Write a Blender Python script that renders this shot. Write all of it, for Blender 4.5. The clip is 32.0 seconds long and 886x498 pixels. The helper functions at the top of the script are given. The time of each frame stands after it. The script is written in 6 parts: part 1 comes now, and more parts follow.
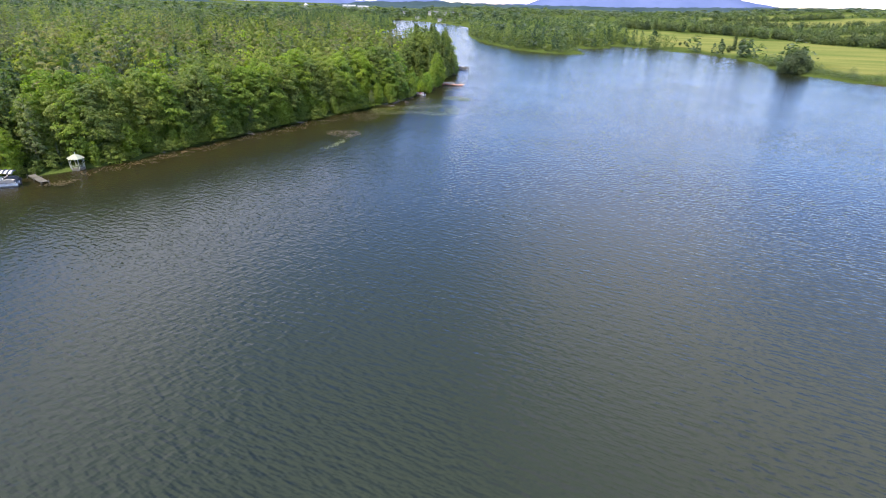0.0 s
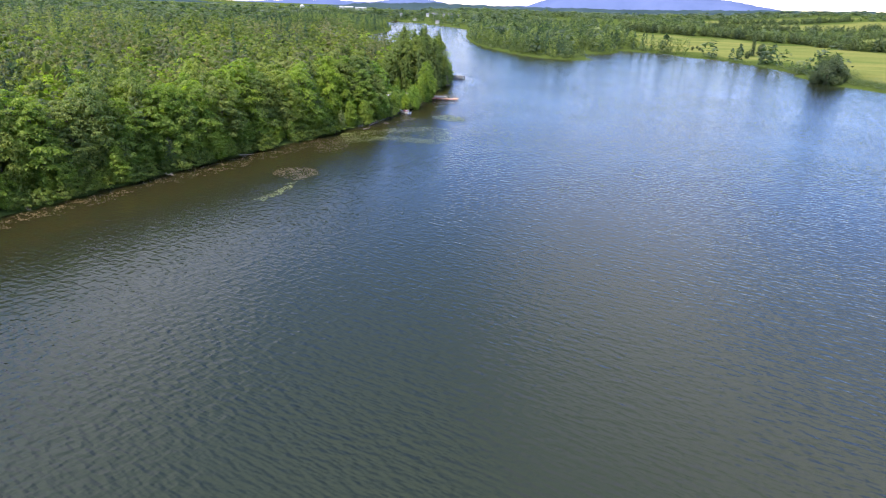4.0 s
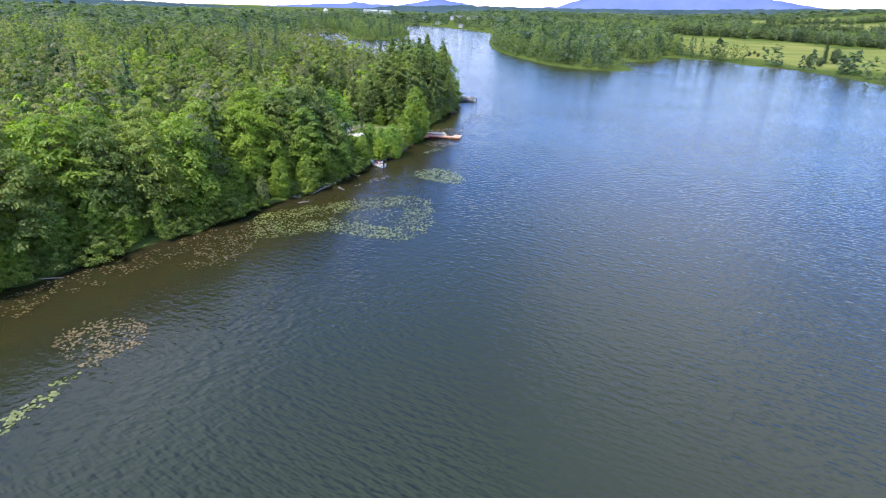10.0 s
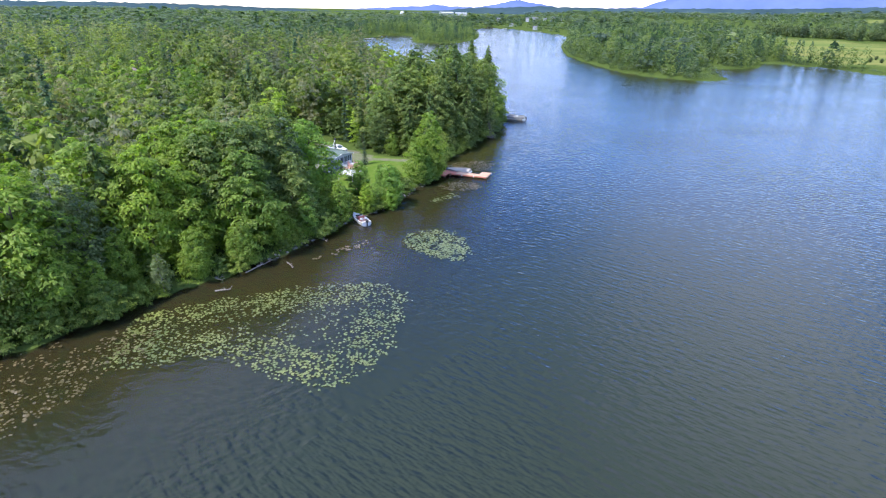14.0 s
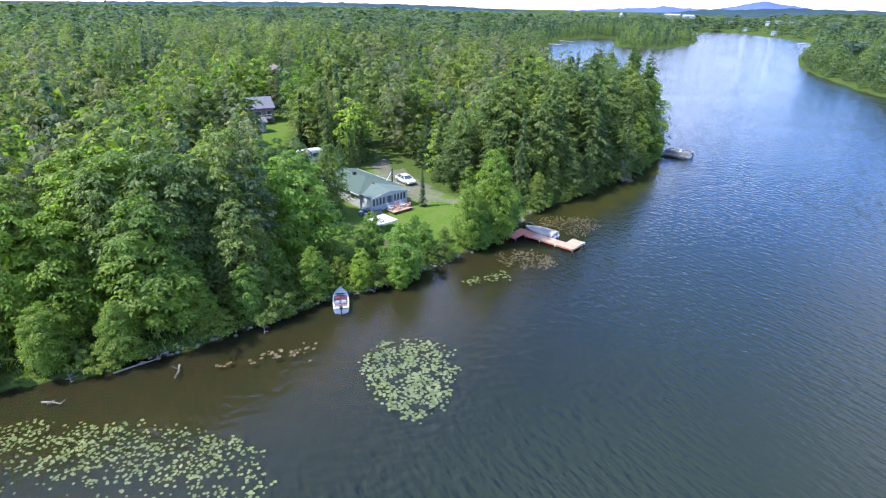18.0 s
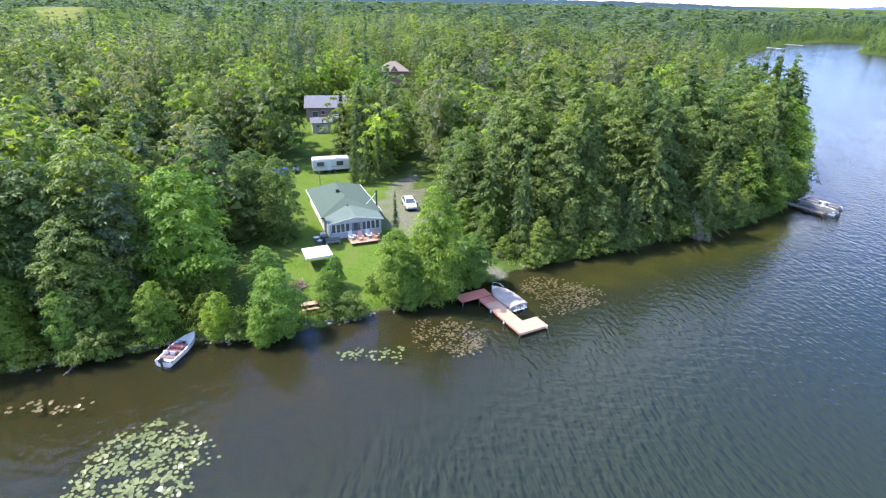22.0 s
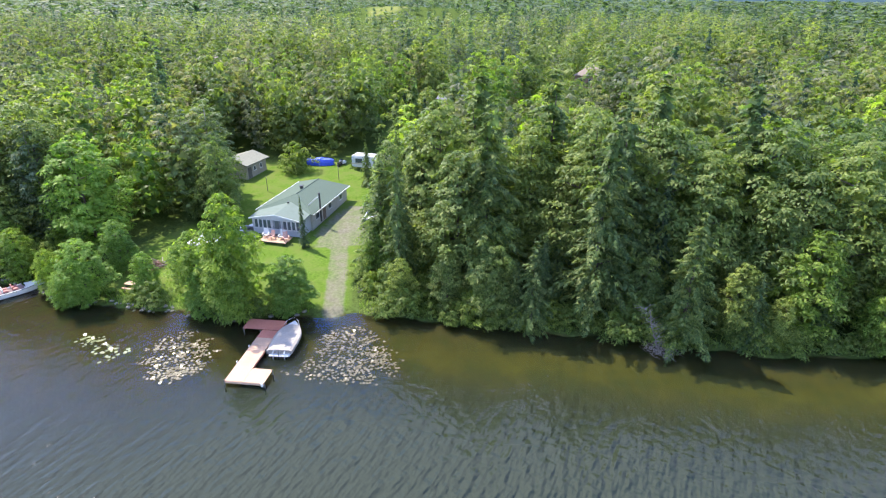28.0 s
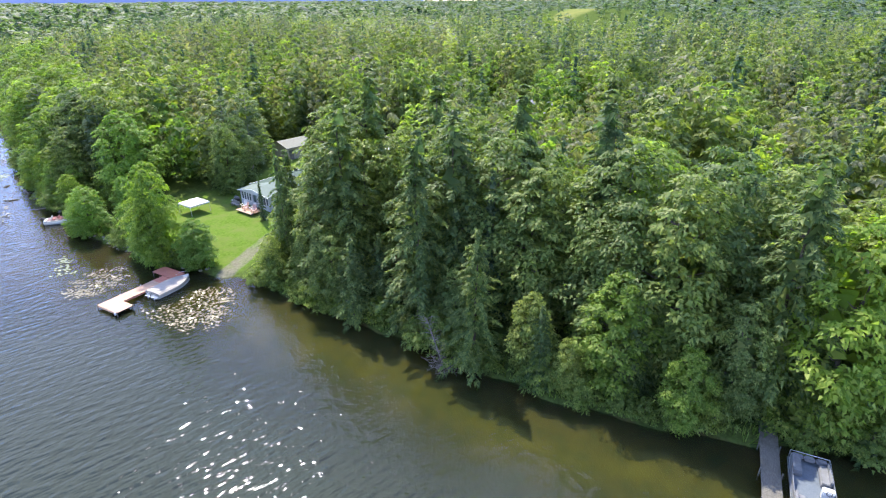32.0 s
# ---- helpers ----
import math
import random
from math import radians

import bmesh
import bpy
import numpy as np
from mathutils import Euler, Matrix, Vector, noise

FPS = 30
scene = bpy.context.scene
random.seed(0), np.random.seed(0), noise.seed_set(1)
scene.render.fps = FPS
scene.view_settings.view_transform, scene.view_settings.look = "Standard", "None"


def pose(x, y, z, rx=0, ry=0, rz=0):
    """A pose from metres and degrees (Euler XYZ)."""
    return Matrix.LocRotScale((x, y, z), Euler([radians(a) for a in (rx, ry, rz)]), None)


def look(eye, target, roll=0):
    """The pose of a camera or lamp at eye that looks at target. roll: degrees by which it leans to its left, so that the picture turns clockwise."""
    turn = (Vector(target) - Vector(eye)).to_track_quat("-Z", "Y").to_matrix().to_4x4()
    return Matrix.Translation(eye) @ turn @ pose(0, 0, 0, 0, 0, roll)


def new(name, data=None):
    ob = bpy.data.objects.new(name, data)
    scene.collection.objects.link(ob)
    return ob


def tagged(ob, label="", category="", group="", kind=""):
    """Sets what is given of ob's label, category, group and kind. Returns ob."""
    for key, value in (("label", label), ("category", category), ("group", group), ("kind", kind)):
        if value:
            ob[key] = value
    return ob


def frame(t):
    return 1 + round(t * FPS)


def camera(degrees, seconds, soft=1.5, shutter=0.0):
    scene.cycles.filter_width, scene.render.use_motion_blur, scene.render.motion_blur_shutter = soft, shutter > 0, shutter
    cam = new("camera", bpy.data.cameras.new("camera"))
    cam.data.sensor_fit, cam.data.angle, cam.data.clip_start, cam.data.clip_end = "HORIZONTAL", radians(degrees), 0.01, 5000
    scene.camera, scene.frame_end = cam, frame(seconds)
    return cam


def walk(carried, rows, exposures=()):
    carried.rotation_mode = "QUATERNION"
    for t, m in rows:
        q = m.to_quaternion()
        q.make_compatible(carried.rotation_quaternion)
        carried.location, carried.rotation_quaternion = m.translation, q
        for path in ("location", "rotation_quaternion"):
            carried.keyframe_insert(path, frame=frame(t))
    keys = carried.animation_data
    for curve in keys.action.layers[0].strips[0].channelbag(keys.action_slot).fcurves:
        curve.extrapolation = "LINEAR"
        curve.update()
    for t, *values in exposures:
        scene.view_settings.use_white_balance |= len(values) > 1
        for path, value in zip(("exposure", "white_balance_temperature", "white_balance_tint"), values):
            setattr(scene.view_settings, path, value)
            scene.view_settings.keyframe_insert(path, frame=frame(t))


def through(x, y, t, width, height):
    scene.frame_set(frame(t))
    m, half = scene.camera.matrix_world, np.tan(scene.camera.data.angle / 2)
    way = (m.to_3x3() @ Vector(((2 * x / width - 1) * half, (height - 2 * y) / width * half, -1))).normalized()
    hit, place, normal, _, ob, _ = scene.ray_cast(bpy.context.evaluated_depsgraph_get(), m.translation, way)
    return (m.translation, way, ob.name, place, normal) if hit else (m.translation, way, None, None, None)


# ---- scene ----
cam = camera(77.3, 32.0, soft=1.2)
PATH = [
    (0, (-7.542, 6.123, 31.93), (-7.382, 7.944, 31.119), 1.9),
    (0.5, (-6.682, 10.873, 31.796), (-6.521, 12.694, 30.984), 1.8),
    (1, (-6.002, 15.56, 31.689), (-5.832, 17.381, 30.878), 2.0),
    (2, (-4.675, 24.905, 31.587), (-4.5, 26.725, 30.777), 2.0),
    (3, (-2.984, 34.242, 31.455), (-2.818, 36.064, 30.647), 1.9),
    (3.5, (-2.274, 38.871, 31.457), (-2.108, 40.694, 30.651), 2.1),
    (5.5, (1.748, 58.844, 31.783), (1.885, 60.668, 30.975), 1.8),
    (6, (2.806, 63.724, 31.773), (2.924, 65.551, 30.967), 1.8),
    (7, (4.951, 73.571, 31.929), (5.054, 75.399, 31.125), 1.5),
    (8, (6.755, 83.666, 31.908), (6.843, 85.496, 31.105), 1.4),
    (9, (8.751, 93.457, 31.947), (8.829, 95.288, 31.145), 1.5),
    (10, (11.215, 103.401, 31.793), (11.281, 105.232, 30.991), 1.4),
    (10.5, (12.545, 108.338, 31.621), (12.6, 110.17, 30.82), 1.2),
    (11, (13.749, 112.86, 31.469), (13.804, 114.692, 30.669), 1.1),
    (12, (16.034, 121.62, 31.385), (16.088, 123.452, 30.585), 1.2),
    (12.5, (17.448, 126.184, 31.394), (17.482, 128.016, 30.593), 1.1),
    (13, (18.999, 130.719, 31.444), (18.97, 132.552, 30.644), 1.2),
    (13.5, (20.668, 135.061, 31.54), (20.56, 136.892, 30.743), 1.0),
    (14, (22.332, 139.567, 31.65), (22.147, 141.39, 30.849), 0.8),
    (14.5, (23.981, 144.353, 31.563), (23.719, 146.166, 30.76), 1.1),
    (16.5, (30.212, 164.643, 30.844), (29.636, 166.38, 30.037), 1.7),
    (17, (31.924, 168.985, 30.658), (31.253, 170.688, 29.851), 1.1),
    (18, (35.433, 177.38, 30.841), (34.608, 179.014, 30.034), 1.0),
    (19, (39.012, 185.738, 30.824), (38.014, 187.269, 30.012), 1.1),
    (20, (42.751, 193.884, 30.685), (41.609, 195.313, 29.875), 0.9),
    (21, (46.48, 201.884, 30.788), (45.229, 203.214, 29.972), 1.0),
    (22, (49.707, 210.248, 30.829), (48.35, 211.464, 30.005), 0.9),
    (23, (52.479, 218.533, 30.526), (51.019, 219.622, 29.701), 0.7),
    (24, (54.864, 226.507, 30.476), (53.313, 227.462, 29.65), 0.7),
    (24.5, (55.85, 230.749, 30.427), (54.246, 231.612, 29.603), 0.8),
    (26.5, (58.276, 247.256, 29.907), (56.526, 247.756, 29.078), 0.5),
    (27, (58.845, 251.902, 29.882), (57.073, 252.316, 29.052), 0.5),
    (28, (59.816, 261.123, 30.094), (58.01, 261.342, 29.262), 0.2),
    (29, (60.546, 270.198, 30.35), (58.728, 270.237, 29.518), -0.3),
    (30, (60.889, 279.305, 30.659), (59.077, 279.158, 29.825), -0.1),
    (30.5, (60.82, 283.994, 30.657), (59.016, 283.754, 29.827), -0.3),
    (31, (60.407, 288.877, 30.611), (58.619, 288.538, 29.78), -0.1),
    (31.5, (60.029, 293.801, 30.579), (58.258, 293.363, 29.76), -0.7),
    (32, (59.188, 298.096, 30.443), (57.442, 297.575, 29.617), -0.4),
]
walk(cam, [(t, look(eye, target, roll)) for t, eye, target, roll in PATH], exposures=[(0.0, 1.68, 7450, 11), (3.5, 1.68, 7300, 11), (6.0, 1.69, 6800, 10), (12.0, 1.7, 6500, 10), (17.0, 1.77, 5950, 10), (20.0, 1.93, 6200, 10), (23.0, 2.08, 6500, 10), (27.0, 2.15, 6700, 10), (32.0, 2.12, 6600, 10)])

# ---- sky and sun ----
SUN_AZ, SUN_EL = -130.5, 55.5
world = bpy.data.worlds.new("sky")
scene.world = world
world.use_nodes = True
wt = world.node_tree
bg = wt.nodes["Background"]
sky = wt.nodes.new("ShaderNodeTexSky")
sky.sky_type = "NISHITA"
sky.sun_disc = False
sky.sun_elevation, sky.sun_rotation = radians(SUN_EL), radians(SUN_AZ)
sky.altitude, sky.air_density, sky.dust_density, sky.ozone_density = 300, 1.0, 0.3, 3.0
SKY_STRENGTH = 0.15
bg.inputs["Strength"].default_value = SKY_STRENGTH
# fair-weather cloud streets over the whole dome, turned and offset to fit lake reflections
CLOUD_TURN, CLOUD_X, CLOUD_Y = 6.0, 5.25, 27.0
wtc = wt.nodes.new("ShaderNodeTexCoord")
sepd = wt.nodes.new("ShaderNodeSeparateXYZ")
wt.links.new(wtc.outputs["Generated"], sepd.inputs[0])
zadd = wt.nodes.new("ShaderNodeMath"); zadd.operation = "ADD"; zadd.inputs[1].default_value = 0.16
wt.links.new(sepd.outputs["Z"], zadd.inputs[0])
flat = []
for axis in "XY":
    dv = wt.nodes.new("ShaderNodeMath"); dv.operation = "DIVIDE"
    wt.links.new(sepd.outputs[axis], dv.inputs[0]); wt.links.new(zadd.outputs[0], dv.inputs[1])
    flat.append(dv)
cmb = wt.nodes.new("ShaderNodeCombineXYZ")
wt.links.new(flat[0].outputs[0], cmb.inputs[0]); wt.links.new(flat[1].outputs[0], cmb.inputs[1])
cn = wt.nodes.new("ShaderNodeTexNoise")
cn.inputs["Scale"].default_value, cn.inputs["Detail"].default_value, cn.inputs["Roughness"].default_value = 1.0, 6, 0.5
lane = wt.nodes.new("ShaderNodeMapping")
lane.inputs["Rotation"].default_value = (0, 0, radians(CLOUD_TURN))
lane.inputs["Scale"].default_value = (1.25, 0.4, 1)
lane.inputs["Location"].default_value = (CLOUD_X, CLOUD_Y, 0)
wt.links.new(cmb.outputs[0], lane.inputs[0])
wt.links.new(lane.outputs[0], cn.inputs["Vector"])
cr = wt.nodes.new("ShaderNodeValToRGB")
cr.color_ramp.elements[0].position, cr.color_ramp.elements[1].position = 0.46, 0.62
wt.links.new(cn.outputs["Fac"], cr.inputs[0])
cm = wt.nodes.new("ShaderNodeMixRGB")
cm.inputs["Color2"].default_value = (6.9, 6.8, 7.1, 1)
cf = wt.nodes.new("ShaderNodeMath"); cf.operation = "MULTIPLY"; cf.inputs[1].default_value = 0.6
wt.links.new(cr.outputs["Color"], cf.inputs[0])
wt.links.new(cf.outputs[0], cm.inputs["Fac"])
hs = wt.nodes.new("ShaderNodeHueSaturation"); hs.inputs["Saturation"].default_value = 1.3
wt.links.new(sky.outputs["Color"], hs.inputs["Color"])
tn = wt.nodes.new("ShaderNodeMixRGB"); tn.blend_type = "MULTIPLY"; tn.inputs["Fac"].default_value = 1.0; tn.inputs["Color2"].default_value = (1.06, 0.97, 1.16, 1)
wt.links.new(hs.outputs["Color"], tn.inputs["Color1"])
wt.links.new(tn.outputs["Color"], cm.inputs["Color1"])
wt.links.new(cm.outputs["Color"], bg.inputs["Color"])

sun = new("sun", bpy.data.lights.new("sun", "SUN"))
sun.data.energy, sun.data.angle, sun.data.color = 3.0, radians(0.53), (1.0, 0.93, 0.81)
sa, se = radians(SUN_AZ), radians(SUN_EL)
sun.matrix_world = look((math.sin(sa) * math.cos(se) * 300, math.cos(sa) * math.cos(se) * 300 + 250, math.sin(se) * 300), (0, 250, 0))

# ---- materials ----
def material(name, rough=0.7, metal=0.0, spec=0.4):
    m = bpy.data.materials.new(name)
    m.use_nodes = True
    b = m.node_tree.nodes["Principled BSDF"]
    b.inputs["Roughness"].default_value, b.inputs["Metallic"].default_value = rough, metal
    b.inputs["Specular IOR Level"].default_value = spec
    return m, m.node_tree, b


def node(nt, kind, **values):
    n = nt.nodes.new("ShaderNode" + kind)
    for key, value in values.items():
        n.inputs[key].default_value = value
    return n


def ramp(nt, source, stops):
    r = nt.nodes.new("ShaderNodeValToRGB")
    while len(r.color_ramp.elements) < len(stops):
        r.color_ramp.elements.new(0.5)
    for e, (p, c) in zip(r.color_ramp.elements, stops):
        e.position, e.color = p, (*c, 1)
    nt.links.new(source, r.inputs[0])
    return r.outputs["Color"]


def noise_out(nt, scale, detail=4, rough=0.55, coord="Object", stretch=None):
    tc = nt.nodes.new("ShaderNodeTexCoord") if coord == "Object" else nt.nodes.new("ShaderNodeNewGeometry")
    vec = tc.outputs["Object" if coord == "Object" else "Position"]
    if stretch:
        mp = nt.nodes.new("ShaderNodeMapping")
        mp.vector_type = "TEXTURE"
        mp.inputs["Scale"].default_value = [1 / v for v in stretch[0]]
        mp.inputs["Rotation"].default_value = (0, 0, radians(stretch[1]))
        nt.links.new(vec, mp.inputs[0])
        vec = mp.outputs[0]
    n = node(nt, "TexNoise", Scale=scale, Detail=detail, Roughness=rough)
    nt.links.new(vec, n.inputs["Vector"])
    return n.outputs["Fac"]


def mix(nt, fac, a, b, blend="MIX"):
    n = nt.nodes.new("ShaderNodeMixRGB")
    n.blend_type = blend
    for sock, v in ((n.inputs["Fac"], fac), (n.inputs["Color1"], a), (n.inputs["Color2"], b)):
        if isinstance(v, (int, float)):
            sock.default_value = v
        elif isinstance(v, tuple):
            sock.default_value = (*v, 1)
        else:
            nt.links.new(v, sock)
    return n.outputs["Color"]


def bump(nt, b, height, strength=0.4, dist=0.02):
    n = node(nt, "Bump", Strength=strength, Distance=dist)
    nt.links.new(height, n.inputs["Height"])
    nt.links.new(n.outputs["Normal"], b.inputs["Normal"])


def surface(name, dark, light, scale=6.0, rough=0.7, metal=0.0, spec=0.4, relief=0.3, stretch=None, wear=None):
    """A two-scale mottled surface: fine grain between two shades, and broad stains."""
    m, nt, b = material(name, rough, metal, spec)
    fine = noise_out(nt, scale, 5, 0.6, stretch=stretch)
    col = ramp(nt, fine, [(0.3, dark), (0.7, light)])
    broad = noise_out(nt, scale * 0.13, 3)
    stain = wear or tuple(0.6 * c for c in dark)
    col = mix(nt, ramp(nt, broad, [(0.5, (0, 0, 0)), (0.8, (0.5, 0.5, 0.5))]), col, stain)
    nt.links.new(col, b.inputs["Base Color"])
    if relief:
        bump(nt, b, fine, relief, 0.01)
    return m


def leaf_material(name, dark, mid, light, gloss=0.3, through=0.52):
    m, nt, b = material(name, 0.55, 0, gloss)
    geo = nt.nodes.new("ShaderNodeNewGeometry")
    info = nt.nodes.new("ShaderNodeObjectInfo")
    leafy = ramp(nt, geo.outputs["Random Per Island"], [(0.0, dark), (0.55, mid), (1.0, light)])
    patch = noise_out(nt, 0.16, 3, 0.6, "Position")
    tone = ramp(nt, patch, [(0.3, (0.72, 0.8, 0.75)), (0.5, (1, 1, 1)), (0.72, (1.16, 1.15, 0.95))])
    col = mix(nt, 1.0, leafy, tone, "MULTIPLY")
    region = noise_out(nt, 0.035, 3, 0.65, "Position")
    col = mix(nt, 1.0, col, ramp(nt, region, [(0.32, (0.7, 0.78, 0.9)), (0.5, (1, 1, 1)), (0.68, (1.1, 1.1, 0.92))]), "MULTIPLY")
    own = ramp(nt, info.outputs["Random"], [(0.0, (0.78, 0.85, 0.85)), (0.5, (1, 1, 1)), (1.0, (1.2, 1.15, 0.92))])
    col = mix(nt, 1.0, col, own, "MULTIPLY")
    tone_of = nt.nodes.new("ShaderNodeAttribute")
    tone_of.attribute_name = "tone"
    half = node(nt, "Math"); half.operation = "MULTIPLY_ADD"; half.inputs[1].default_value = half.inputs[2].default_value = 0.5
    nt.links.new(tone_of.outputs["Fac"], half.inputs[0])
    col = mix(nt, 1.0, col, ramp(nt, half.outputs[0], [(0.0, (0.62, 0.7, 0.78)), (0.5, (1, 1, 1)), (1.0, (1.36, 1.28, 1.04))]), "MULTIPLY")
    nt.links.new(col, b.inputs["Base Color"])
    tr = nt.nodes.new("ShaderNodeBsdfTranslucent")
    nt.links.new(mix(nt, 1.0, col, (1.3, 1.45, 0.66), "MULTIPLY"), tr.inputs["Color"])
    ms = node(nt, "MixShader", Fac=through)
    nt.links.new(b.outputs[0], ms.inputs[1]); nt.links.new(tr.outputs[0], ms.inputs[2])
    nt.links.new(ms.outputs[0], nt.nodes["Material Output"].inputs["Surface"])
    return m


LEAF_BROAD = leaf_material("broad_leaves", (0.083, 0.122, 0.035), (0.139, 0.192, 0.052), (0.228, 0.263, 0.086))
LEAF_BRIGHT = leaf_material("young_leaves", (0.100, 0.165, 0.028), (0.162, 0.239, 0.042), (0.251, 0.318, 0.080), through=0.6)
LEAF_GREY = leaf_material("silvery_leaves", (0.082, 0.118, 0.054), (0.134, 0.178, 0.092), (0.239, 0.269, 0.170), through=0.56)
LEAF_NEEDLE = leaf_material("needles", (0.057, 0.097, 0.040), (0.106, 0.155, 0.057), (0.189, 0.229, 0.090))
LEAF_SPRUCE = leaf_material("spruce_needles", (0.038, 0.067, 0.042), (0.071, 0.109, 0.061), (0.118, 0.160, 0.089), through=0.55)
LEAF_SHORE = leaf_material("shore_leaves", (0.084, 0.127, 0.025), (0.134, 0.190, 0.042), (0.214, 0.254, 0.070), through=0.58)
# far leaves are greyer and bluer: distance haze put into their colour
LEAF_FAR = leaf_material("far_hazed_leaves", (0.081, 0.106, 0.058), (0.109, 0.137, 0.076), (0.145, 0.176, 0.101))
LEAF_FAR_DARK = leaf_material("far_hazed_needles", (0.039, 0.068, 0.042), (0.060, 0.093, 0.055), (0.093, 0.129, 0.073))
LEAF_WOOD = leaf_material("wood_leaves", (0.084, 0.116, 0.038), (0.115, 0.154, 0.049), (0.157, 0.193, 0.066))
LEAF_WOOD_GREY = leaf_material("grey_wood_leaves", (0.098, 0.110, 0.066), (0.135, 0.145, 0.088), (0.186, 0.186, 0.119))
LEAF_WOOD_DARK = leaf_material("dark_wood_needles", (0.053, 0.088, 0.056), (0.081, 0.121, 0.075), (0.118, 0.161, 0.100), through=0.55)
LEAF_MAPLE = leaf_material("maple_leaves", (0.106, 0.190, 0.035), (0.160, 0.255, 0.051), (0.239, 0.329, 0.096), through=0.6)
LEAF_HEDGE = leaf_material("hedge_leaves", (0.045, 0.068, 0.034), (0.068, 0.096, 0.046), (0.1, 0.13, 0.064), through=0.5)
BARK = surface("bark", (0.045, 0.035, 0.026), (0.12, 0.1, 0.08), 9, 0.9, stretch=((1, 1, 0.2), 0))
BARK_PALE = surface("pale_bark", (0.12, 0.11, 0.095), (0.28, 0.26, 0.23), 7, 0.85, stretch=((1, 1, 0.4), 0), wear=(0.06, 0.05, 0.04))
DEAD_WOOD = surface("dead_wood", (0.108, 0.090, 0.072), (0.216, 0.198, 0.174), 8, 0.9)
PLANK_NEW = surface("new_planks", (0.344, 0.213, 0.144), (0.430, 0.287, 0.200), 5, 0.8, stretch=((1, 6, 1), 0))
PLANK_RED = surface("red_stained_planks", (0.315, 0.105, 0.074), (0.441, 0.178, 0.126), 5, 0.75, stretch=((1, 6, 1), 0))
PLANK_GREY = surface("weathered_planks", (0.068, 0.063, 0.053), (0.137, 0.131, 0.115), 5, 0.85, stretch=((1, 6, 1), 0))
WHITE_PAINT = surface("white_paint", (0.45, 0.458, 0.465), (0.53, 0.538, 0.545), 4, 0.5, wear=(0.440, 0.440, 0.416))
GREY_PAINT = surface("blue_grey_siding", (0.33, 0.355, 0.39), (0.4, 0.425, 0.46), 3, 0.6)
CREAM_SIDING = surface("cream_siding", (0.330, 0.324, 0.300), (0.396, 0.390, 0.360), 3, 0.6)
SHINGLE_GREEN = surface("green_shingles", (0.050, 0.074, 0.058), (0.078, 0.106, 0.084), 22, 0.9, spec=0.2, wear=(0.06, 0.085, 0.075))
SHINGLE_DARK = surface("charcoal_shingles", (0.09, 0.09, 0.11), (0.16, 0.16, 0.19), 20, 0.85)
SHINGLE_BROWN = surface("brown_shingles", (0.140, 0.109, 0.086), (0.224, 0.177, 0.145), 20, 0.85)
BROWN_SIDING = surface("brown_siding", (0.2, 0.14, 0.12), (0.28, 0.2, 0.17), 4, 0.7)
BRICK = surface("red_brown_brick", (0.192, 0.117, 0.084), (0.288, 0.195, 0.144), 12, 0.85)
GELCOAT = surface("white_gelcoat", (0.44, 0.44, 0.44), (0.5, 0.5, 0.5), 2, 0.25, spec=0.5, relief=0, wear=(0.480, 0.480, 0.464))
CANVAS = surface("grey_beige_canvas", (0.237, 0.207, 0.182), (0.300, 0.268, 0.240), 5, 0.85, wear=(0.23, 0.21, 0.185))
CANVAS_WHITE = surface("white_canvas", (0.44, 0.435, 0.425), (0.5, 0.495, 0.485), 4, 0.8)
VINYL_GREY = surface("grey_vinyl", (0.119, 0.123, 0.132), (0.169, 0.174, 0.185), 5, 0.5)
CARPET_BLUE = surface("blue_grey_marine_carpet", (0.073, 0.090, 0.112), (0.112, 0.134, 0.162), 14, 0.95)
VINYL_RED = surface("red_vinyl", (0.20, 0.075, 0.075), (0.315, 0.096, 0.104), 6, 0.5)
BLACK_PLASTIC = surface("black_plastic", (0.02, 0.02, 0.022), (0.04, 0.04, 0.042), 8, 0.45)
ALUMINIUM = surface("dull_aluminium", (0.5, 0.51, 0.53), (0.62, 0.63, 0.65), 6, 0.35, metal=0.9)
TARP_BLUE = surface("blue_tarpaulin", (0.02, 0.05, 0.4), (0.04, 0.09, 0.58), 4, 0.45)
PAINT_WHITE_CAR = surface("white_car_paint", (0.52, 0.52, 0.52), (0.58, 0.58, 0.58), 1, 0.25, spec=0.6, relief=0)
RUBBER = surface("rubber", (0.02, 0.02, 0.02), (0.035, 0.035, 0.035), 8, 0.8)
STONE = surface("shore_stone", (0.084, 0.081, 0.066), (0.196, 0.185, 0.161), 5, 0.85, relief=0.6)
PAD = leaf_material("lily_pad", (0.069, 0.086, 0.022), (0.115, 0.135, 0.042), (0.173, 0.178, 0.076), gloss=0.6, through=0.1)
PAD_BROWN = leaf_material("old_lily_pad", (0.062, 0.046, 0.018), (0.108, 0.08, 0.034), (0.165, 0.122, 0.07), gloss=0.6, through=0.1)
for pad_mat in (PAD, PAD_BROWN):
    pad_mat.node_tree.nodes["Principled BSDF"].inputs["Roughness"].default_value = 0.34
# dark colour stands in for unlit rooms behind panes; also on one door
DARK_FILL = surface("dark_interior", (0.03, 0.035, 0.04), (0.06, 0.065, 0.07), 2, 0.9, relief=0)

GLASS, _nt, _b = material("window_glass", 0.04, 0, 0.6)
_b.inputs["Base Color"].default_value = (0.05, 0.07, 0.085, 1)

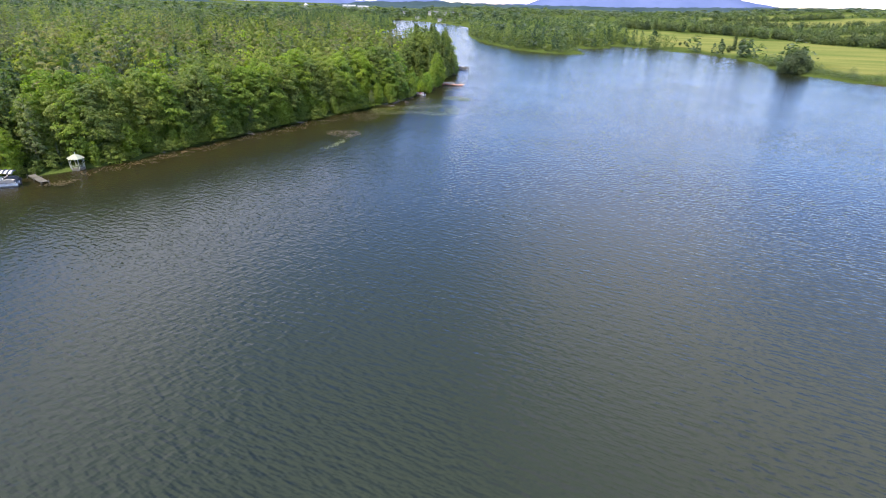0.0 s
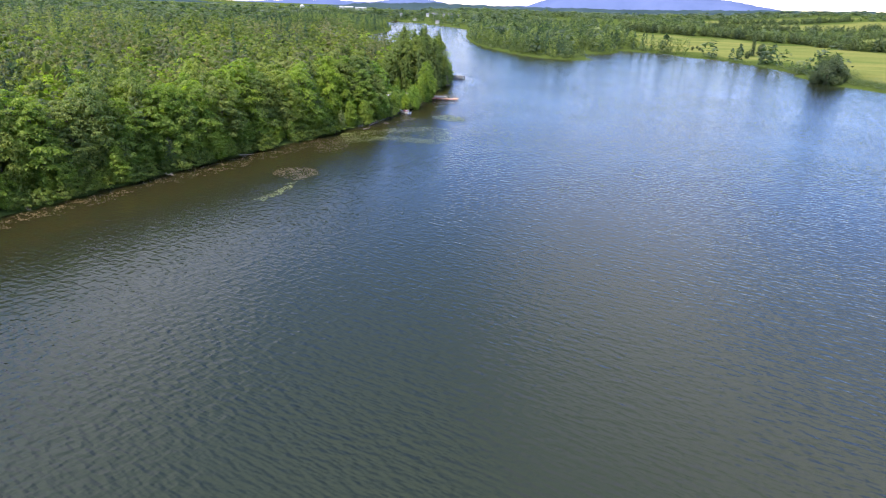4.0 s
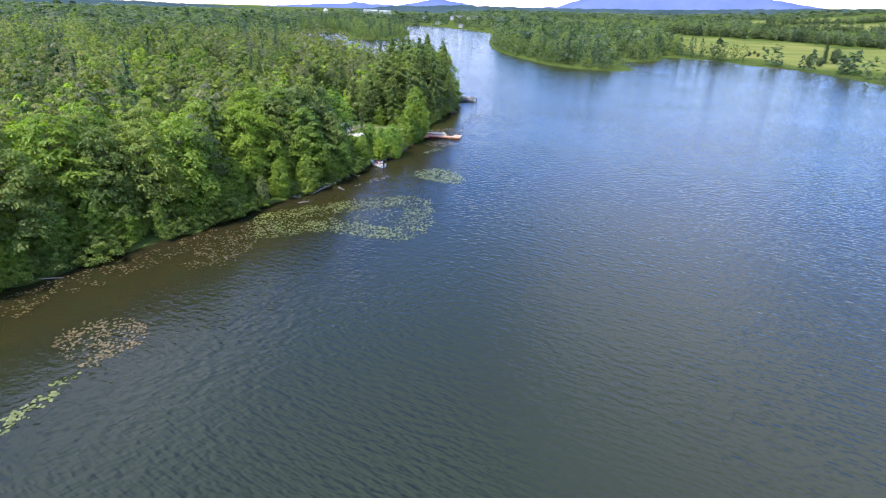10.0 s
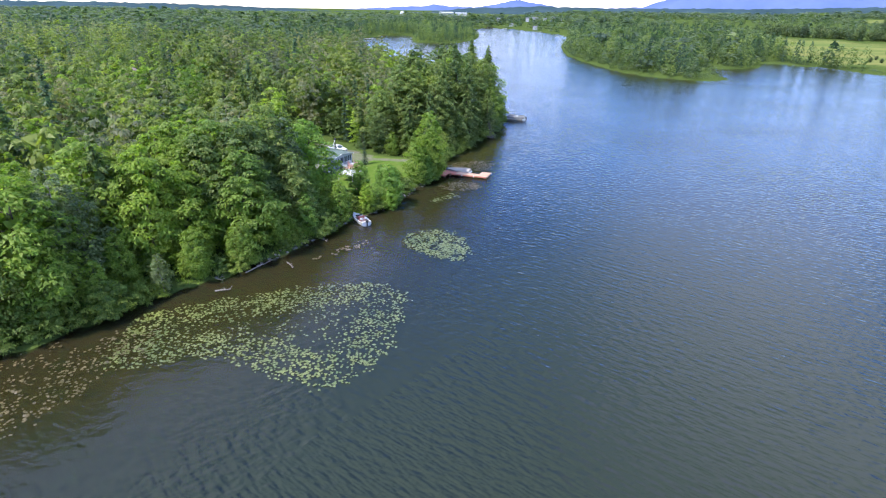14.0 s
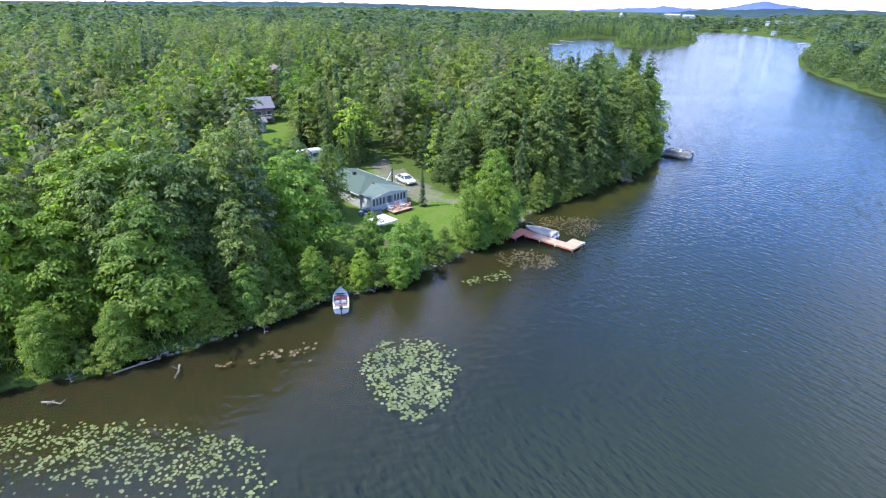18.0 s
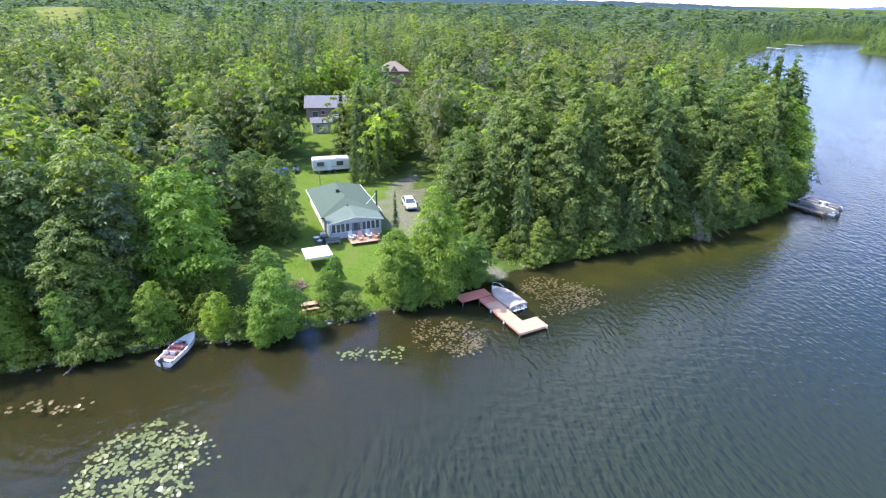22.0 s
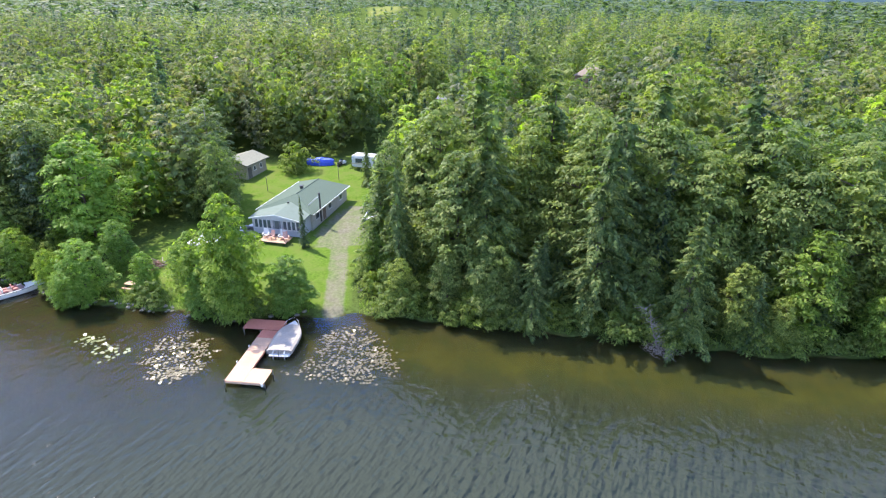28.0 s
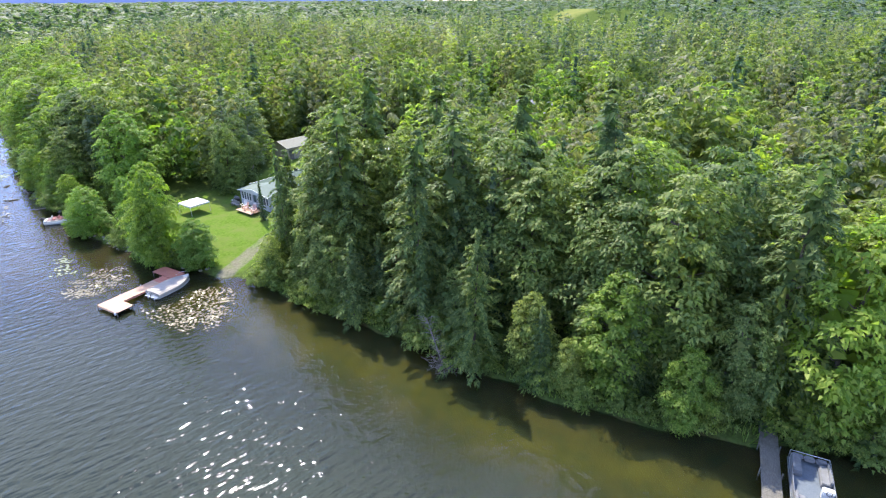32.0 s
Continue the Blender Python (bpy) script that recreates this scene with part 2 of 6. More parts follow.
# water: mirror on top, see-through to the bed below
WATER = bpy.data.materials.new("lake_water")
WATER.use_nodes = True
nt = WATER.node_tree
nt.nodes.remove(nt.nodes["Principled BSDF"])
wave = noise_out(nt, 0.64, 1, 0.5, "Position", ((1.0, 2.8, 1), -32))
cross = noise_out(nt, 0.8, 1, 0.5, "Position", ((1.0, 1.9, 1), 44))
fine = noise_out(nt, 2.6, 2, 0.5, "Position", ((1.0, 1.7, 1), -12))
gust = noise_out(nt, 0.03, 3, 0.6, "Position")
hg0 = node(nt, "Math"); hg0.operation = "MULTIPLY_ADD"; hg0.inputs[1].default_value = 0.55
nt.links.new(cross, hg0.inputs[0]); nt.links.new(wave, hg0.inputs[2])
hgt = node(nt, "Math"); hgt.operation = "MULTIPLY_ADD"; hgt.inputs[1].default_value = 0.1
nt.links.new(fine, hgt.inputs[0]); nt.links.new(hg0.outputs[0], hgt.inputs[2])
gs = node(nt, "MapRange"); gs.inputs["From Min"].default_value, gs.inputs["From Max"].default_value = 0.35, 0.65
gs.inputs["To Min"].default_value, gs.inputs["To Max"].default_value = 0.65, 1.0
nt.links.new(gust, gs.inputs["Value"])
deep = node(nt, "Bump", Distance=0.62)
nt.links.new(gs.outputs[0], deep.inputs["Strength"]); nt.links.new(hgt.outputs[0], deep.inputs["Height"])
bp = node(nt, "Bump", Distance=0.12)
nt.links.new(gs.outputs[0], bp.inputs["Strength"]); nt.links.new(hgt.outputs[0], bp.inputs["Height"])
fr = node(nt, "Fresnel", IOR=1.33)
gl = node(nt, "BsdfGlossy", Roughness=0.045); gl.inputs["Color"].default_value = (0.62, 0.63, 0.74, 1)
tp = node(nt, "BsdfTransparent"); tp.inputs["Color"].default_value = (0.85, 0.87, 0.8, 1)
silt = node(nt, "BsdfDiffuse"); silt.inputs["Color"].default_value = (0.0185, 0.0245, 0.0155, 1)
body = node(nt, "MixShader")
murk = nt.nodes.new("ShaderNodeAttribute")
murk.attribute_name = "murk"
nt.links.new(murk.outputs["Fac"], body.inputs[0])
mx = node(nt, "MixShader")
nt.links.new(bp.outputs["Normal"], fr.inputs["Normal"]); nt.links.new(bp.outputs["Normal"], gl.inputs["Normal"]); nt.links.new(deep.outputs["Normal"], silt.inputs["Normal"])
nt.links.new(tp.outputs[0], body.inputs[1]); nt.links.new(silt.outputs[0], body.inputs[2])
nt.links.new(fr.outputs[0], mx.inputs[0]); nt.links.new(body.outputs[0], mx.inputs[1]); nt.links.new(gl.outputs[0], mx.inputs[2])
nt.links.new(mx.outputs[0], nt.nodes["Material Output"].inputs["Surface"])

# ground: leaf litter, lawn, gravel, hay and lake bed, by masks stored on the sheet
GROUND, nt, gb = material("ground", 1.0, 0, 0.0)
g_small, g_mid, g_big = (noise_out(nt, s, 5, 0.6, "Position") for s in (3.0, 0.5, 0.05))
def mask(name):
    a = nt.nodes.new("ShaderNodeAttribute")
    a.attribute_name = name
    s = node(nt, "Math"); s.operation = "MULTIPLY_ADD"; s.inputs[1].default_value = 0.35
    nt.links.new(g_mid, s.inputs[0]); nt.links.new(a.outputs["Fac"], s.inputs[2])
    return ramp(nt, s.outputs[0], [(0.56, (0, 0, 0)), (0.8, (1, 1, 1))])
litter = ramp(nt, g_small, [(0.3, (0.032, 0.048, 0.012)), (0.7, (0.07, 0.1, 0.028))])
lawn_c = mix(nt, ramp(nt, g_mid, [(0.38, (0, 0, 0)), (0.62, (1, 1, 1))]), ramp(nt, g_small, [(0.3, (0.05, 0.097, 0.012)), (0.7, (0.09, 0.148, 0.022))]), (0.088, 0.115, 0.03))
g_band = noise_out(nt, 0.022, 3, 0.5, "Position", ((0.35, 2.2, 1), -28))
hay_c = mix(nt, ramp(nt, g_band, [(0.35, (0, 0, 0)), (0.65, (1, 1, 1))]), (0.085, 0.115, 0.034), (0.15, 0.15, 0.05))
grav_c = ramp(nt, g_small, [(0.3, (0.095, 0.085, 0.074)), (0.7, (0.165, 0.148, 0.128))])
geo = nt.nodes.new("ShaderNodeNewGeometry")
sp = nt.nodes.new("ShaderNodeSeparateXYZ")
nt.links.new(geo.outputs["Position"], sp.inputs[0])
# mud colours; towards the deep, light lost in the water is painted in
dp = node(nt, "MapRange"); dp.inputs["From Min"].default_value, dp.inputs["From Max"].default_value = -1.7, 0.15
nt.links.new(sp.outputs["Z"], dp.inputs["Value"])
bed_dimmed_c = ramp(nt, dp.outputs[0], [(0.0, (0.022, 0.030, 0.020)), (0.3, (0.030, 0.034, 0.022)), (0.55, (0.074, 0.073, 0.013)), (0.8, (0.062, 0.055, 0.018)), (0.95, (0.046, 0.034, 0.02))])
bed_dimmed_c = mix(nt, 1.0, bed_dimmed_c, ramp(nt, g_mid, [(0.3, (0.7, 0.7, 0.65)), (0.7, (1.25, 1.2, 1.1))]), "MULTIPLY")
north = node(nt, "MapRange"); north.inputs["From Min"].default_value, north.inputs["From Max"].default_value = 240, 272
nt.links.new(sp.outputs["Y"], north.inputs["Value"])
bed_dimmed_c = mix(nt, 1.0, bed_dimmed_c, mix(nt, north.outputs[0], (0.66, 0.52, 0.75), (1.0, 1.0, 1.0)), "MULTIPLY")
col = mix(nt, mask("lawn"), litter, lawn_c)
col = mix(nt, mask("hay"), col, hay_c)
col = mix(nt, mask("gravel"), col, grav_c)
col = mix(nt, mask("bed"), col, bed_dimmed_c)
nt.links.new(col, gb.inputs["Base Color"])
bump(nt, gb, g_small, 0.5, 0.05)

# ---- mesh helpers ----
RNG = np.random.default_rng(7)


def mesh_np(name, V, F, mats):
    V, F = np.asarray(V, np.float32), np.asarray(F, np.int32)
    me = bpy.data.meshes.new(name)
    me.vertices.add(len(V)); me.vertices.foreach_set("co", V.ravel())
    me.loops.add(F.size); me.loops.foreach_set("vertex_index", F.ravel())
    me.polygons.add(len(F)); me.polygons.foreach_set("loop_start", np.arange(len(F), dtype=np.int32) * F.shape[1])
    me.update(calc_edges=True)
    for m in mats:
        me.materials.append(m)
    return me


def place(ob, m):
    ob.matrix_basis = m
    return ob


def thing(name, label, category, m=None, group="", kind=""):
    ob = tagged(new(name), label, category, group, kind)
    if m is not None:
        ob.matrix_basis = m
    return ob


def part(name, bm, mat, parent=None, label="", m=None, smooth=False):
    """Links a bmesh, or a ready mesh, as one object under its thing."""
    if isinstance(bm, bmesh.types.BMesh):
        me = bpy.data.meshes.new(name)
        bmesh.ops.recalc_face_normals(bm, faces=bm.faces)
        bm.to_mesh(me)
        bm.free()
        me.materials.append(mat)
        if smooth:
            me.polygons.foreach_set("use_smooth", [True] * len(me.polygons))
    else:
        me = bm
    ob = new(name, me)
    if parent is not None:
        ob.parent = parent
    if m is not None:
        ob.matrix_basis = m
    if label:
        ob["label"] = label
    return ob


def box(size, at=(0, 0, 0), bevel=0.0, rot=None, bm=None):
    own = bmesh.new()
    bmesh.ops.create_cube(own, size=1)
    bmesh.ops.scale(own, vec=size, verts=own.verts)
    if bevel:
        bmesh.ops.bevel(own, geom=list(own.edges), offset=bevel, segments=2, affect="EDGES", clamp_overlap=True)
    mat = Matrix.Translation(at) @ (rot.to_4x4() if rot is not None else Matrix())
    bmesh.ops.transform(own, matrix=mat, verts=own.verts)
    if bm is None:
        return own
    return merge(bm, own)


def merge(bm, other):
    me = bpy.data.meshes.new("tmp")
    other.to_mesh(me)
    other.free()
    bm.from_mesh(me)
    bpy.data.meshes.remove(me)
    return bm


def tube(path, radii, sides=8, bm=None):
    """A closed tapered tube along a list of points."""
    own = bm or bmesh.new()
    rings = []
    pts = [Vector(p) for p in path]
    for i, p in enumerate(pts):
        way = (pts[min(i + 1, len(pts) - 1)] - pts[max(i - 1, 0)]).normalized()
        a = way.orthogonal().normalized()
        b = way.cross(a)
        r = radii[i] if hasattr(radii, "__len__") else radii
        rings.append([own.verts.new(p + (a * math.cos(2 * math.pi * k / sides) + b * math.sin(2 * math.pi * k / sides)) * r) for k in range(sides)])
    for r0, r1 in zip(rings, rings[1:]):
        for k in range(sides):
            own.faces.new((r0[k], r0[(k + 1) % sides], r1[(k + 1) % sides], r1[k]))
    own.faces.new(rings[0][::-1]); own.faces.new(rings[-1])
    return own


def prism(outline, z0, z1, bevel=0.0):
    own = bmesh.new()
    low = [own.verts.new((x, y, z0)) for x, y in outline]
    high = [own.verts.new((x, y, z1)) for x, y in outline]
    own.faces.new(low[::-1]); own.faces.new(high)
    n = len(outline)
    for i in range(n):
        own.faces.new((low[i], low[(i + 1) % n], high[(i + 1) % n], high[i]))
    if bevel:
        bmesh.ops.bevel(own, geom=list(own.edges), offset=bevel, segments=2, affect="EDGES", clamp_overlap=True)
    return own


def slab(corners, thick):
    """A flat plate through given corners, thickened downwards."""
    own = bmesh.new()
    top = [own.verts.new(c) for c in corners]
    low = [own.verts.new((c[0], c[1], c[2] - thick)) for c in corners]
    own.faces.new(top); own.faces.new(low[::-1])
    n = len(corners)
    for i in range(n):
        own.faces.new((top[i], low[i], low[(i + 1) % n], top[(i + 1) % n]))
    return own


def loft(sections, close=True):
    """A hull through cross-sections that share their number of points."""
    own = bmesh.new()
    rows = [[own.verts.new(p) for p in s] for s in sections]
    for a, b in zip(rows, rows[1:]):
        for k in range(len(a) - 1):
            own.faces.new((a[k], a[k + 1], b[k + 1], b[k]))
    if close:
        own.faces.new(rows[0]); own.faces.new(rows[-1][::-1])
    bmesh.ops.remove_doubles(own, verts=own.verts, dist=0.001)
    return own


# ---- plan of the lake ----
SHORE = [(-240, -600), (-190, -120), (-150, 10), (-124, 55), (-104, 88), (-80, 109.5), (-67.5, 118), (-58, 132.5), (-47, 148), (-36.5, 165), (-29, 175), (-22, 183), (-18.5, 191),
         (-9, 202), (-4, 212), (-1.5, 220), (3.2, 226), (5.4, 233), (7.2, 240), (10, 246.5), (9.4, 252), (9.4, 257.5), (10.7, 262), (13.2, 269), (15.5, 279), (18.8, 288), (21.8, 297), (22.5, 306), (22, 322),
         (12, 352), (-14, 400), (-62, 480), (-108, 620), (-124, 715), (-127, 770), (-120, 818), (-95, 834), (-82, 800), (-73, 740), (-66, 690), (-50, 682), (-30, 684), (-17, 735), (-9, 790), (-10, 880), (-22, 960), (-34, 1085),
         (-20, 1155), (10, 1150), (42, 1085), (62, 1020), (92, 940), (98, 880), (86, 780), (72, 680), (68, 610), (68, 556), (78, 505), (85, 464), (100, 440), (123, 431), (134, 440), (134, 456), (147, 505), (152, 526), (155, 498), (167, 500), (178, 512), (194, 552), (206, 546),
         (216, 518), (232, 485), (240, 450), (242, 415), (237, 380), (229, 348), (226, 330), (233, 296), (238, 260), (300, -600)]


def chaikin(pts, rounds=2):
    p = np.array(pts, float)
    for _ in range(rounds):
        q = np.roll(p, -1, 0)
        p = np.stack([0.75 * p + 0.25 * q, 0.25 * p + 0.75 * q], 1).reshape(-1, 2)
    return p


def inside(poly, x, y):
    r = np.zeros(x.shape, bool)
    for (x0, y0), (x1, y1) in zip(poly, np.roll(poly, -1, 0)):
        c = (y0 > y) != (y1 > y)
        r ^= c & (x < (x1 - x0) * (y - y0) / (y1 - y0 + 1e-12) + x0)
    return r


def edge_distance(poly, x, y, closed=True):
    best = np.full(x.shape, 1e9)
    ends = np.roll(poly, -1, 0) if closed else poly[1:]
    for (x0, y0), (x1, y1) in zip(poly, ends):
        dx, dy = x1 - x0, y1 - y0
        s = np.clip(((x - x0) * dx + (y - y0) * dy) / (dx * dx + dy * dy + 1e-9), 0, 1)
        best = np.minimum(best, (x - x0 - s * dx) ** 2 + (y - y0 - s * dy) ** 2)
    return np.sqrt(best)


LAKE = chaikin(SHORE, 2)


def wobble(x, y, s):
    return np.sin(x / s + 1.3 * np.sin(y / s * 0.7)) * np.cos(y / s * 1.1 + 0.8 * np.sin(x / s * 0.6))


def inland(x, y):
    """Metres from the waterline, positive on land."""
    x, y = np.atleast_1d(np.asarray(x, float)), np.atleast_1d(np.asarray(y, float))
    d = edge_distance(LAKE, x, y) * np.where(inside(LAKE, x, y), -1, 1)
    return d + 0.45 * wobble(x, y, 2.3) + 0.3 * wobble(y, x, 0.9)


def step(a, b, v):
    s = np.clip((v - a) / (b - a), 0, 1)
    return s * s * (3 - 2 * s)


def ground_z(x, y, d=None):
    x, y = np.atleast_1d(np.asarray(x, float)), np.atleast_1d(np.asarray(y, float))
    d = inland(x, y) if d is None else d
    land = 0.28 * step(-0.3, 1.2, d) + 0.72 * step(0.5, 9, d) + 0.03 * np.minimum(np.clip(d - 15, 0, 420), 150 + 270 * step(100, 300, x))
    land += step(320, 1500, x - 0.25 * (y - 400)) * 40 * step(0, 200, d)
    land += 0.06 * wobble(x, y, 3.1) * step(2, 10, d) + 1.2 * wobble(x, y, 60) * step(30, 150, d)
    land += 17.5 * np.exp(-(((x + 370) / 115) ** 2 + ((y - 290) / 70) ** 2) ** 2)
    bed = -0.05 - 1.6 * (1 - np.exp(np.minimum(d, 0) / (11 + 10 * (1 - step(215, 255, y)))))
    return np.where(d > 0, 0.03 + land, bed)


def gz(x, y):
    return float(ground_z(x, y)[0])


LAWN = np.array([(6.6, 238), (5, 232.5), (-3, 229.5), (-10, 231), (-20, 238), (-30, 238), (-43, 240), (-45, 256), (-40, 266), (-26, 266), (-12, 261), (-2, 258.6), (9.4, 258), (9, 250)], float)
DRIVE = np.array([(9.6, 255.8), (1, 256), (-6, 255.6), (-14, 258.6), (-20, 262.3), (-24, 267), (-28, 272), (-35, 281), (-48, 294), (-75, 307), (-98, 321)], float)
YARD2 = np.array([(-46, 260), (-48, 268), (-62, 287), (-82, 290), (-80, 268), (-62, 262)], float)
HAYS = [np.array(p, float) for p in ([(216, 566), (246, 500), (266, 424), (254, 330), (278, 240), (430, 240), (419, 491), (402, 600), (371, 656), (342, 718), (296, 808)],
        [(480, 930), (530, 812), (690, 812), (1100, 1000), (1000, 1300), (830, 1200), (610, 1140)], [(455, 640), (480, 600), (620, 600), (640, 700), (590, 700)], [(600, 1150), (1150, 1450), (1500, 1900), (760, 1500)], [(-283, 258), (-284, 273), (-372, 300), (-450, 300), (-450, 272), (-350, 256)])]


def axis_lines(spans, far):
    out = []
    for a, b, s in spans:
        out += list(np.arange(a, b, s))
    out.append(spans[-1][1])
    low, high, s = [], [], 3.0
    lo, hi, k = out[0], out[-1], spans[0][2]
    while lo > -far:
        k *= 1.13; lo -= k; low.append(lo)
    k = spans[-1][2]
    while hi < far:
        k *= 1.13; hi += k; high.append(hi)
    return np.array(low[::-1] + out + high)


gx = axis_lines([(-140, -48, 2.5), (-48, 28, 0.9), (28, 60, 2.5)], 5200)
gy = axis_lines([(50, 200, 2.5), (200, 318, 0.9), (318, 420, 2.5)], 5200)
GX, GY = np.meshgrid(gx, gy)
fx, fy = GX.ravel(), GY.ravel()
fd = inland(fx, fy)
FZ = ground_z(fx, fy, fd)
nx, ny = len(gx), len(gy)
ii = (np.arange(ny - 1)[:, None] * nx + np.arange(nx - 1)).ravel()
gme = mesh_np("ground", np.stack([fx, fy, FZ], 1), np.stack([ii, ii + 1, ii + nx + 1, ii + nx], 1), [GROUND])
gme.polygons.foreach_set("use_smooth", [True] * len(gme.polygons))


def soft_mask(polys, width):
    v = np.zeros(len(fx))
    for p in polys:
        v = np.maximum(v, step(-width, width, edge_distance(p, fx, fy) * np.where(inside(p, fx, fy), 1, -1)))
    return v


drive_d = edge_distance(DRIVE, fx, fy, False)
drive_w = np.where(fx > -5, 1.5, np.where(fx > -26, 3.6, 1.9)) + np.where((fx < -9) & (fx > -20), 1.2, 0) - np.where(fx < -20, 1.2, 0)
for key, val in (("lawn", soft_mask([LAWN, YARD2], 1.5)), ("hay", soft_mask(HAYS, 6)), ("gravel", 1 - step(drive_w - 0.7, drive_w + 0.9, drive_d)), ("bed", 1 - step(-0.1, 0.5, fd))):
    at = gme.attributes.new(key, "FLOAT", "POINT")
    at.data.foreach_set("value", (val * 0.62 * (0.87 if key == "gravel" else 1)).astype(np.float32))
ground = tagged(new("ground", gme), "grassy lake shore with lawn, gravel drive and muddy lake bed painted darker with depth", "ground", kind="structure")

# the water is clear over the shallows and murky where it is deep
wx, wy = gx[::2], gy[::2]
WX, WY = np.meshgrid(wx, wy)
wd = inland(WX.ravel(), WY.ravel())
wi = (np.arange(len(wy) - 1)[:, None] * len(wx) + np.arange(len(wx) - 1)).ravel()
wme = mesh_np("water", np.stack([WX.ravel(), WY.ravel(), 0 * wd], 1), np.stack([wi, wi + 1, wi + len(wx) + 1, wi + len(wx)], 1), [WATER])
wme.attributes.new("murk", "FLOAT", "POINT").data.foreach_set("value", (0.3 + 0.7 * step(5, 17 + 20 * (1 - step(215, 255, WY.ravel())), -wd)).astype(np.float32))
water = tagged(new("water", wme), "rippled lake water, brown and clear over the shallows", "water", kind="structure")

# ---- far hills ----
# blue of the mountains and ridge is air haze mixed into base colour
HILL = surface("haze_blue_hills", (0.066, 0.096, 0.2), (0.088, 0.12, 0.24), 0.004, 1.0, spec=0.0, relief=0, wear=(0.075, 0.1, 0.2))
HILL_NEAR = surface("wooded_hazed_ridge", (0.025, 0.045, 0.055), (0.04, 0.065, 0.075), 0.01, 1.0, spec=0.0, relief=0)


def ridge(name, label, far, stops, mat, depth=260, base=-5):
    """A range of hills round the valley: bearing and angle above the eye, in degrees."""
    az = np.arange(stops[0][0], stops[-1][0], 0.25)
    el = np.interp(az, [s[0] for s in stops], [s[1] for s in stops])
    top = 31 + far * np.tan(np.radians(el + 0.05 * wobble(az * 3, az * 1.7, 1.0) + 0.02 * wobble(az * 9, az, 1.0)))
    rows = []
    for k, (off, f) in enumerate(((-depth, 0.0), (-depth * 0.5, 0.62), (0, 1.0), (depth * 0.4, 0.5))):
        r = far + off
        rows.append(np.stack([20 + np.sin(np.radians(az)) * r, 230 + np.cos(np.radians(az)) * r, base + (top - base) * f], 1))
    n = len(az)
    V = np.concatenate(rows)
    F = [[a * n + i, a * n + i + 1, (a + 1) * n + i + 1, (a + 1) * n + i] for a in range(3) for i in range(n - 1)]
    me = mesh_np(name, V, F, [mat])
    me.polygons.foreach_set("use_smooth", [True] * len(me.polygons))
    return tagged(new(name, me), label, "hills", kind="structure")


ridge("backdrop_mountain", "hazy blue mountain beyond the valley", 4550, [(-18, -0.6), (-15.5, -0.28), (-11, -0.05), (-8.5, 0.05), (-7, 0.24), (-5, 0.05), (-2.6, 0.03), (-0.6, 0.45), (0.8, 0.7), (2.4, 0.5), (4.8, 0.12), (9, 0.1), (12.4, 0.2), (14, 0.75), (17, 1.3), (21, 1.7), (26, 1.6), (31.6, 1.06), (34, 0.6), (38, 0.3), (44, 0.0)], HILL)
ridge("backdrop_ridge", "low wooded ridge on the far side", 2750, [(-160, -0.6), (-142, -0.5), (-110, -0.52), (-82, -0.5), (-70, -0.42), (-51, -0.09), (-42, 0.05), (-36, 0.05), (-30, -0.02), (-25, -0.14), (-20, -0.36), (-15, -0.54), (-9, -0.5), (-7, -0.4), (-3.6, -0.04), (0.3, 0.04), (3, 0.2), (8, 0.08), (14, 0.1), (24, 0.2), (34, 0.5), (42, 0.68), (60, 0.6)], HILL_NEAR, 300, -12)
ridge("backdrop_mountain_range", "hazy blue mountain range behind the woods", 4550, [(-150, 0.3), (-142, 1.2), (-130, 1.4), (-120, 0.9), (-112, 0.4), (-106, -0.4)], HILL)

# ---- trees ----
def unit(v):
    return v / (np.linalg.norm(v, axis=-1, keepdims=True) + 1e-9)


def leaves(c, out, size, rng, lift=0.5, along=None, slim=0.36):
    """One pointed leaf spray at each place: a slim three-cornered blade."""
    n = len(c)
    nor = unit(out + rng.normal(0, 0.4, (n, 3)) + (0, 0, lift))
    t = unit(np.cross(nor, rng.normal(0, 1, (n, 3))))
    if along is not None:
        ahead = along + rng.normal(0, 0.35, (n, 3))
        t = unit(ahead - nor * (ahead * nor).sum(1, keepdims=True))
    b = np.cross(nor, t)
    s = size * rng.uniform(0.6, 1.4, (n, 1))
    V = np.stack([c - t * s * 0.45 - b * s * slim, c + t * s * 0.7 - (0, 0, 0.12) * s, c - t * s * 0.45 + b * s * slim], 1).reshape(-1, 3)
    return V


def quads(n):
    return np.arange(n * 4).reshape(-1, 4)


def blades(V):
    return np.arange(len(V)).reshape(-1, 3)


def crown_profile(f, peak, tip):
    """Half-width of a crown against its height, both as fractions."""
    return np.where(f < peak, 0.68 + 0.32 * np.sin(np.clip(f / peak, 0, 1) * 1.571), (np.clip(1 - f, 0, 1) / (1 - peak)) ** tip)


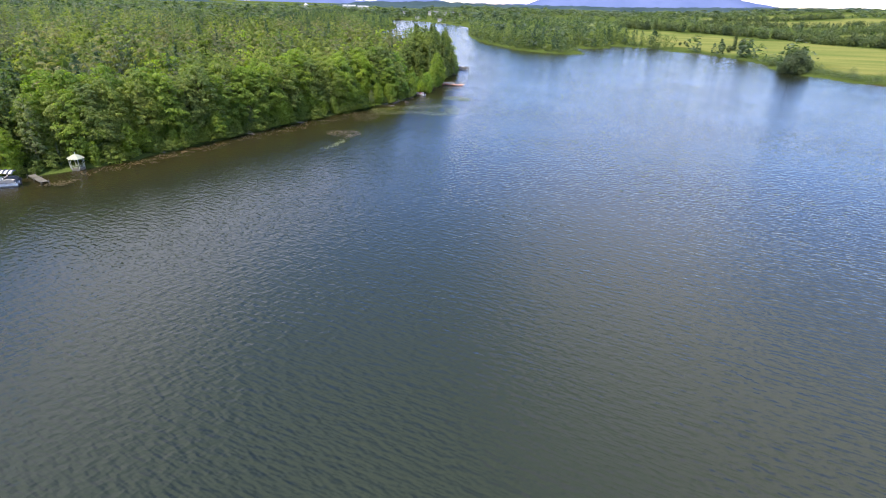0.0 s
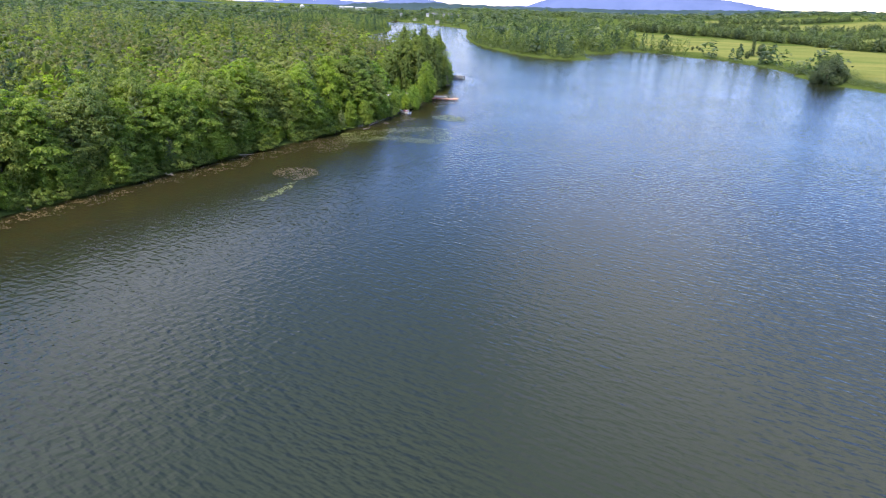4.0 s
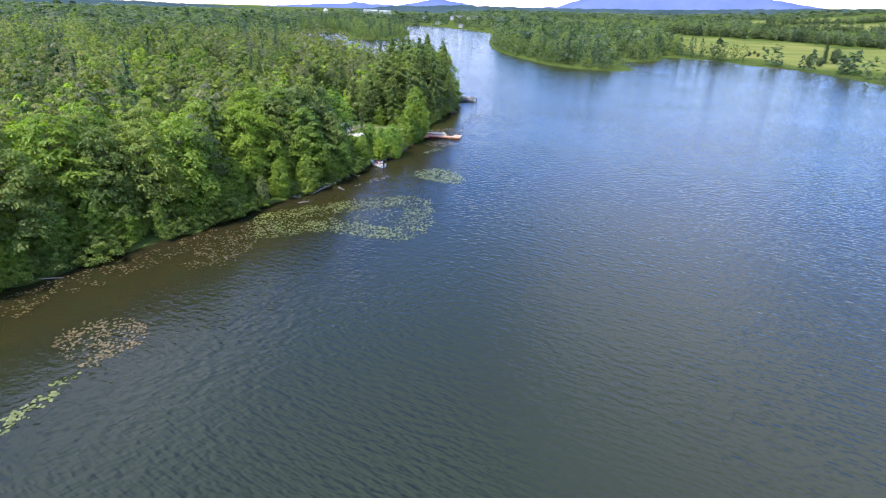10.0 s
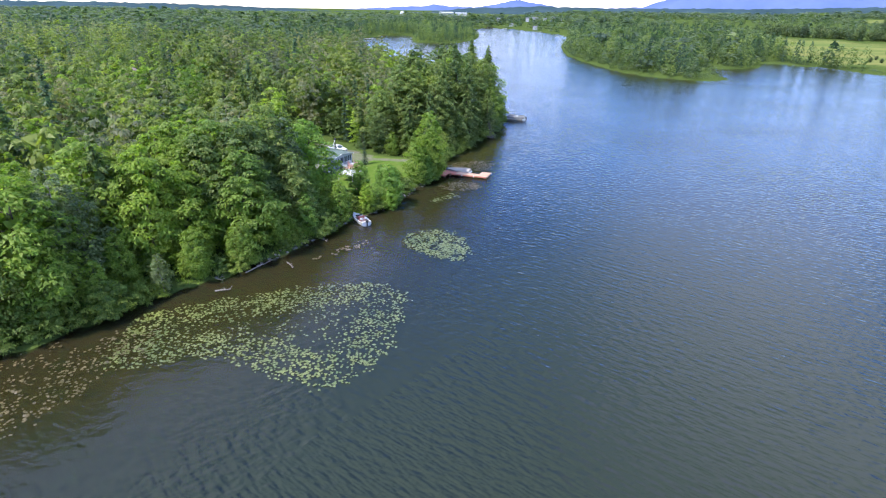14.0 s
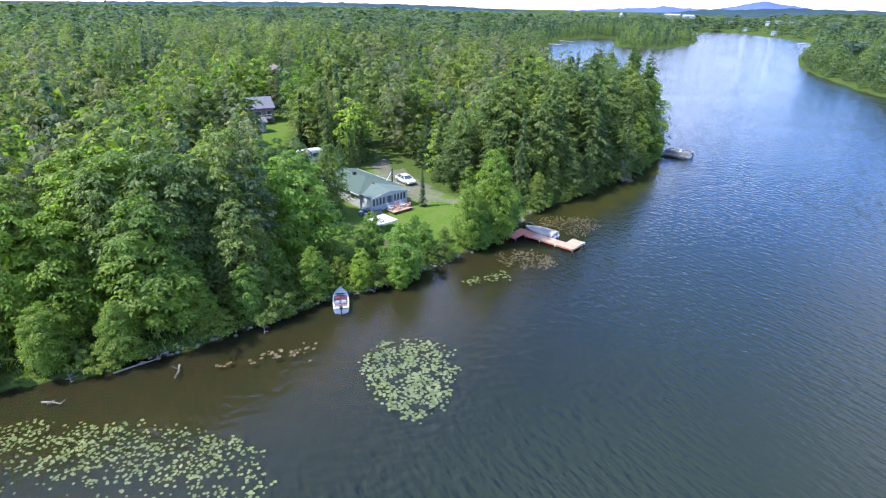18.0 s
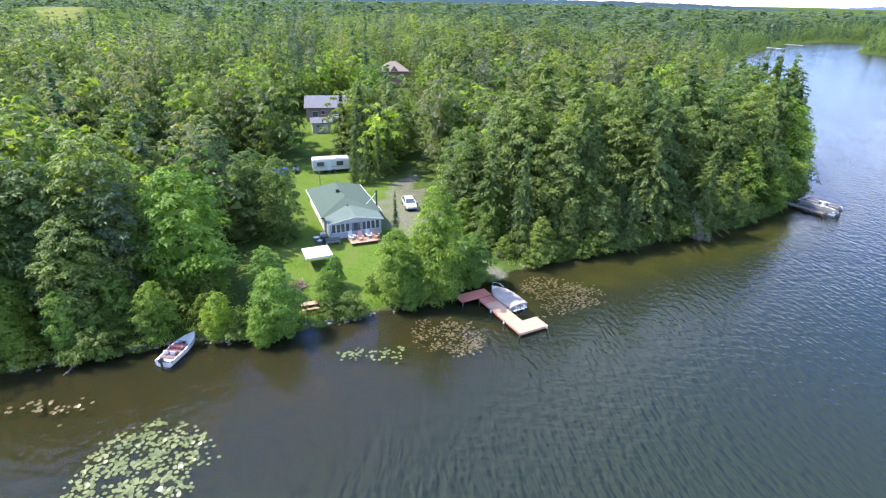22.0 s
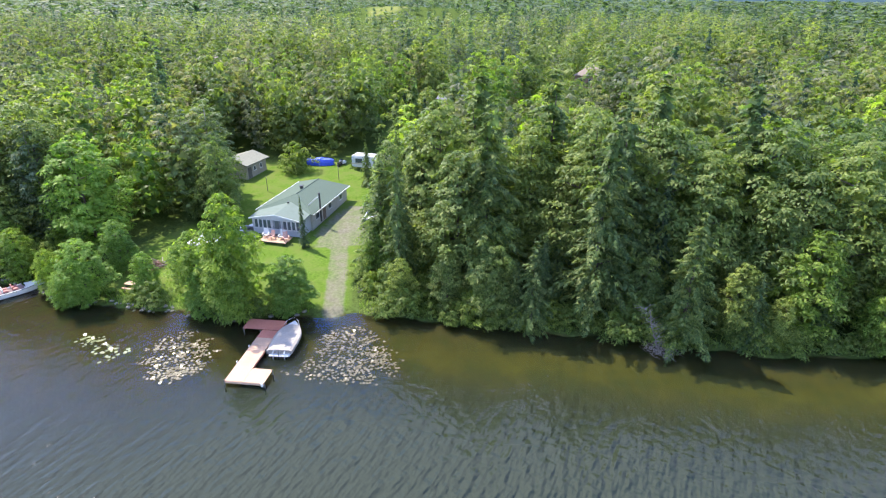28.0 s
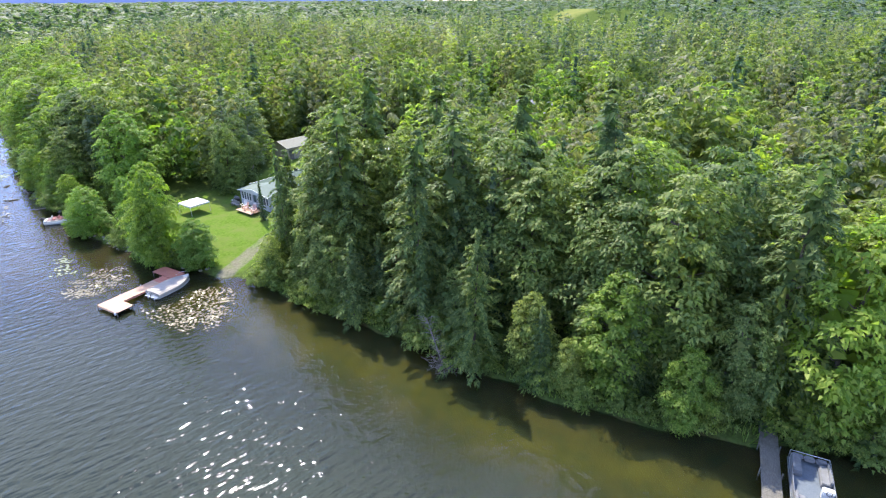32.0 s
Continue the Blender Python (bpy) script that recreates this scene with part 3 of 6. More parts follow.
def broad_crown(h, r, clumps, per, size, rng, low=0.03, peak=0.45, tip=0.47, core=120, flat=0.5, heart=0.27, lift=0.75):
    """Layered leaf sprays at the ends of the limbs, each a drooping star of leaves, round a dense heart."""
    table = np.linspace(0, 1, 200)
    cdf = np.cumsum(crown_profile(table, peak, tip) + 0.12)
    f = np.interp((np.arange(clumps) + rng.random(clumps)) / clumps, cdf / cdf[-1], table)
    a = np.arange(clumps) * 2.39996 + rng.normal(0, 0.5, clumps)
    lobes = 1 + 0.2 * np.sin(3 * a + rng.uniform(0, 6) + 5 * f) + 0.1 * np.sin(7 * f * 3.1 + 2 * a)
    prof = np.maximum(crown_profile(f, peak, tip), 0.2)
    out = r * prof * lobes * rng.uniform(0.35, 1.0, clumps) ** 0.45
    c0 = np.stack([np.cos(a) * out, np.sin(a) * out, h * (low + (0.97 - low) * f)], 1)
    cr = r * rng.uniform(0.2, 0.36, clumps) * (0.45 + 0.55 * prof)
    k = np.repeat(np.arange(clumps), per)
    v = unit(rng.normal(0, 1, (clumps * per, 3)))
    v[:, 2] = np.abs(v[:, 2]) * 1.1 - 0.25
    rad = rng.uniform(0.25, 1.0, (clumps * per, 1)) ** 0.5
    c = c0[k] + v * rad * cr[k][:, None] * (1, 1, flat)
    c[:, 2] -= 0.3 * cr[k] * rad[:, 0] ** 2 * (1 - v[:, 2])
    away = np.stack([np.cos(a[k]), np.sin(a[k]), 0 * a[k]], 1)
    V = leaves(c, (1.1 - lift) * v + 0.4 * away, size, rng, lift, v + 0.35 * away - (0, 0, 0.3))
    fc, ac = rng.uniform(0.0, 0.74, core), rng.uniform(0, 6.283, core)
    rc = r * 0.42 * crown_profile(fc, peak, tip) * rng.uniform(0.5, 1.0, core)
    ci = np.stack([np.cos(ac) * rc, np.sin(ac) * rc, h * (low + (0.95 - low) * fc)], 1)
    W = leaves(ci, np.stack([np.cos(ac), np.sin(ac), 0 * ac], 1), heart * r, rng, 0.2, slim=0.5)
    return np.concatenate([V, W])


def needle_crown(h, r, tiers, size, rng, per=16, low=0.06, droop=0.35, power=0.8, gaps=0.25, core=110):
    """Boughs in rings, shorter towards the tip: flat fans of sprays set herringbone on both sides."""
    cs, outs, ways = [], [], []
    for i in range(tiers):
        f = low + (1 - low) * (i + rng.uniform(0, 0.55)) / tiers
        reach = r * max(0.04, (1 - f)) ** power * rng.uniform(0.75, 1.12)
        boughs = max(3, int(3 + 4 * reach / r + rng.integers(0, 2)))
        a0 = rng.uniform(0, 6.28)
        for j in range(boughs):
            if rng.random() < gaps * 0.5:
                continue
            a = a0 + 6.283 * j / boughs + rng.normal(0, 0.25)
            L = reach * rng.uniform(0.6, 1.15)
            n = max(3, int(per * (0.3 + 0.7 * L / r)))
            s = rng.uniform(0.12, 1.0, n) ** 0.7
            side = np.where(np.arange(n) % 2, 1.0, -1.0)
            w = side * rng.uniform(0.0, 0.34, n) * L * (1.08 - s)
            ca, sa_ = math.cos(a), math.sin(a)
            z = f * h + 0.14 * L * s - droop * L * s ** 2 + rng.normal(0, 0.02 * L + 0.03, n)
            cs.append(np.stack([ca * L * s - sa_ * w, sa_ * L * s + ca * w, z], 1))
            outs.append(np.tile([ca * 0.35, sa_ * 0.35, 0.75], (n, 1)))
            ways.append(np.stack([ca - sa_ * side * 0.75, sa_ + ca * side * 0.75, -0.2 - droop * s], 1))
    c, o, w = map(np.concatenate, (cs, outs, ways))
    V = leaves(c, o, size, rng, 0.3, w, 0.26)
    fc, ac = rng.uniform(low, 0.9, core), rng.uniform(0, 6.283, core)
    rc = 0.28 * r * (1 - fc) ** power
    ci = np.stack([np.cos(ac) * rc, np.sin(ac) * rc, fc * h], 1)
    W = leaves(ci, np.stack([np.cos(ac), np.sin(ac), 0 * ac], 1), 0.24 * r, rng, 0.0, np.tile([0.0, 0.0, 1.0], (core, 1)), 0.4)
    return np.concatenate([V, W])


def light_broad(rng, n, size, h=15, r=3.4, low=0.12):
    per = 22 if n > 400 else 10 if n > 120 else 5
    return broad_crown(h, r, n // per, per, size, rng, low, rng.uniform(0.42, 0.66), rng.uniform(0.28, 0.44), max(8, n // 10), 0.6, 0.3, 0.45)


def bush(rng, n, size, h=9, r=3.6):
    """A crown that is leafy down to the ground."""
    u = unit(rng.normal(0, 1, (n, 3)))
    lump = 1 + 0.28 * np.sin(3 * np.arctan2(u[:, 1], u[:, 0]) + rng.uniform(0, 6)) * np.cos(4 * u[:, 2])
    fill = rng.uniform(0.6, 1.0, n)
    c = np.stack([u[:, 0] * r * lump * fill, u[:, 1] * r * lump * fill, h * 0.5 + u[:, 2] * h * 0.47 * rng.uniform(0.75, 1.08, n)], 1)
    return leaves(c, u, size, rng)


def far_needle(rng, n, size, h=16, r=2.7):
    """A plain pointed crown for the distance."""
    f, a = rng.uniform(0.05, 0.97, n), rng.uniform(0, 6.283, n)
    rr = r * (1 - f) ** 0.7 * rng.uniform(0.7, 1.1, n)
    c = np.stack([np.cos(a) * rr, np.sin(a) * rr, f * h], 1)
    return leaves(c, np.stack([np.cos(a), np.sin(a), 0 * a], 1), size, rng, 0.3, np.tile([0.0, 0.0, 1.0], (n, 1)))


def light_needle(rng, n, size, h=16, r=2.6):
    tiers = 17 if n > 400 else 12 if n > 120 else 6
    return needle_crown(h, r, tiers, size, rng, max(3, n // (tiers * 4)), 0.06, 0.3, 0.8, 0.1, max(8, n // 10))


def trunk_mesh(name, h, r0, rng, mat, limbs=8, reach=2.5, low=0.3, top=0.92):
    lean = rng.normal(0, 0.03, 2)
    pts = [(lean[0] * h * f + 0.1 * math.sin(5 * f + r0), lean[1] * h * f, h * f - 0.3 * (f == 0)) for f in np.linspace(0, top, 7)]
    bm = tube(pts, [r0 * (1.25 if i == 0 else 1 - 0.15 * i) for i in range(7)], 7)
    for i in range(limbs):
        f = low + (top - 0.1 - low) * (i + rng.uniform(0, 0.7)) / limbs
        a = i * 2.4 + rng.uniform(-0.4, 0.4)
        L = reach * (1.1 - 0.6 * f)
        s = Vector((lean[0] * h * f, lean[1] * h * f, h * f))
        e = s + Vector((math.cos(a) * L, math.sin(a) * L, L * 0.6))
        tube([s, (s + e) / 2 + Vector((0, 0, -0.08 * L)), e], [r0 * 0.4, r0 * 0.26, r0 * 0.08], 5, bm)
    me = bpy.data.meshes.new(name)
    bm.to_mesh(me); bm.free()
    me.materials.append(mat)
    return me


def crown_mesh(V, mat):
    return mesh_np("crown", V, blades(V), [mat])


rt = np.random.default_rng(21)
KINDS = {}
for i in range(4):
    KINDS["broad%d" % i] = (trunk_mesh("trunk", 15, 0.2, rt, BARK, 9, 2.6), crown_mesh(broad_crown(16, 3.3 + 0.25 * i, 230, 56, 0.26, rt), LEAF_BROAD), 16, "tall broadleaf tree with a dense dark green crown", "tree")
for i in range(2):
    KINDS["bright%d" % i] = (trunk_mesh("trunk", 11, 0.16, rt, BARK, 8, 2.3), crown_mesh(broad_crown(12, 3.1, 175, 54, 0.245, rt, 0.03), LEAF_BRIGHT), 12, "young maple with a light green leafy crown", "tree")
for i in range(2):
    KINDS["grey%d" % i] = (trunk_mesh("trunk", 15.5, 0.17, rt, BARK_PALE, 12, 2.2, 0.25, 0.97), crown_mesh(broad_crown(16, 2.7, 150, 46, 0.25, rt, 0.06, 0.5, 0.5, 70), LEAF_GREY), 16, "poplar with a thin grey-green crown and pale bark", "tree")
for i in range(4):
    KINDS["cedar%d" % i] = (trunk_mesh("trunk", 17, 0.25, rt, BARK, 6, 1.5, 0.2), crown_mesh(needle_crown(18, 4.3 + 0.25 * i, 30, 0.35, rt, 100, 0.02, 0.36, 0.72), LEAF_NEEDLE), 18, "tall hemlock with drooping layered green boughs", "conifer")
for i in range(2):
    KINDS["spruce%d" % i] = (trunk_mesh("trunk", 12.5, 0.17, rt, BARK, 3, 0.8, 0.2), crown_mesh(needle_crown(13, 2.1, 24, 0.33, rt, 36, 0.02, 0.3, 0.9, 0.15), LEAF_SPRUCE), 13, "narrow dark green spruce with a pointed top", "conifer")
KINDS["bare0"] = (trunk_mesh("trunk", 14, 0.15, rt, BARK_PALE, 22, 2.2, 0.25, 0.98), crown_mesh(broad_crown(14, 2.1, 18, 20, 0.26, rt, 0.35, core=4), LEAF_GREY), 14, "half-dead birch with pale bare branches", "tree")
for i in range(3):
    KINDS["shrub%d" % i] = (trunk_mesh("trunk", 2.4, 0.06, rt, BARK, 6, 1.0, 0.05), crown_mesh(broad_crown(3.2, 1.9, 52, 48, 0.17, rt, 0.02, 0.3, 0.5, 60), LEAF_SHORE), 3.2, "leafy green shrub at the water's edge", "shrub")

KINDS["maple0"] = (trunk_mesh("trunk", 11, 0.18, rt, BARK, 10, 2.4), crown_mesh(broad_crown(12, 3.0, 190, 56, 0.24, rt, 0.03), LEAF_MAPLE), 12, "young maple with bright yellow-green leaves", "tree")
for i in range(2):
    KINDS["field%d" % i] = (trunk_mesh("trunk", 8, 0.2, rt, BARK, 5, 1.6), crown_mesh(bush(rt, 2800, 0.46), LEAF_HEDGE), 9, "dense dark green tree on the field shore", "tree")
KINDS["point0"] = (trunk_mesh("trunk", 11, 0.2, rt, BARK, 5, 1.2), crown_mesh(light_needle(rt, 1800, 0.42, 12, 2.4), LEAF_HEDGE), 12, "dark pointed conifer standing in the hay field", "conifer")


def plant(kind, x, y, h, spin=None, group="", wide=1.0, label=""):
    trunk, crown, h0, words, cat = KINDS[kind]
    s = h / h0
    a = RNG.uniform(0, 360) if spin is None else spin
    m = pose(x, y, gz(x, y) - 0.06, 0, 0, a)
    ob = thing("shrub" if cat == "shrub" else "conifer" if cat == "conifer" else "tree", label or words, cat, m, group)
    ob.scale = (s * wide, s * wide, s)
    part("trunk", trunk, None, ob)
    part("crown", crown, None, ob)
    return ob


def ok_spot(x, y, d, margin=0.0):
    """Where woods may stand: on land, off the lawns, drives, fields and house plots."""
    good = d > 0.3
    for p in [LAWN, YARD2] + HAYS:
        good &= ~(inside(p, x, y) | (edge_distance(p, x, y) < margin + 0.8))
    good &= edge_distance(DRIVE, x, y, False) > np.where(x > -5, 4.4, np.where(x > -24, 6.8, 2.5))
    good &= np.hypot(x + 70.2, y - 116.9) > 2.5
    good &= np.hypot(x + 74, y - 109) > 3.5
    good &= np.hypot(x - 4.5, y - 324.5) > 3.5
    good &= np.hypot(x + 106, y - 327) > 9
    good &= np.hypot(x + 147, y - 206) > 11
    good &= np.hypot(x + 37, y - 238) > 6.5
    good &= edge_distance(np.array([(-24, 244), (-6, 250)], float), x, y, False) > 7.5
    return good


def jitter_grid(x0, x1, y0, y1, s, rng):
    X, Y = np.meshgrid(np.arange(x0, x1, s), np.arange(y0, y1, s))
    X = X + (np.arange(Y.shape[0])[:, None] % 2) * s * 0.5
    return X.ravel() + rng.uniform(-0.36, 0.36, X.size) * s, Y.ravel() + rng.uniform(-0.36, 0.36, X.size) * s


# trees that stand near the water: things of their own
rn = np.random.default_rng(5)
tx, ty = jitter_grid(-110, 40, 92, 352, 4.1, rn)
td = inland(tx, ty)
near = ok_spot(tx, ty, td) & (td < 15) & (np.hypot(tx + 9.5, ty - 225) > 5.4) & (np.hypot(tx - 0.5, ty - 228) > 5.5)
n_near = 0
for x, y, d in zip(tx[near], ty[near], td[near]):
    u = rn.random()
    if y > 258 and d > 3 and rn.random() < 0.28:
        continue
    if y > 258:
        kind = "cedar%d" % rn.integers(4) if u < (0.36 if y < 296 else 0.2) else "broad%d" % rn.integers(4) if u < (0.82 if y < 300 else 0.7) else "bright%d" % rn.integers(2) if u < 0.92 else "spruce%d" % rn.integers(2)
        h = rn.uniform(14, 18) + min(4, 0.3 * d) + (2.5 if kind[0] == "c" else -1.5)
        if y < 266 and x > -9:
            h *= 0.6
        if d < 3.5:
            h *= rn.uniform(0.4, 0.75)
            kind = kind if u < 0.8 else "bright%d" % rn.integers(2)
    else:
        kind = "broad%d" % rn.integers(4) if u < (0.48 if y < 190 else 0.24) else "bright%d" % rn.integers(2) if u < 0.78 else "grey%d" % rn.integers(2) if u < 0.885 else "bare0" if u < 0.905 else "cedar%d" % rn.integers(4) if u < 0.96 else "spruce%d" % rn.integers(2)
        h = rn.uniform(10, 15) + min(4, 0.35 * d)
        if d < 4:
            h *= rn.uniform(0.35, 0.62)
            kind = "bright%d" % rn.integers(2) if u < 0.4 else "shrub%d" % rn.integers(3) if u < 0.5 else kind
            if kind.startswith("shrub"):
                h = rn.uniform(2.5, 4.5)
    plant(kind, x, y, h, group="trees on the lake shore", wide=rn.uniform(1.0, 1.3) * (0.8 if kind[0] == "s" and h > 6 else 1.0))
    n_near += 1

# under-wood: small leafy trees and tall shrubs that close the edge down to the water
ux, uy = jitter_grid(-100, 40, 100, 340, 3.3, rn)
ud = inland(ux, uy)
under = ok_spot(ux, uy, ud) & (ud > 0.5) & (ud < 6.5) & (rn.random(len(ux)) < np.where(uy < 215, 0.95, 0.75))
for x, y, d in zip(ux[under], uy[under], ud[under]):
    if abs(y - 312) < 2.2 and d < 2:
        continue
    k = rn.random()
    small = "cedar%d" % rn.integers(4) if y > 260 and k > 0.4 else "shrub%d" % rn.integers(3) if k < (0.72 if y > 215 else 0.4) else "maple0" if k > 0.85 else "bright%d" % rn.integers(2)
    plant(small, x, y, rn.uniform(5, 9) if small[0] == "c" else rn.uniform(2.2, 4.6) if small[0] == "s" else rn.uniform(4, 7.5), group="under-wood on the shore", wide=rn.uniform(0.8, 1.15))

# shrubs along the waterline
line = LAKE[(LAKE[:, 1] > 95) & (LAKE[:, 1] < 340) & (LAKE[:, 0] < 40)]
seg = np.cumsum(np.r_[0, np.hypot(*np.diff(line, axis=0).T)])
for s in np.arange(1, seg[-1], 2.3):
    x, y = np.interp(s, seg, line[:, 0]), np.interp(s, seg, line[:, 1])
    if 228 < y < 246 and rn.random() < 0.72 or 249 < y < 259.5 or abs(y - 221) < 2.2 or abs(y - 311.5) < 2.5 or abs(y - 116.6) < 3 or abs(y - 107) < 4:
        continue
    x, y = x - rn.uniform(0.3, 1.3), y + rn.uniform(-0.8, 0.8)
    if inland(x, y)[0] > 0.2:
        plant("shrub%d" % rn.integers(3), x, y, rn.uniform(1.5, 3.8) * (0.6 if 228 < y < 246 else 1), group="shrubs on the waterline", wide=rn.uniform(0.9, 1.3))

# trees of the yard
for kind, x, y, h, w, label in (("bright1", 8.6, 246.3, 13.5, 0.86, "broad leafy tree beside the jetty"), ("bright0", 9.0, 245.6, 10, 0.95, "broad leafy tree beside the jetty"), ("bright0", 6.6, 242.2, 9, 1.0, "leafy tree on the bank by the jetty"), ("bright1", 8.9, 251.2, 5.0, 1.3, "small leafy tree by the boat"), ("maple0", 8.6, 251.6, 6.6, 1.35, "small light green tree by the boat"), ("broad2", -14.8, 239.6, 12.0, 0.95, "dark maple beside the cottage"), ("broad3", -19.6, 238.4, 12, 1.0, "dark maple beside the cottage"),
                       ("grey0", -27, 235.5, 15.5, 1.25, ""), ("grey1", -23.5, 233.2, 14.5, 1.2, ""), ("maple0", -9.0, 225.6, 14.5, 1.3, "bright green maple at the lawn's edge"), ("maple0", 3.6, 229.6, 7.4, 1.35, "small leafy tree at the water"), ("bright1", 1.0, 224.8, 5.2, 1.1, ""), ("maple0", 4.3, 227.6, 4.4, 1.2, ""), ("maple0", 8.2, 242.9, 6.0, 1.0, "leafy tree on the bank by the jetty"), ("broad0", -18.0, 235.6, 11, 1.0, "dark maple beside the cottage"), ("cedar1", -27.8, 259.3, 8.0, 0.72, "young pine beside the gravel drive"), ("cedar3", -27.3, 261.6, 9.0, 0.7, "young pine beside the gravel drive"), ("cedar0", -27.6, 264.2, 9.5, 0.7, "young pine beside the gravel drive"), ("cedar2", -28.6, 267.0, 10, 0.75, "young pine beside the gravel drive"), ("maple0", -1.8, 231.2, 6.6, 1.1, "light green sapling on the lawn"), ("maple0", 3.2, 235.6, 5.0, 1.15, "light green sapling on the lawn"), ("maple0", 0.4, 238.2, 4.2, 1.0, "light green sapling on the lawn"), ("shrub1", 5.4, 236.8, 2.8, 1.1, ""), ("shrub2", 3.4, 241.2, 2.2, 0.7, "small dark bush on the lawn"),
                       ("spruce0", -5.8, 251.4, 7.2, 0.85, "slim young spruce in front of the cottage"), ("shrub1", -37, 247.0, 5.6, 0.95, "large rounded green bush behind the cottage"), ("cedar1", -34.6, 264.6, 13, 0.9, ""), ("cedar2", -38.5, 268, 16, 0.9, ""), ("spruce1", -30.2, 262.4, 7.0, 1.15, "young spruce beside the camper trailer"), ("spruce1", -34.6, 269.4, 13, 1.3, ""), ("spruce0", -42.5, 266.5, 13, 1.3, ""), ("cedar3", -38, 274.5, 15, 0.9, ""), ("broad1", -45, 271, 13, 1.0, ""), ("shrub0", 3.0, 259.4, 3.2, 1.0, ""), ("bright0", -1.5, 260.0, 5.5, 1.1, ""), ("shrub2", 6.4, 259.9, 2.8, 1.0, ""), ("broad2", -4.6, 263.0, 14.5, 1.0, "tall broadleaf tree beside the drive"), ("cedar0", -9.5, 264.6, 11, 0.8, ""), ("bright1", 2.6, 261.0, 7.0, 1.1, "leafy tree beside the grassy track"), ("cedar3", 6.4, 262.9, 15.5, 0.66, ""), ("cedar1", 2.0, 265.0, 16, 0.78, "")):
    plant(kind, x, y, h, wide=w, group="trees round the yard", label=label)


# woods behind: one mesh for each kind of leaf
def wood_mesh(name, label, spots, protos, mat):
    """Many trees joined: each a turned and scaled copy of one of a few crowns."""
    vs, tones = [], []
    for k, P in enumerate(protos):
        mine = spots[k::len(protos)]
        if not len(mine):
            continue
        a = np.random.default_rng(k).uniform(0, 6.28, len(mine))
        ca, sa_ = np.cos(a)[:, None], np.sin(a)[:, None]
        x = (P[None, :, 0] * ca - P[None, :, 1] * sa_) * mine[:, 4:5] + mine[:, 0:1]
        y = (P[None, :, 0] * sa_ + P[None, :, 1] * ca) * mine[:, 4:5] + mine[:, 1:2]
        z = P[None, :, 2] * mine[:, 3:4] + mine[:, 2:3]
        vs.append(np.stack([x, y, z], 2).reshape(-1, 3))
        tones.append(np.repeat(np.random.default_rng(50 + k).uniform(-1, 1, len(mine)), len(P)))
    V = np.concatenate(vs)
    me = mesh_np(name, V, blades(V), [mat])
    me.attributes.new("tone", "FLOAT", "POINT").data.foreach_set("value", np.concatenate(tones).astype(np.float32))
    return tagged(new(name, me), label, "woods", kind="stuff")


rw = np.random.default_rng(11)
mx_, my_ = jitter_grid(-190, 60, 88, 440, 4.7, rw)
md = inland(mx_, my_)
keep = ok_spot(mx_, my_, md) & (md >= 14.5) & (mx_ < 40) & (md < 112)
mx_, my_, md = mx_[keep], my_[keep], md[keep]
hh = rw.uniform(0.6, 1.2, len(mx_)) * (1 + 0.18 * wobble(mx_, my_, 9.0))
for zone, w in (([(-44, 262), (-60, 272)], 5), ([(-52, 292), (-98, 321)], 8), ([(-137, 209), (-108, 222)], 6)):
    zd = edge_distance(np.array(zone, float), mx_, my_, False)
    hh = np.where(zd < w, hh * 0.35, hh)
conif = rw.random(len(mx_)) < np.where(my_ > 262, 0.15, 0.08)
S = np.stack([mx_, my_, ground_z(mx_, my_), hh, np.maximum(hh, 0.5) * rw.uniform(1.0, 1.35, len(mx_))], 1)
b_sp, c_sp = S[~conif], S[conif]
cut = len(b_sp) * 9 // 16
cut2 = len(b_sp) * 13 // 16
perm = rw.permutation(len(b_sp)); b_sp = b_sp[perm]
wood_mesh("broadleaf_woods", "dense green broadleaf woods behind the shore", b_sp[:cut], [light_broad(rw, 860, 0.52) for _ in range(6)], LEAF_WOOD)
wood_mesh("poplar_woods", "grey-green poplars scattered in the woods", b_sp[cut:cut2], [light_broad(rw, 820, 0.43, 17, 2.6) for _ in range(4)], LEAF_WOOD_GREY)
wood_mesh("young_woods", "light green young trees in the woods", b_sp[cut2:], [light_broad(rw, 860, 0.48, 13, 3.2) for _ in range(4)], LEAF_BRIGHT)
wood_mesh("conifer_woods", "dark conifers in the woods", c_sp, [light_needle(rw, 800, 0.6, 17, 2.9) for _ in range(5)], LEAF_WOOD_DARK)

# woods further back, with coarser crowns
bx, by = jitter_grid(-300, 40, 20, 470, 5.6, rw)
bd = inland(bx, by)
inner = (bx > -190) & (bx < 60) & (by > 88) & (by < 440) & (bd < 112)
keep = ok_spot(bx, by, bd, 1) & ~inner & (bd < 225) & (bd > 2.5)
bx, by, bd = bx[keep], by[keep], bd[keep]
bs = rw.uniform(0.5, 1.15, len(bx)) * (1 + 0.2 * wobble(bx, by, 12.0)) * np.where(edge_distance(HAYS[-1], bx, by) < 40, 0.6, 1.0)
S = np.stack([bx, by, ground_z(bx, by), bs, np.maximum(bs, 0.5) * rw.uniform(1.0, 1.3, len(bx))], 1)
kind = rw.random(len(bx)) + 0.15 * wobble(bx, by, 20.0)
wood_mesh("back_broadleaf_woods", "green broadleaf woods further back", S[kind < 0.52], [bush(rw, 270, 0.78, 15, 3.5) for _ in range(5)], LEAF_WOOD)
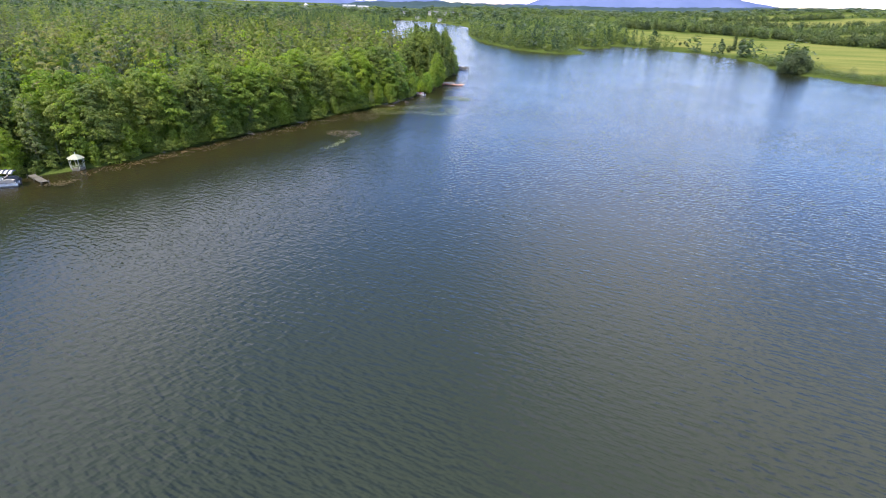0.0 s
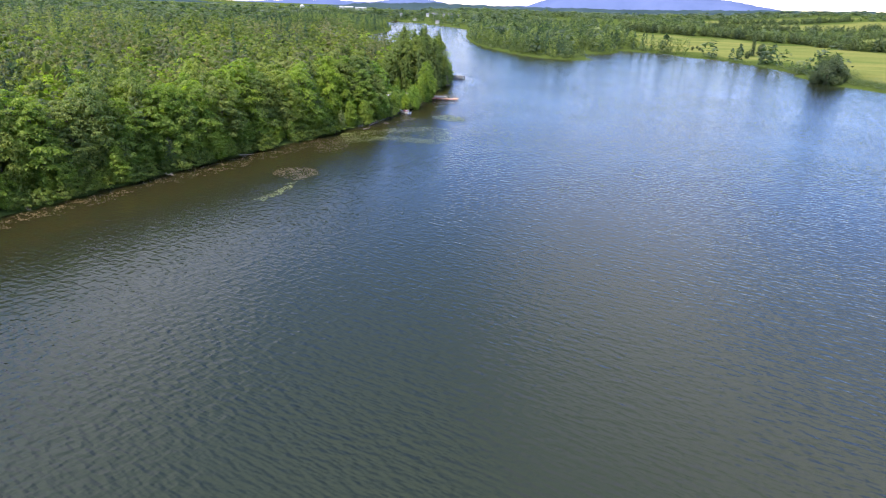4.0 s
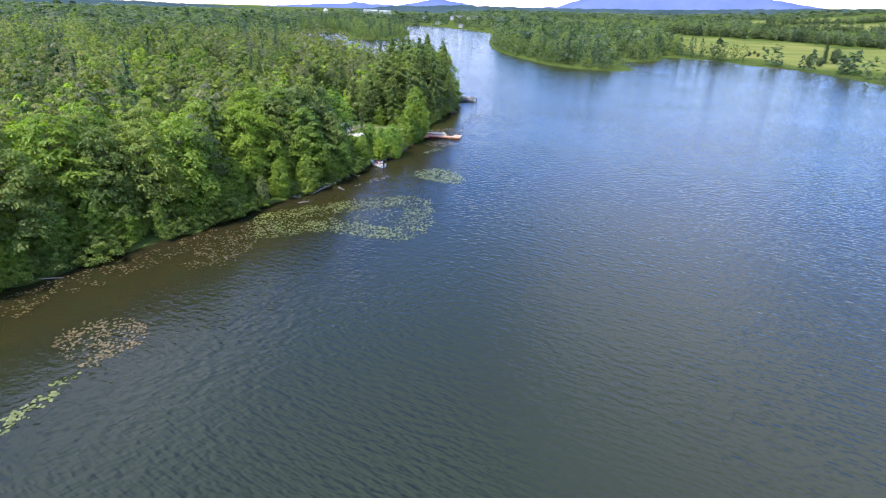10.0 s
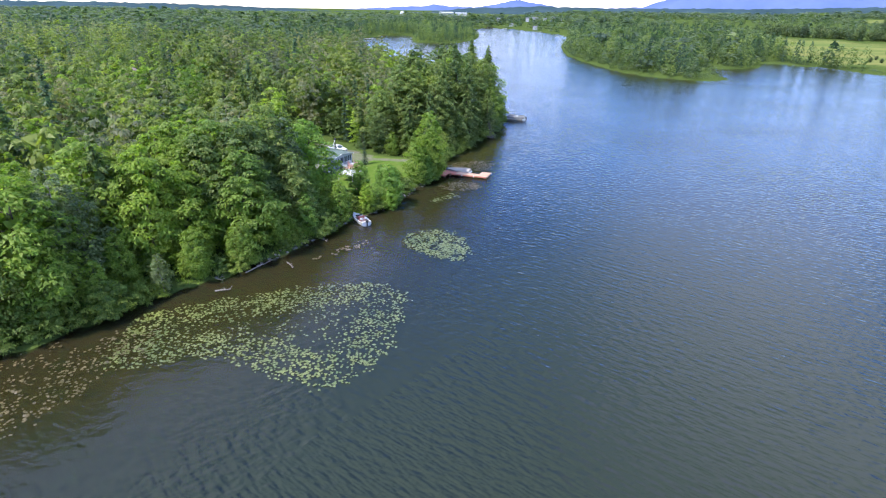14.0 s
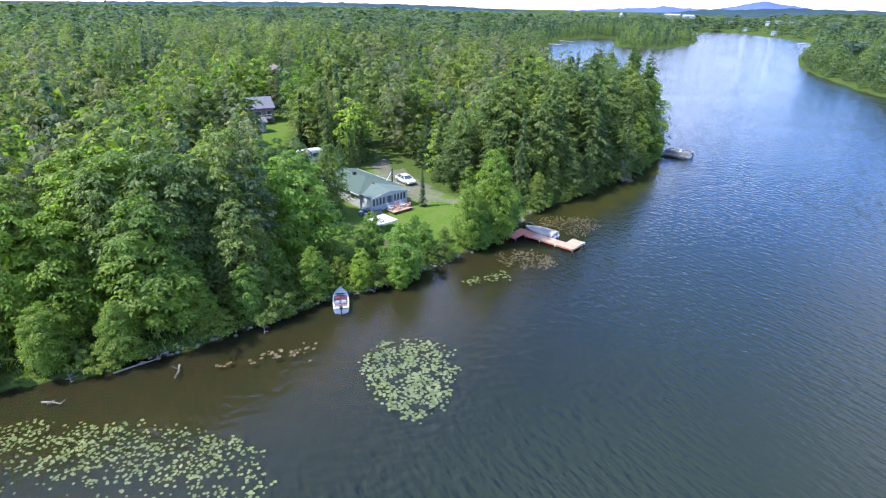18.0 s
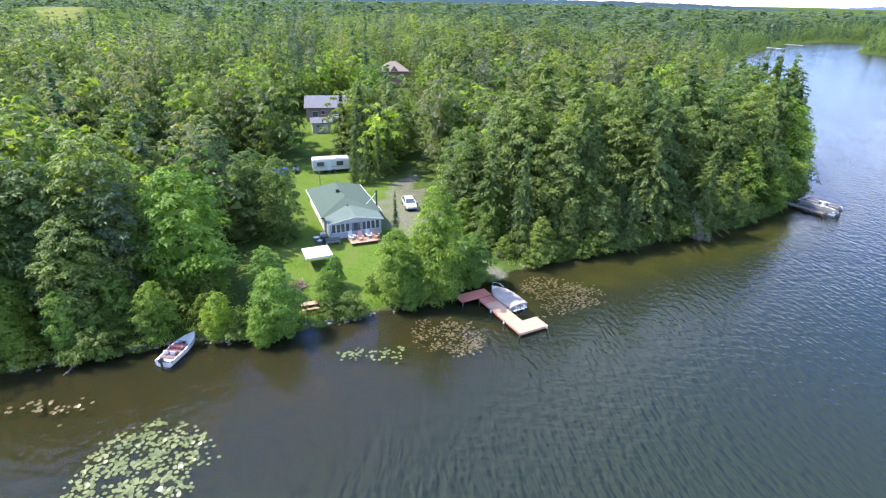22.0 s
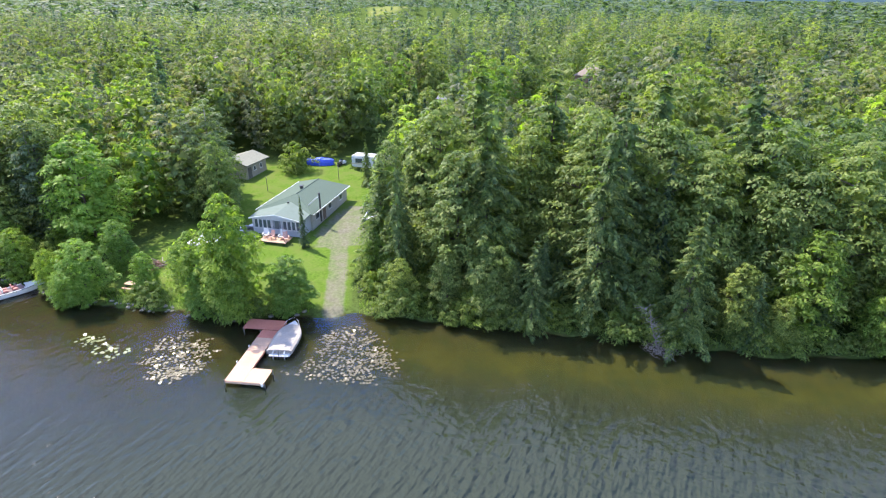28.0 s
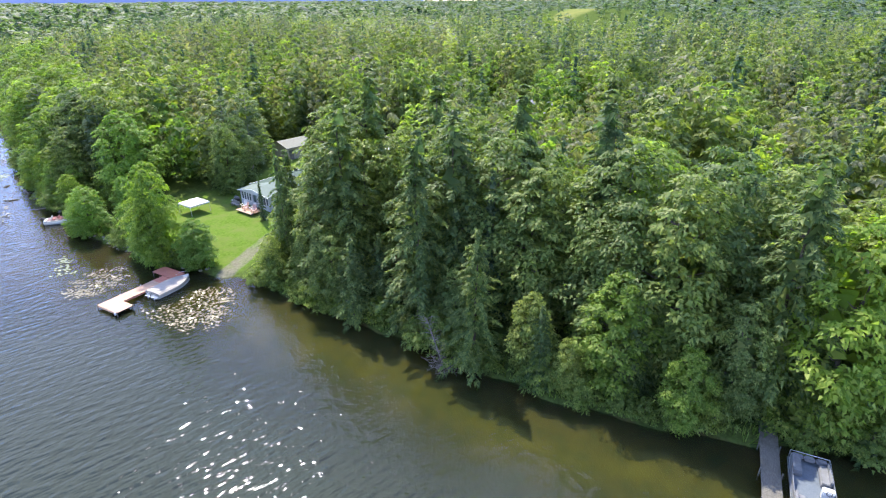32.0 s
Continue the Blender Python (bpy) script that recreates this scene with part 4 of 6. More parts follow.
wood_mesh("back_poplar_woods", "grey-green poplars further back", S[(kind >= 0.52) & (kind < 0.74)], [bush(rw, 250, 0.7, 17, 2.9) for _ in range(4)], LEAF_WOOD_GREY)
wood_mesh("back_conifer_woods", "dark pointed conifers further back", S[kind >= 0.74], [light_needle(rw, 240, 0.95, 19, 2.7) for _ in range(4)], LEAF_WOOD_DARK)

# far woods, ever coarser with distance
px, py, ps = [], [], []
r = 120.0
while r < 4300:
    s = 6.0 + 0.024 * r
    n = int(2 * math.pi * r / s)
    a = (np.arange(n) + rw.uniform(0, 1)) / n * 2 * math.pi + rw.uniform(-0.55, 0.55, n) * s / r
    a = a[(np.sin(a) < 0.75) | (np.cos(a) > -0.2)]
    rr = r + rw.uniform(-0.6, 0.6, len(a)) * s
    px.append(20 + np.sin(a) * rr); py.append(230 + np.cos(a) * rr); ps.append(np.full(len(a), s))
    r += s * 0.9
px, py, ps = map(np.concatenate, (px, py, ps))
bear = np.degrees(np.arctan2(px - 20, py - 230))
seen = (bear > -165) & (bear < 62) & ((bear > 2) | (bear < -75) | (np.hypot(px - 20, py - 230) < 1350 + 900 * np.clip((-24 - bear) / 12, 0, 1)))
px, py, ps = px[seen], py[seen], ps[seen]
pd = inland(px, py)
mid_zone = (px > -300) & (px < 40) & (py > 20) & (py < 470) & (pd < 225) | (px > -150) & (px < 10) & (py > 560) & (py < 1010)
keep = ok_spot(px, py, pd, 2) & ~mid_zone & (pd > 2.5)
px, py, ps, pd = px[keep], py[keep], ps[keep], pd[keep]
sc = rw.uniform(0.5, 1.05, len(px)) * (1 + 0.2 * wobble(px, py, 14.0)) * np.where(pd < 8, 0.6, 1.0) * np.where((px > 60) & (py > 650), 0.8, 1.0) * np.where((px > 260) & (py > 380) & (py < 1400), 0.62, 1.0) * np.where(edge_distance(HAYS[-1], px, py) < 55, 0.5, 1.0)
wd = sc * np.maximum(1.0, ps / 7.0)
S = np.stack([px, py, ground_z(px, py), sc, wd], 1)
con = rw.random(len(px)) < 0.42
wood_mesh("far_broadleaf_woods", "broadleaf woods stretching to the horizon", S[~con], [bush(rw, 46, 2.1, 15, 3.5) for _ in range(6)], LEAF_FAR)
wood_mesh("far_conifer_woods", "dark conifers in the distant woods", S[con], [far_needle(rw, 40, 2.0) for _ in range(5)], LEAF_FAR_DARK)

# wooded point across the water
kx, ky = jitter_grid(58, 235, 430, 830, 6.2, rw)
kd = inland(kx, ky)
kk = ok_spot(kx, ky, kd, 1) & (kd > 1.2) & (kx > 60) & ((kx < 120) | (ky > 500))
qx, qy = jitter_grid(-150, 10, 560, 1010, 7.4, rw)
qd = inland(qx, qy)
qk = (qd > 1.5) & (qd < 120)
kx, ky, kd = np.r_[kx[kk], qx[qk]], np.r_[ky[kk], qy[qk]], np.r_[kd[kk], qd[qk]]
ks = rw.uniform(0.5, 0.95, len(kx)) * np.where(kd < 6, 0.45, 1.0)
S = np.stack([kx, ky, ground_z(kx, ky), ks, np.maximum(ks, 0.4) * 1.15], 1)
pc = rw.random(len(kx)) < 0.35
wood_mesh("point_broadleaf_woods", "scrubby broadleaf woods on the points across the water", S[~pc], [bush(rw, 150, 1.05, 15, 3.5) for _ in range(5)], LEAF_WOOD)
wood_mesh("point_conifer_woods", "dark conifers on the points across the water", S[pc], [far_needle(rw, 130, 1.1, 17, 3.0) for _ in range(4)], LEAF_SPRUCE)
print("near", n_near, "far", len(px), "mid", len(mx_))


# ---- the cottage ----
def window_unit(parent, w, h, m, panes=2, frame_mat=None):
    """A framed window: rails, sill and glass panes set back in it."""
    win = part("window", box((w, 0.05, h), (0, 0.04, 0)), DARK_FILL, parent, "", m)
    b = bmesh.new()
    for sx in (-1, 1):
        box((0.07, 0.09, h + 0.07), (sx * w / 2, 0, 0), 0.008, bm=b)
    for sz in (-1, 1):
        box((w + 0.07, 0.09, 0.07), (0, 0, sz * h / 2), 0.008, bm=b)
    part("window_frame", b, frame_mat or WHITE_PAINT, win, "white window frame")
    pw = (w - 0.07) / panes
    for k in range(panes):
        part("pane", box((pw - 0.05, 0.02, h - 0.08), (-w / 2 + 0.035 + pw * (k + 0.5), -0.005, 0)), GLASS, win)
    part("sill", box((w + 0.14, 0.16, 0.04), (0, -0.04, -h / 2 - 0.05), 0.008), frame_mat or WHITE_PAINT, win)
    return win


HOUSE = pose(-9.6, 247.6, gz(-12, 248), 0, 0, 70)
house = thing("cottage", "single-storey grey-white cottage with a green shingle roof and glazed sunroom", "house", HOUSE)
part("foundation", box((7.5, 11.9, 0.5), (0, 8.6, -0.02)), surface("grey_concrete", (0.25, 0.25, 0.24), (0.36, 0.35, 0.34), 4, 0.9), house)
b = bmesh.new()
for sx in (-1, 1):
    box((0.16, 11.9, 2.25), (sx * 3.72, 8.6, 1.36), bm=b)
for yy in (2.72, 14.48):
    box((7.3, 0.16, 2.25), (0, yy, 1.36), bm=b)
part("wall", b, CREAM_SIDING, house, "pale horizontal lap siding")
for k in range(9):
    b = bmesh.new()
    for sx in (-1, 1):
        box((0.03, 11.94, 0.02), (sx * 3.81, 8.6, 0.42 + k * 0.24), bm=b)
    part("siding_lap", b, CREAM_SIDING, house)
eave, rz, ov = 2.42, 3.72, 0.4
L, R, F0, B0 = -3.8 - ov, 3.8 + ov, 2.2, 14.6 + ov
for nm, cs in (("roof", [(L, F0, eave), (0, 6.2, rz), (0, 13.2, rz), (L, B0, eave)]), ("roof", [(R, B0, eave), (0, 13.2, rz), (0, 6.2, rz), (R, F0, eave)]),
               ("roof", [(R, F0, eave), (0, 6.2, rz), (L, F0, eave)]), ("roof", [(L, B0, eave), (0, 13.2, rz), (R, B0, eave)])):
    part(nm, slab(cs, 0.1), SHINGLE_GREEN, house, "green asphalt shingle roof slope")
# courses of shingles, as thin raised bands
for side in (-1, 1):
    for k in range(1, 15):
        f = k / 15
        x = side * (4.2 * (1 - f))
        z = eave + (rz - eave) * f + 0.004
        y0, y1 = F0 + (6.2 - F0) * f, B0 + (13.2 - B0) * f
        part("shingle_course", box((0.3, y1 - y0 - 0.05, 0.016), (x, (y0 + y1) / 2, z), rot=Matrix.Rotation(-side * -math.atan2(rz - eave, 4.2), 3, "Y")), SHINGLE_GREEN, house)
part("ridge_cap", tube([(0, 6.1, rz + 0.01), (0, 13.3, rz + 0.01)], 0.07, 6), SHINGLE_GREEN, house)
for sx in (-1, 1):
    part("gutter", box((0.1, B0 - F0, 0.13), (sx * (4.2 + 0.05), (F0 + B0) / 2, eave - 0.06), 0.02), WHITE_PAINT, house, "white eave gutter")
part("gutter", box((8.3, 0.1, 0.12), (0, B0 + 0.05, eave - 0.06), 0.02), WHITE_PAINT, house)
# sunroom
ROOF_PALE = surface("pale_blue_grey_metal_roof", (0.072, 0.100, 0.085), (0.098, 0.128, 0.111), 5, 0.85, stretch=((8, 0.5, 1), 0))
for sx in (-1, 1):
    part("sunroom_roof", slab([(0, -0.35, 2.98), (sx * 3.75, -0.35, 2.3), (sx * 3.75, 2.5, 2.42), (0, 4.3, 3.12)][:: sx], 0.07), ROOF_PALE, house, "pale low-pitched sunroom roof")
    part("fascia", slab([(0, -0.38, 2.98), (sx * 3.8, -0.38, 2.3), (sx * 3.8, -0.34, 2.3), (0, -0.34, 2.98)][:: -sx], 0.16), WHITE_PAINT, house)
b = bmesh.new()
v = [b.verts.new(p) for p in ((-3.5, 0.0, 2.2), (3.5, 0.0, 2.2), (0, 0.0, 2.9), (-3.5, 0.1, 2.2), (3.5, 0.1, 2.2), (0, 0.1, 2.9))]
for fidx in ((0, 1, 2), (5, 4, 3), (0, 3, 4, 1), (1, 4, 5, 2), (2, 5, 3, 0)):
    b.faces.new([v[i] for i in fidx])
part("gable", b, GREY_PAINT, house, "pale grey-blue gable panel")
b = bmesh.new()
box((7.0, 0.12, 0.85), (0, 0.06, 0.42), bm=b); box((7.0, 0.12, 0.18), (0, 0.06, 2.12), bm=b)
for x in (-3.44, -0.68, 0.68, 3.44):
    box((0.16, 0.14, 1.25), (x, 0.06, 1.42), bm=b)
for sx in (-1, 1):
    box((0.12, 2.6, 2.2), (sx * 3.46, 1.4, 1.1), bm=b)
part("sunroom_wall", b, GREY_PAINT, house, "blue-grey painted sunroom wall")
for x0 in (-3.3, 0.82):
    for k in range(4):
        window_unit(house, 0.52, 1.2, pose(x0 + 0.31 + k * 0.62, 0.05, 1.44), 1)
door = part("door", box((0.95, 0.06, 2.0), (0, 0.07, 1.05), 0.01), surface("dark_blue_grey_door", (0.12, 0.14, 0.17), (0.17, 0.2, 0.24), 4, 0.5), house, "dark blue-grey entrance door with glass")
part("pane", box((0.6, 0.03, 1.2), (0, 0.035, 1.35)), GLASS, door)
part("handle", tube([(0.36, 0.0, 1.0), (0.36, 0.0, 1.14)], 0.018, 6), ALUMINIUM, door)
part("step", box((1.6, 0.7, 0.2), (0, -0.35, 0.06), 0.02), PLANK_GREY, house)
for sx, ys in ((1, (4.2, 8.3, 12.2)), (-1, (4.5, 8.0, 11.6))):
    for yy in ys:
        window_unit(house, 1.1, 0.8, pose(sx * 3.82, yy, 1.55, 0, 0, 90 * sx))
part("side_door", box((0.06, 0.9, 2.0), (3.83, 6.4, 1.25), 0.01), surface("brown_door", (0.1, 0.07, 0.05), (0.16, 0.12, 0.09), 3, 0.6), house)
vent = part("roof_vent", box((0.42, 0.42, 0.4), (-0.55, 8.8, rz + 0.05), 0.05), BLACK_PLASTIC, house, "black square roof vent")
part("vent_cap", box((0.58, 0.58, 0.08), (-0.55, 8.8, rz + 0.28), 0.03), BLACK_PLASTIC, vent)
part("roof_vent", tube([(-0.2, 3.9, 3.0), (-0.2, 3.9, 3.3)], 0.12, 8), BLACK_PLASTIC, house)
flue = part("flue", tube([(4.15, 4.6, 0.6), (4.15, 4.6, 4.55)], 0.13, 10), surface("sooty_metal", (0.05, 0.05, 0.055), (0.1, 0.1, 0.1), 6, 0.5, metal=0.5), house, "dark metal chimney pipe")
part("cap", tube([(4.15, 4.6, 4.55), (4.15, 4.6, 4.62), (4.15, 4.6, 4.75)], [0.2, 0.2, 0.03], 10), BLACK_PLASTIC, flue)
part("bracket", tube([(4.15, 4.6, 4.3), (2.6, 4.2, 2.95)], 0.05, 6), WHITE_PAINT, flue, "pale diagonal brace")

# patio with chairs
H3 = HOUSE.to_3x3()


def on_house(x, y):
    p = HOUSE @ Vector((x, y, 0))
    return p.x, p.y


deck = thing("patio_deck", "low pinkish wooden patio deck before the sunroom", "deck", HOUSE)
for k in range(14):
    part("plank", box((3.8, 0.135, 0.04), (0.6, -0.75 - 0.145 * k, 0.2), 0.006), PLANK_NEW, deck)
for sy in (-0.8, -2.5):
    part("joist", box((3.7, 0.08, 0.2), (0.6, sy, 0.08)), PLANK_GREY, deck)


def garden_chair(m, mat, label):
    ch = thing("garden_chair", label, "chair", m, "chairs on the patio")
    for sx in (-1, 1):
        part("leg", box((0.05, 0.09, 0.55), (sx * 0.31, -0.3, 0.28), 0.01), mat, ch)
        part("leg", box((0.05, 0.1, 0.62), (sx * 0.31, 0.32, 0.22), 0.01, Matrix.Rotation(radians(35), 3, "X")), mat, ch)
        part("armrest", box((0.13, 0.75, 0.03), (sx * 0.36, 0.0, 0.56), 0.01), mat, ch)
    for k in range(5):
        part("seat_slat", box((0.56, 0.1, 0.025), (0, -0.26 + k * 0.12, 0.38 - k * 0.025), 0.006), mat, ch)
    for k in range(5):
        part("back_slat", box((0.105, 0.03, 0.85), (-0.24 + k * 0.12, 0.42, 0.68), 0.008, Matrix.Rotation(radians(-22), 3, "X")), mat, ch)
    return ch


CHAIR_RED = surface("faded_pink_paint", (0.36, 0.2, 0.17), (0.45, 0.27, 0.23), 6, 0.6)
gzd = HOUSE.translation.z + 0.22
for x, y, a, mat, lb in ((-0.9, -1.4, 200, WHITE_PAINT, "white slatted garden chair on the patio"), (0.1, -1.9, 170, CHAIR_RED, "faded pinkish slatted garden chair on the patio"), (1.4, -1.5, 190, WHITE_PAINT, "white slatted garden chair on the patio"), (2.2, -1.9, 215, CHAIR_RED, "faded pinkish slatted garden chair on the patio")):
    wx, wy = on_house(x, y)
    garden_chair(pose(wx, wy, gzd, 0, 0, 70 + a + 180), mat, lb)

# barbecue, bins and a covered frame beside the house
wx, wy = on_house(-4.4, -0.2)
bbq = thing("barbecue", "grey covered barbecue by the cottage corner", "barbecue", pose(wx, wy, gz(wx, wy), 0, 0, 70))
part("cart", box((0.9, 0.5, 0.75), (0, 0, 0.45), 0.03), BLACK_PLASTIC, bbq)
part("lid", box((0.95, 0.55, 0.38), (0, 0, 1.0), 0.14), VINYL_GREY, bbq, "rounded grey lid")
for sx in (-1, 1):
    part("wheel", tube([(sx * 0.45, 0.2, 0.12), (sx * 0.5, 0.2, 0.12)], 0.12, 10), RUBBER, bbq)
wx, wy = on_house(-3.4, -1.3)
bn = thing("outdoor_bench", "grey bench with items before the sunroom", "bench", pose(wx, wy, gz(wx, wy), 0, 0, 66))
part("seat", box((1.9, 0.5, 0.06), (0, 0, 0.45), 0.01), VINYL_GREY, bn)
part("backrest", box((1.9, 0.06, 0.45), (0, 0.25, 0.75), 0.01), VINYL_GREY, bn)
for sx in (-1, 1):
    part("leg", box((0.08, 0.45, 0.44), (sx * 0.85, 0, 0.22), 0.01), ALUMINIUM, bn)
for dx, dy, sz in ((-5.3, 0.3, 0.62), (-5.0, -0.5, 0.5), (-4.3, 1.0, 0.7)):
    wx, wy = on_house(dx, dy)
    bn = thing("storage_bin", "grey lidded storage bin on the grass", "bin", pose(wx, wy, gz(wx, wy), 0, 0, 50 * dx))
    part("body", box((sz, sz * 0.9, sz), (0, 0, sz / 2), 0.05), VINYL_GREY, bn)
    part("lid", box((sz + 0.06, sz * 0.9 + 0.06, 0.08), (0, 0, sz + 0.04), 0.03), WHITE_PAINT, bn, "white lid")

# canopy tent
cz = gz(-5.8, 239.5)
tent = thing("canopy_tent", "white canopy shelter on thin legs over the lawn", "canopy", pose(-5.8, 239.55, cz, 0, 0, -18))
own = bmesh.new()
lip = [own.verts.new(p) for p in ((-1.6, -1.6, 1.62), (1.6, -1.6, 1.62), (1.6, 1.6, 1.62), (-1.6, 1.6, 1.62))]
low = [own.verts.new((v.co.x * 1.01, v.co.y * 1.01, 1.42)) for v in lip]
peak = [own.verts.new(p) for p in ((-0.25, 0, 1.98), (0.25, 0, 1.98))]
own.faces.new((lip[0], lip[1], peak[1], peak[0])); own.faces.new((lip[2], lip[3], peak[0], peak[1]))
own.faces.new((lip[1], lip[2], peak[1])); own.faces.new((lip[3], lip[0], peak[0]))
for i in range(4):
    own.faces.new((lip[i], low[i], low[(i + 1) % 4], lip[(i + 1) % 4]))
ob = part("roof", own, CANVAS_WHITE, tent, "white canvas roof")
md_ = ob.modifiers.new("thick", "SOLIDIFY"); md_.thickness = 0.02
for sx in (-1, 1):
    for sy in (-1, 1):
        part("leg", tube([(sx * 1.55, sy * 1.55, -0.05), (sx * 1.55, sy * 1.55, 1.6)], 0.03, 6), WHITE_PAINT, tent)

# picnic table
pt = thing("picnic_table", "pale wooden picnic table on the grass near the water", "table", pose(2.4, 233.8, gz(2.4, 233.8), 0, 0, 68))
for k in range(5):
    part("top_board", box((1.8, 0.14, 0.04), (0, -0.3 + 0.15 * k, 0.74), 0.006), PLANK_NEW, pt)
for sy in (-1, 1):
    for k in range(2):
        part("seat_board", box((1.8, 0.13, 0.04), (0, sy * (0.62 + 0.14 * k), 0.44), 0.006), PLANK_NEW, pt)
for sx in (-1, 1):
    part("crossbar", box((0.06, 1.6, 0.1), (sx * 0.65, 0, 0.38)), PLANK_GREY, pt)
    for sy in (-1, 1):
        part("leg", box((0.05, 0.1, 0.85), (sx * 0.7, sy * 0.45, 0.36), 0.005, Matrix.Rotation(sy * radians(28), 3, "X")), PLANK_GREY, pt)

# fire-pit heap
rf = np.random.default_rng(3)
heap = bmesh.new()
for k in range(120):
    a, rr, le = rf.uniform(0, 6.28), rf.uniform(0, 1.0), rf.uniform(0.7, 1.6)
    c = Vector((math.cos(a) * rr, math.sin(a) * rr, 0.1 + (1.1 - rr) * rf.uniform(0, 0.55)))
    wv = Vector((rf.normal(), rf.normal(), rf.normal() * 0.3)).normalized() * le / 2
    tube([c - wv, c + wv], [0.035, 0.02], 5, heap)
BRUSHWOOD = surface("reddish_brushwood", (0.13, 0.07, 0.055), (0.27, 0.16, 0.13), 5, 0.9)
hp = part("brushwood_heap", heap, BRUSHWOOD, None, "", pose(-2.2, 234.6, gz(-2.2, 234.6)))
tagged(hp, "reddish heap of cut branches on the lawn", "woodpile", kind="stuff")
for k in range(8):
    a = k * 0.8
    lg = part("firewood_log", tube([(0, 0, 0), (rf.uniform(0.7, 1.3), 0, 0.12)], [0.07, 0.06], 7), DEAD_WOOD, None, "", pose(-2.2 + math.cos(a) * 0.9, 234.6 + math.sin(a) * 0.9, gz(-2.2, 234.6) + 0.32 + 0.05 * (k % 3), 0, 0, a * 57 + 60))
    tagged(lg, "bleached log on the brushwood heap", "log", "logs on the heap")

# clothes-line posts
for x, y in ((-27, 243.5), (-31, 254.5)):
    cp = thing("clothesline_post", "thin grey clothesline post with a crossbar", "post", pose(x, y, gz(x, y), 0, 0, 20), "clothesline posts")
    part("pole", tube([(0, 0, -0.1), (0, 0, 2.4)], 0.05, 6), PLANK_GREY, cp)
    part("crossbar", tube([(-0.6, 0, 2.3), (0.6, 0, 2.3)], 0.035, 6), PLANK_GREY, cp)


# ---- jetties and boats ----
def stakes(parent, spots, z0, z1, mat, r=0.06):
    for x, y in spots:
        part("post", tube([(x, y, z0), (x, y, z1)], r, 8), mat, parent)


jetty = thing("jetty", "L-shaped wooden jetty, pale planks with red-stained shore end", "jetty", pose(12.3, 249.2, 0, 0, 0, -13.3))
for k in range(54):
    part("plank", box((0.136, 1.65, 0.04), (0.07 + 0.145 * k, 0.82, 0.45 + 0.003 * (k % 3)), 0.005), PLANK_RED if k < 9 else PLANK_NEW, jetty)
for k in range(13):
    part("plank", box((0.136, 1.8, 0.04), (6.03 + 0.145 * k, 2.56, 0.452 + 0.003 * (k % 2)), 0.005), PLANK_NEW, jetty)
for k in range(24):
    part("plank", box((1.7, 0.15, 0.045), (-0.88, -1.95 + 0.16 * k, 0.5), 0.005), PLANK_RED, jetty)
for y in (0.06, 1.58):
    part("beam", box((7.8, 0.06, 0.2), (3.9, y, 0.32)), PLANK_RED, jetty)
for x in (6.0, 7.86):
    part("beam", box((0.05, 3.4, 0.22), (x, 1.74, 0.33)), PLANK_NEW, jetty)
for y in (-1.9, 1.8):
    part("beam", box((1.6, 0.06, 0.2), (-0.9, y, 0.37)), PLANK_RED, jetty)
stakes(jetty, [(0.3, -0.06), (2.7, -0.06), (5.2, -0.06), (7.9, -0.02), (7.85, 3.5), (6.1, 3.5), (3.2, 1.7), (-0.1, -1.95), (-1.6, -1.95)], -0.7, 0.56, PLANK_GREY, 0.055)
for x, y in ((2.7, -0.12), (5.2, -0.12), (7.95, 3.3)):
    part("bumper", tube([(x, y, 0.2), (x, y, 0.5)], 0.09, 8), WHITE_PAINT, jetty, "white dock bumper")


def hull_bm(length, beam, height, n=12, deep=0.35, flat=0.85):
    """A planing hull, bow towards +y, keel below the waterline."""
    secs = []
    for i in range(n + 1):
        f = i / n
        w = beam / 2 * (1 - max(0, (f - 0.45) / 0.55) ** 2.2) * (0.92 + 0.08 * min(1, f * 3))
        w = max(w, 0.015)
        top = height * (1 + 0.28 * f * f)
        keel = -deep * (1 - max(0, (f - 0.7) / 0.3) ** 2)
        y = -length / 2 + length * f
        secs.append([(-w, y, top), (-w * 0.97, y, top * 0.45), (-w * flat, y, 0.02), (0, y, keel), (w * flat, y, 0.02), (w * 0.97, y, top * 0.45), (w, y, top)])
    return secs


def outboard(parent, at, s=1.0):
    ob = part("outboard_motor", box((0.36 * s, 0.5 * s, 0.42 * s), (at[0], at[1], at[2] + 0.45 * s), 0.1 * s), BLACK_PLASTIC, parent, "black outboard motor")
    part("leg", box((0.14 * s, 0.2 * s, 1.0 * s), (at[0], at[1] - 0.02, at[2] - 0.15 * s), 0.03), BLACK_PLASTIC, ob)
    part("tiller", tube([(at[0], at[1] + 0.2, at[2] + 0.4 * s), (at[0] + 0.1, at[1] + 0.75 * s, at[2] + 0.55 * s)], 0.03, 6), BLACK_PLASTIC, ob)
    return ob


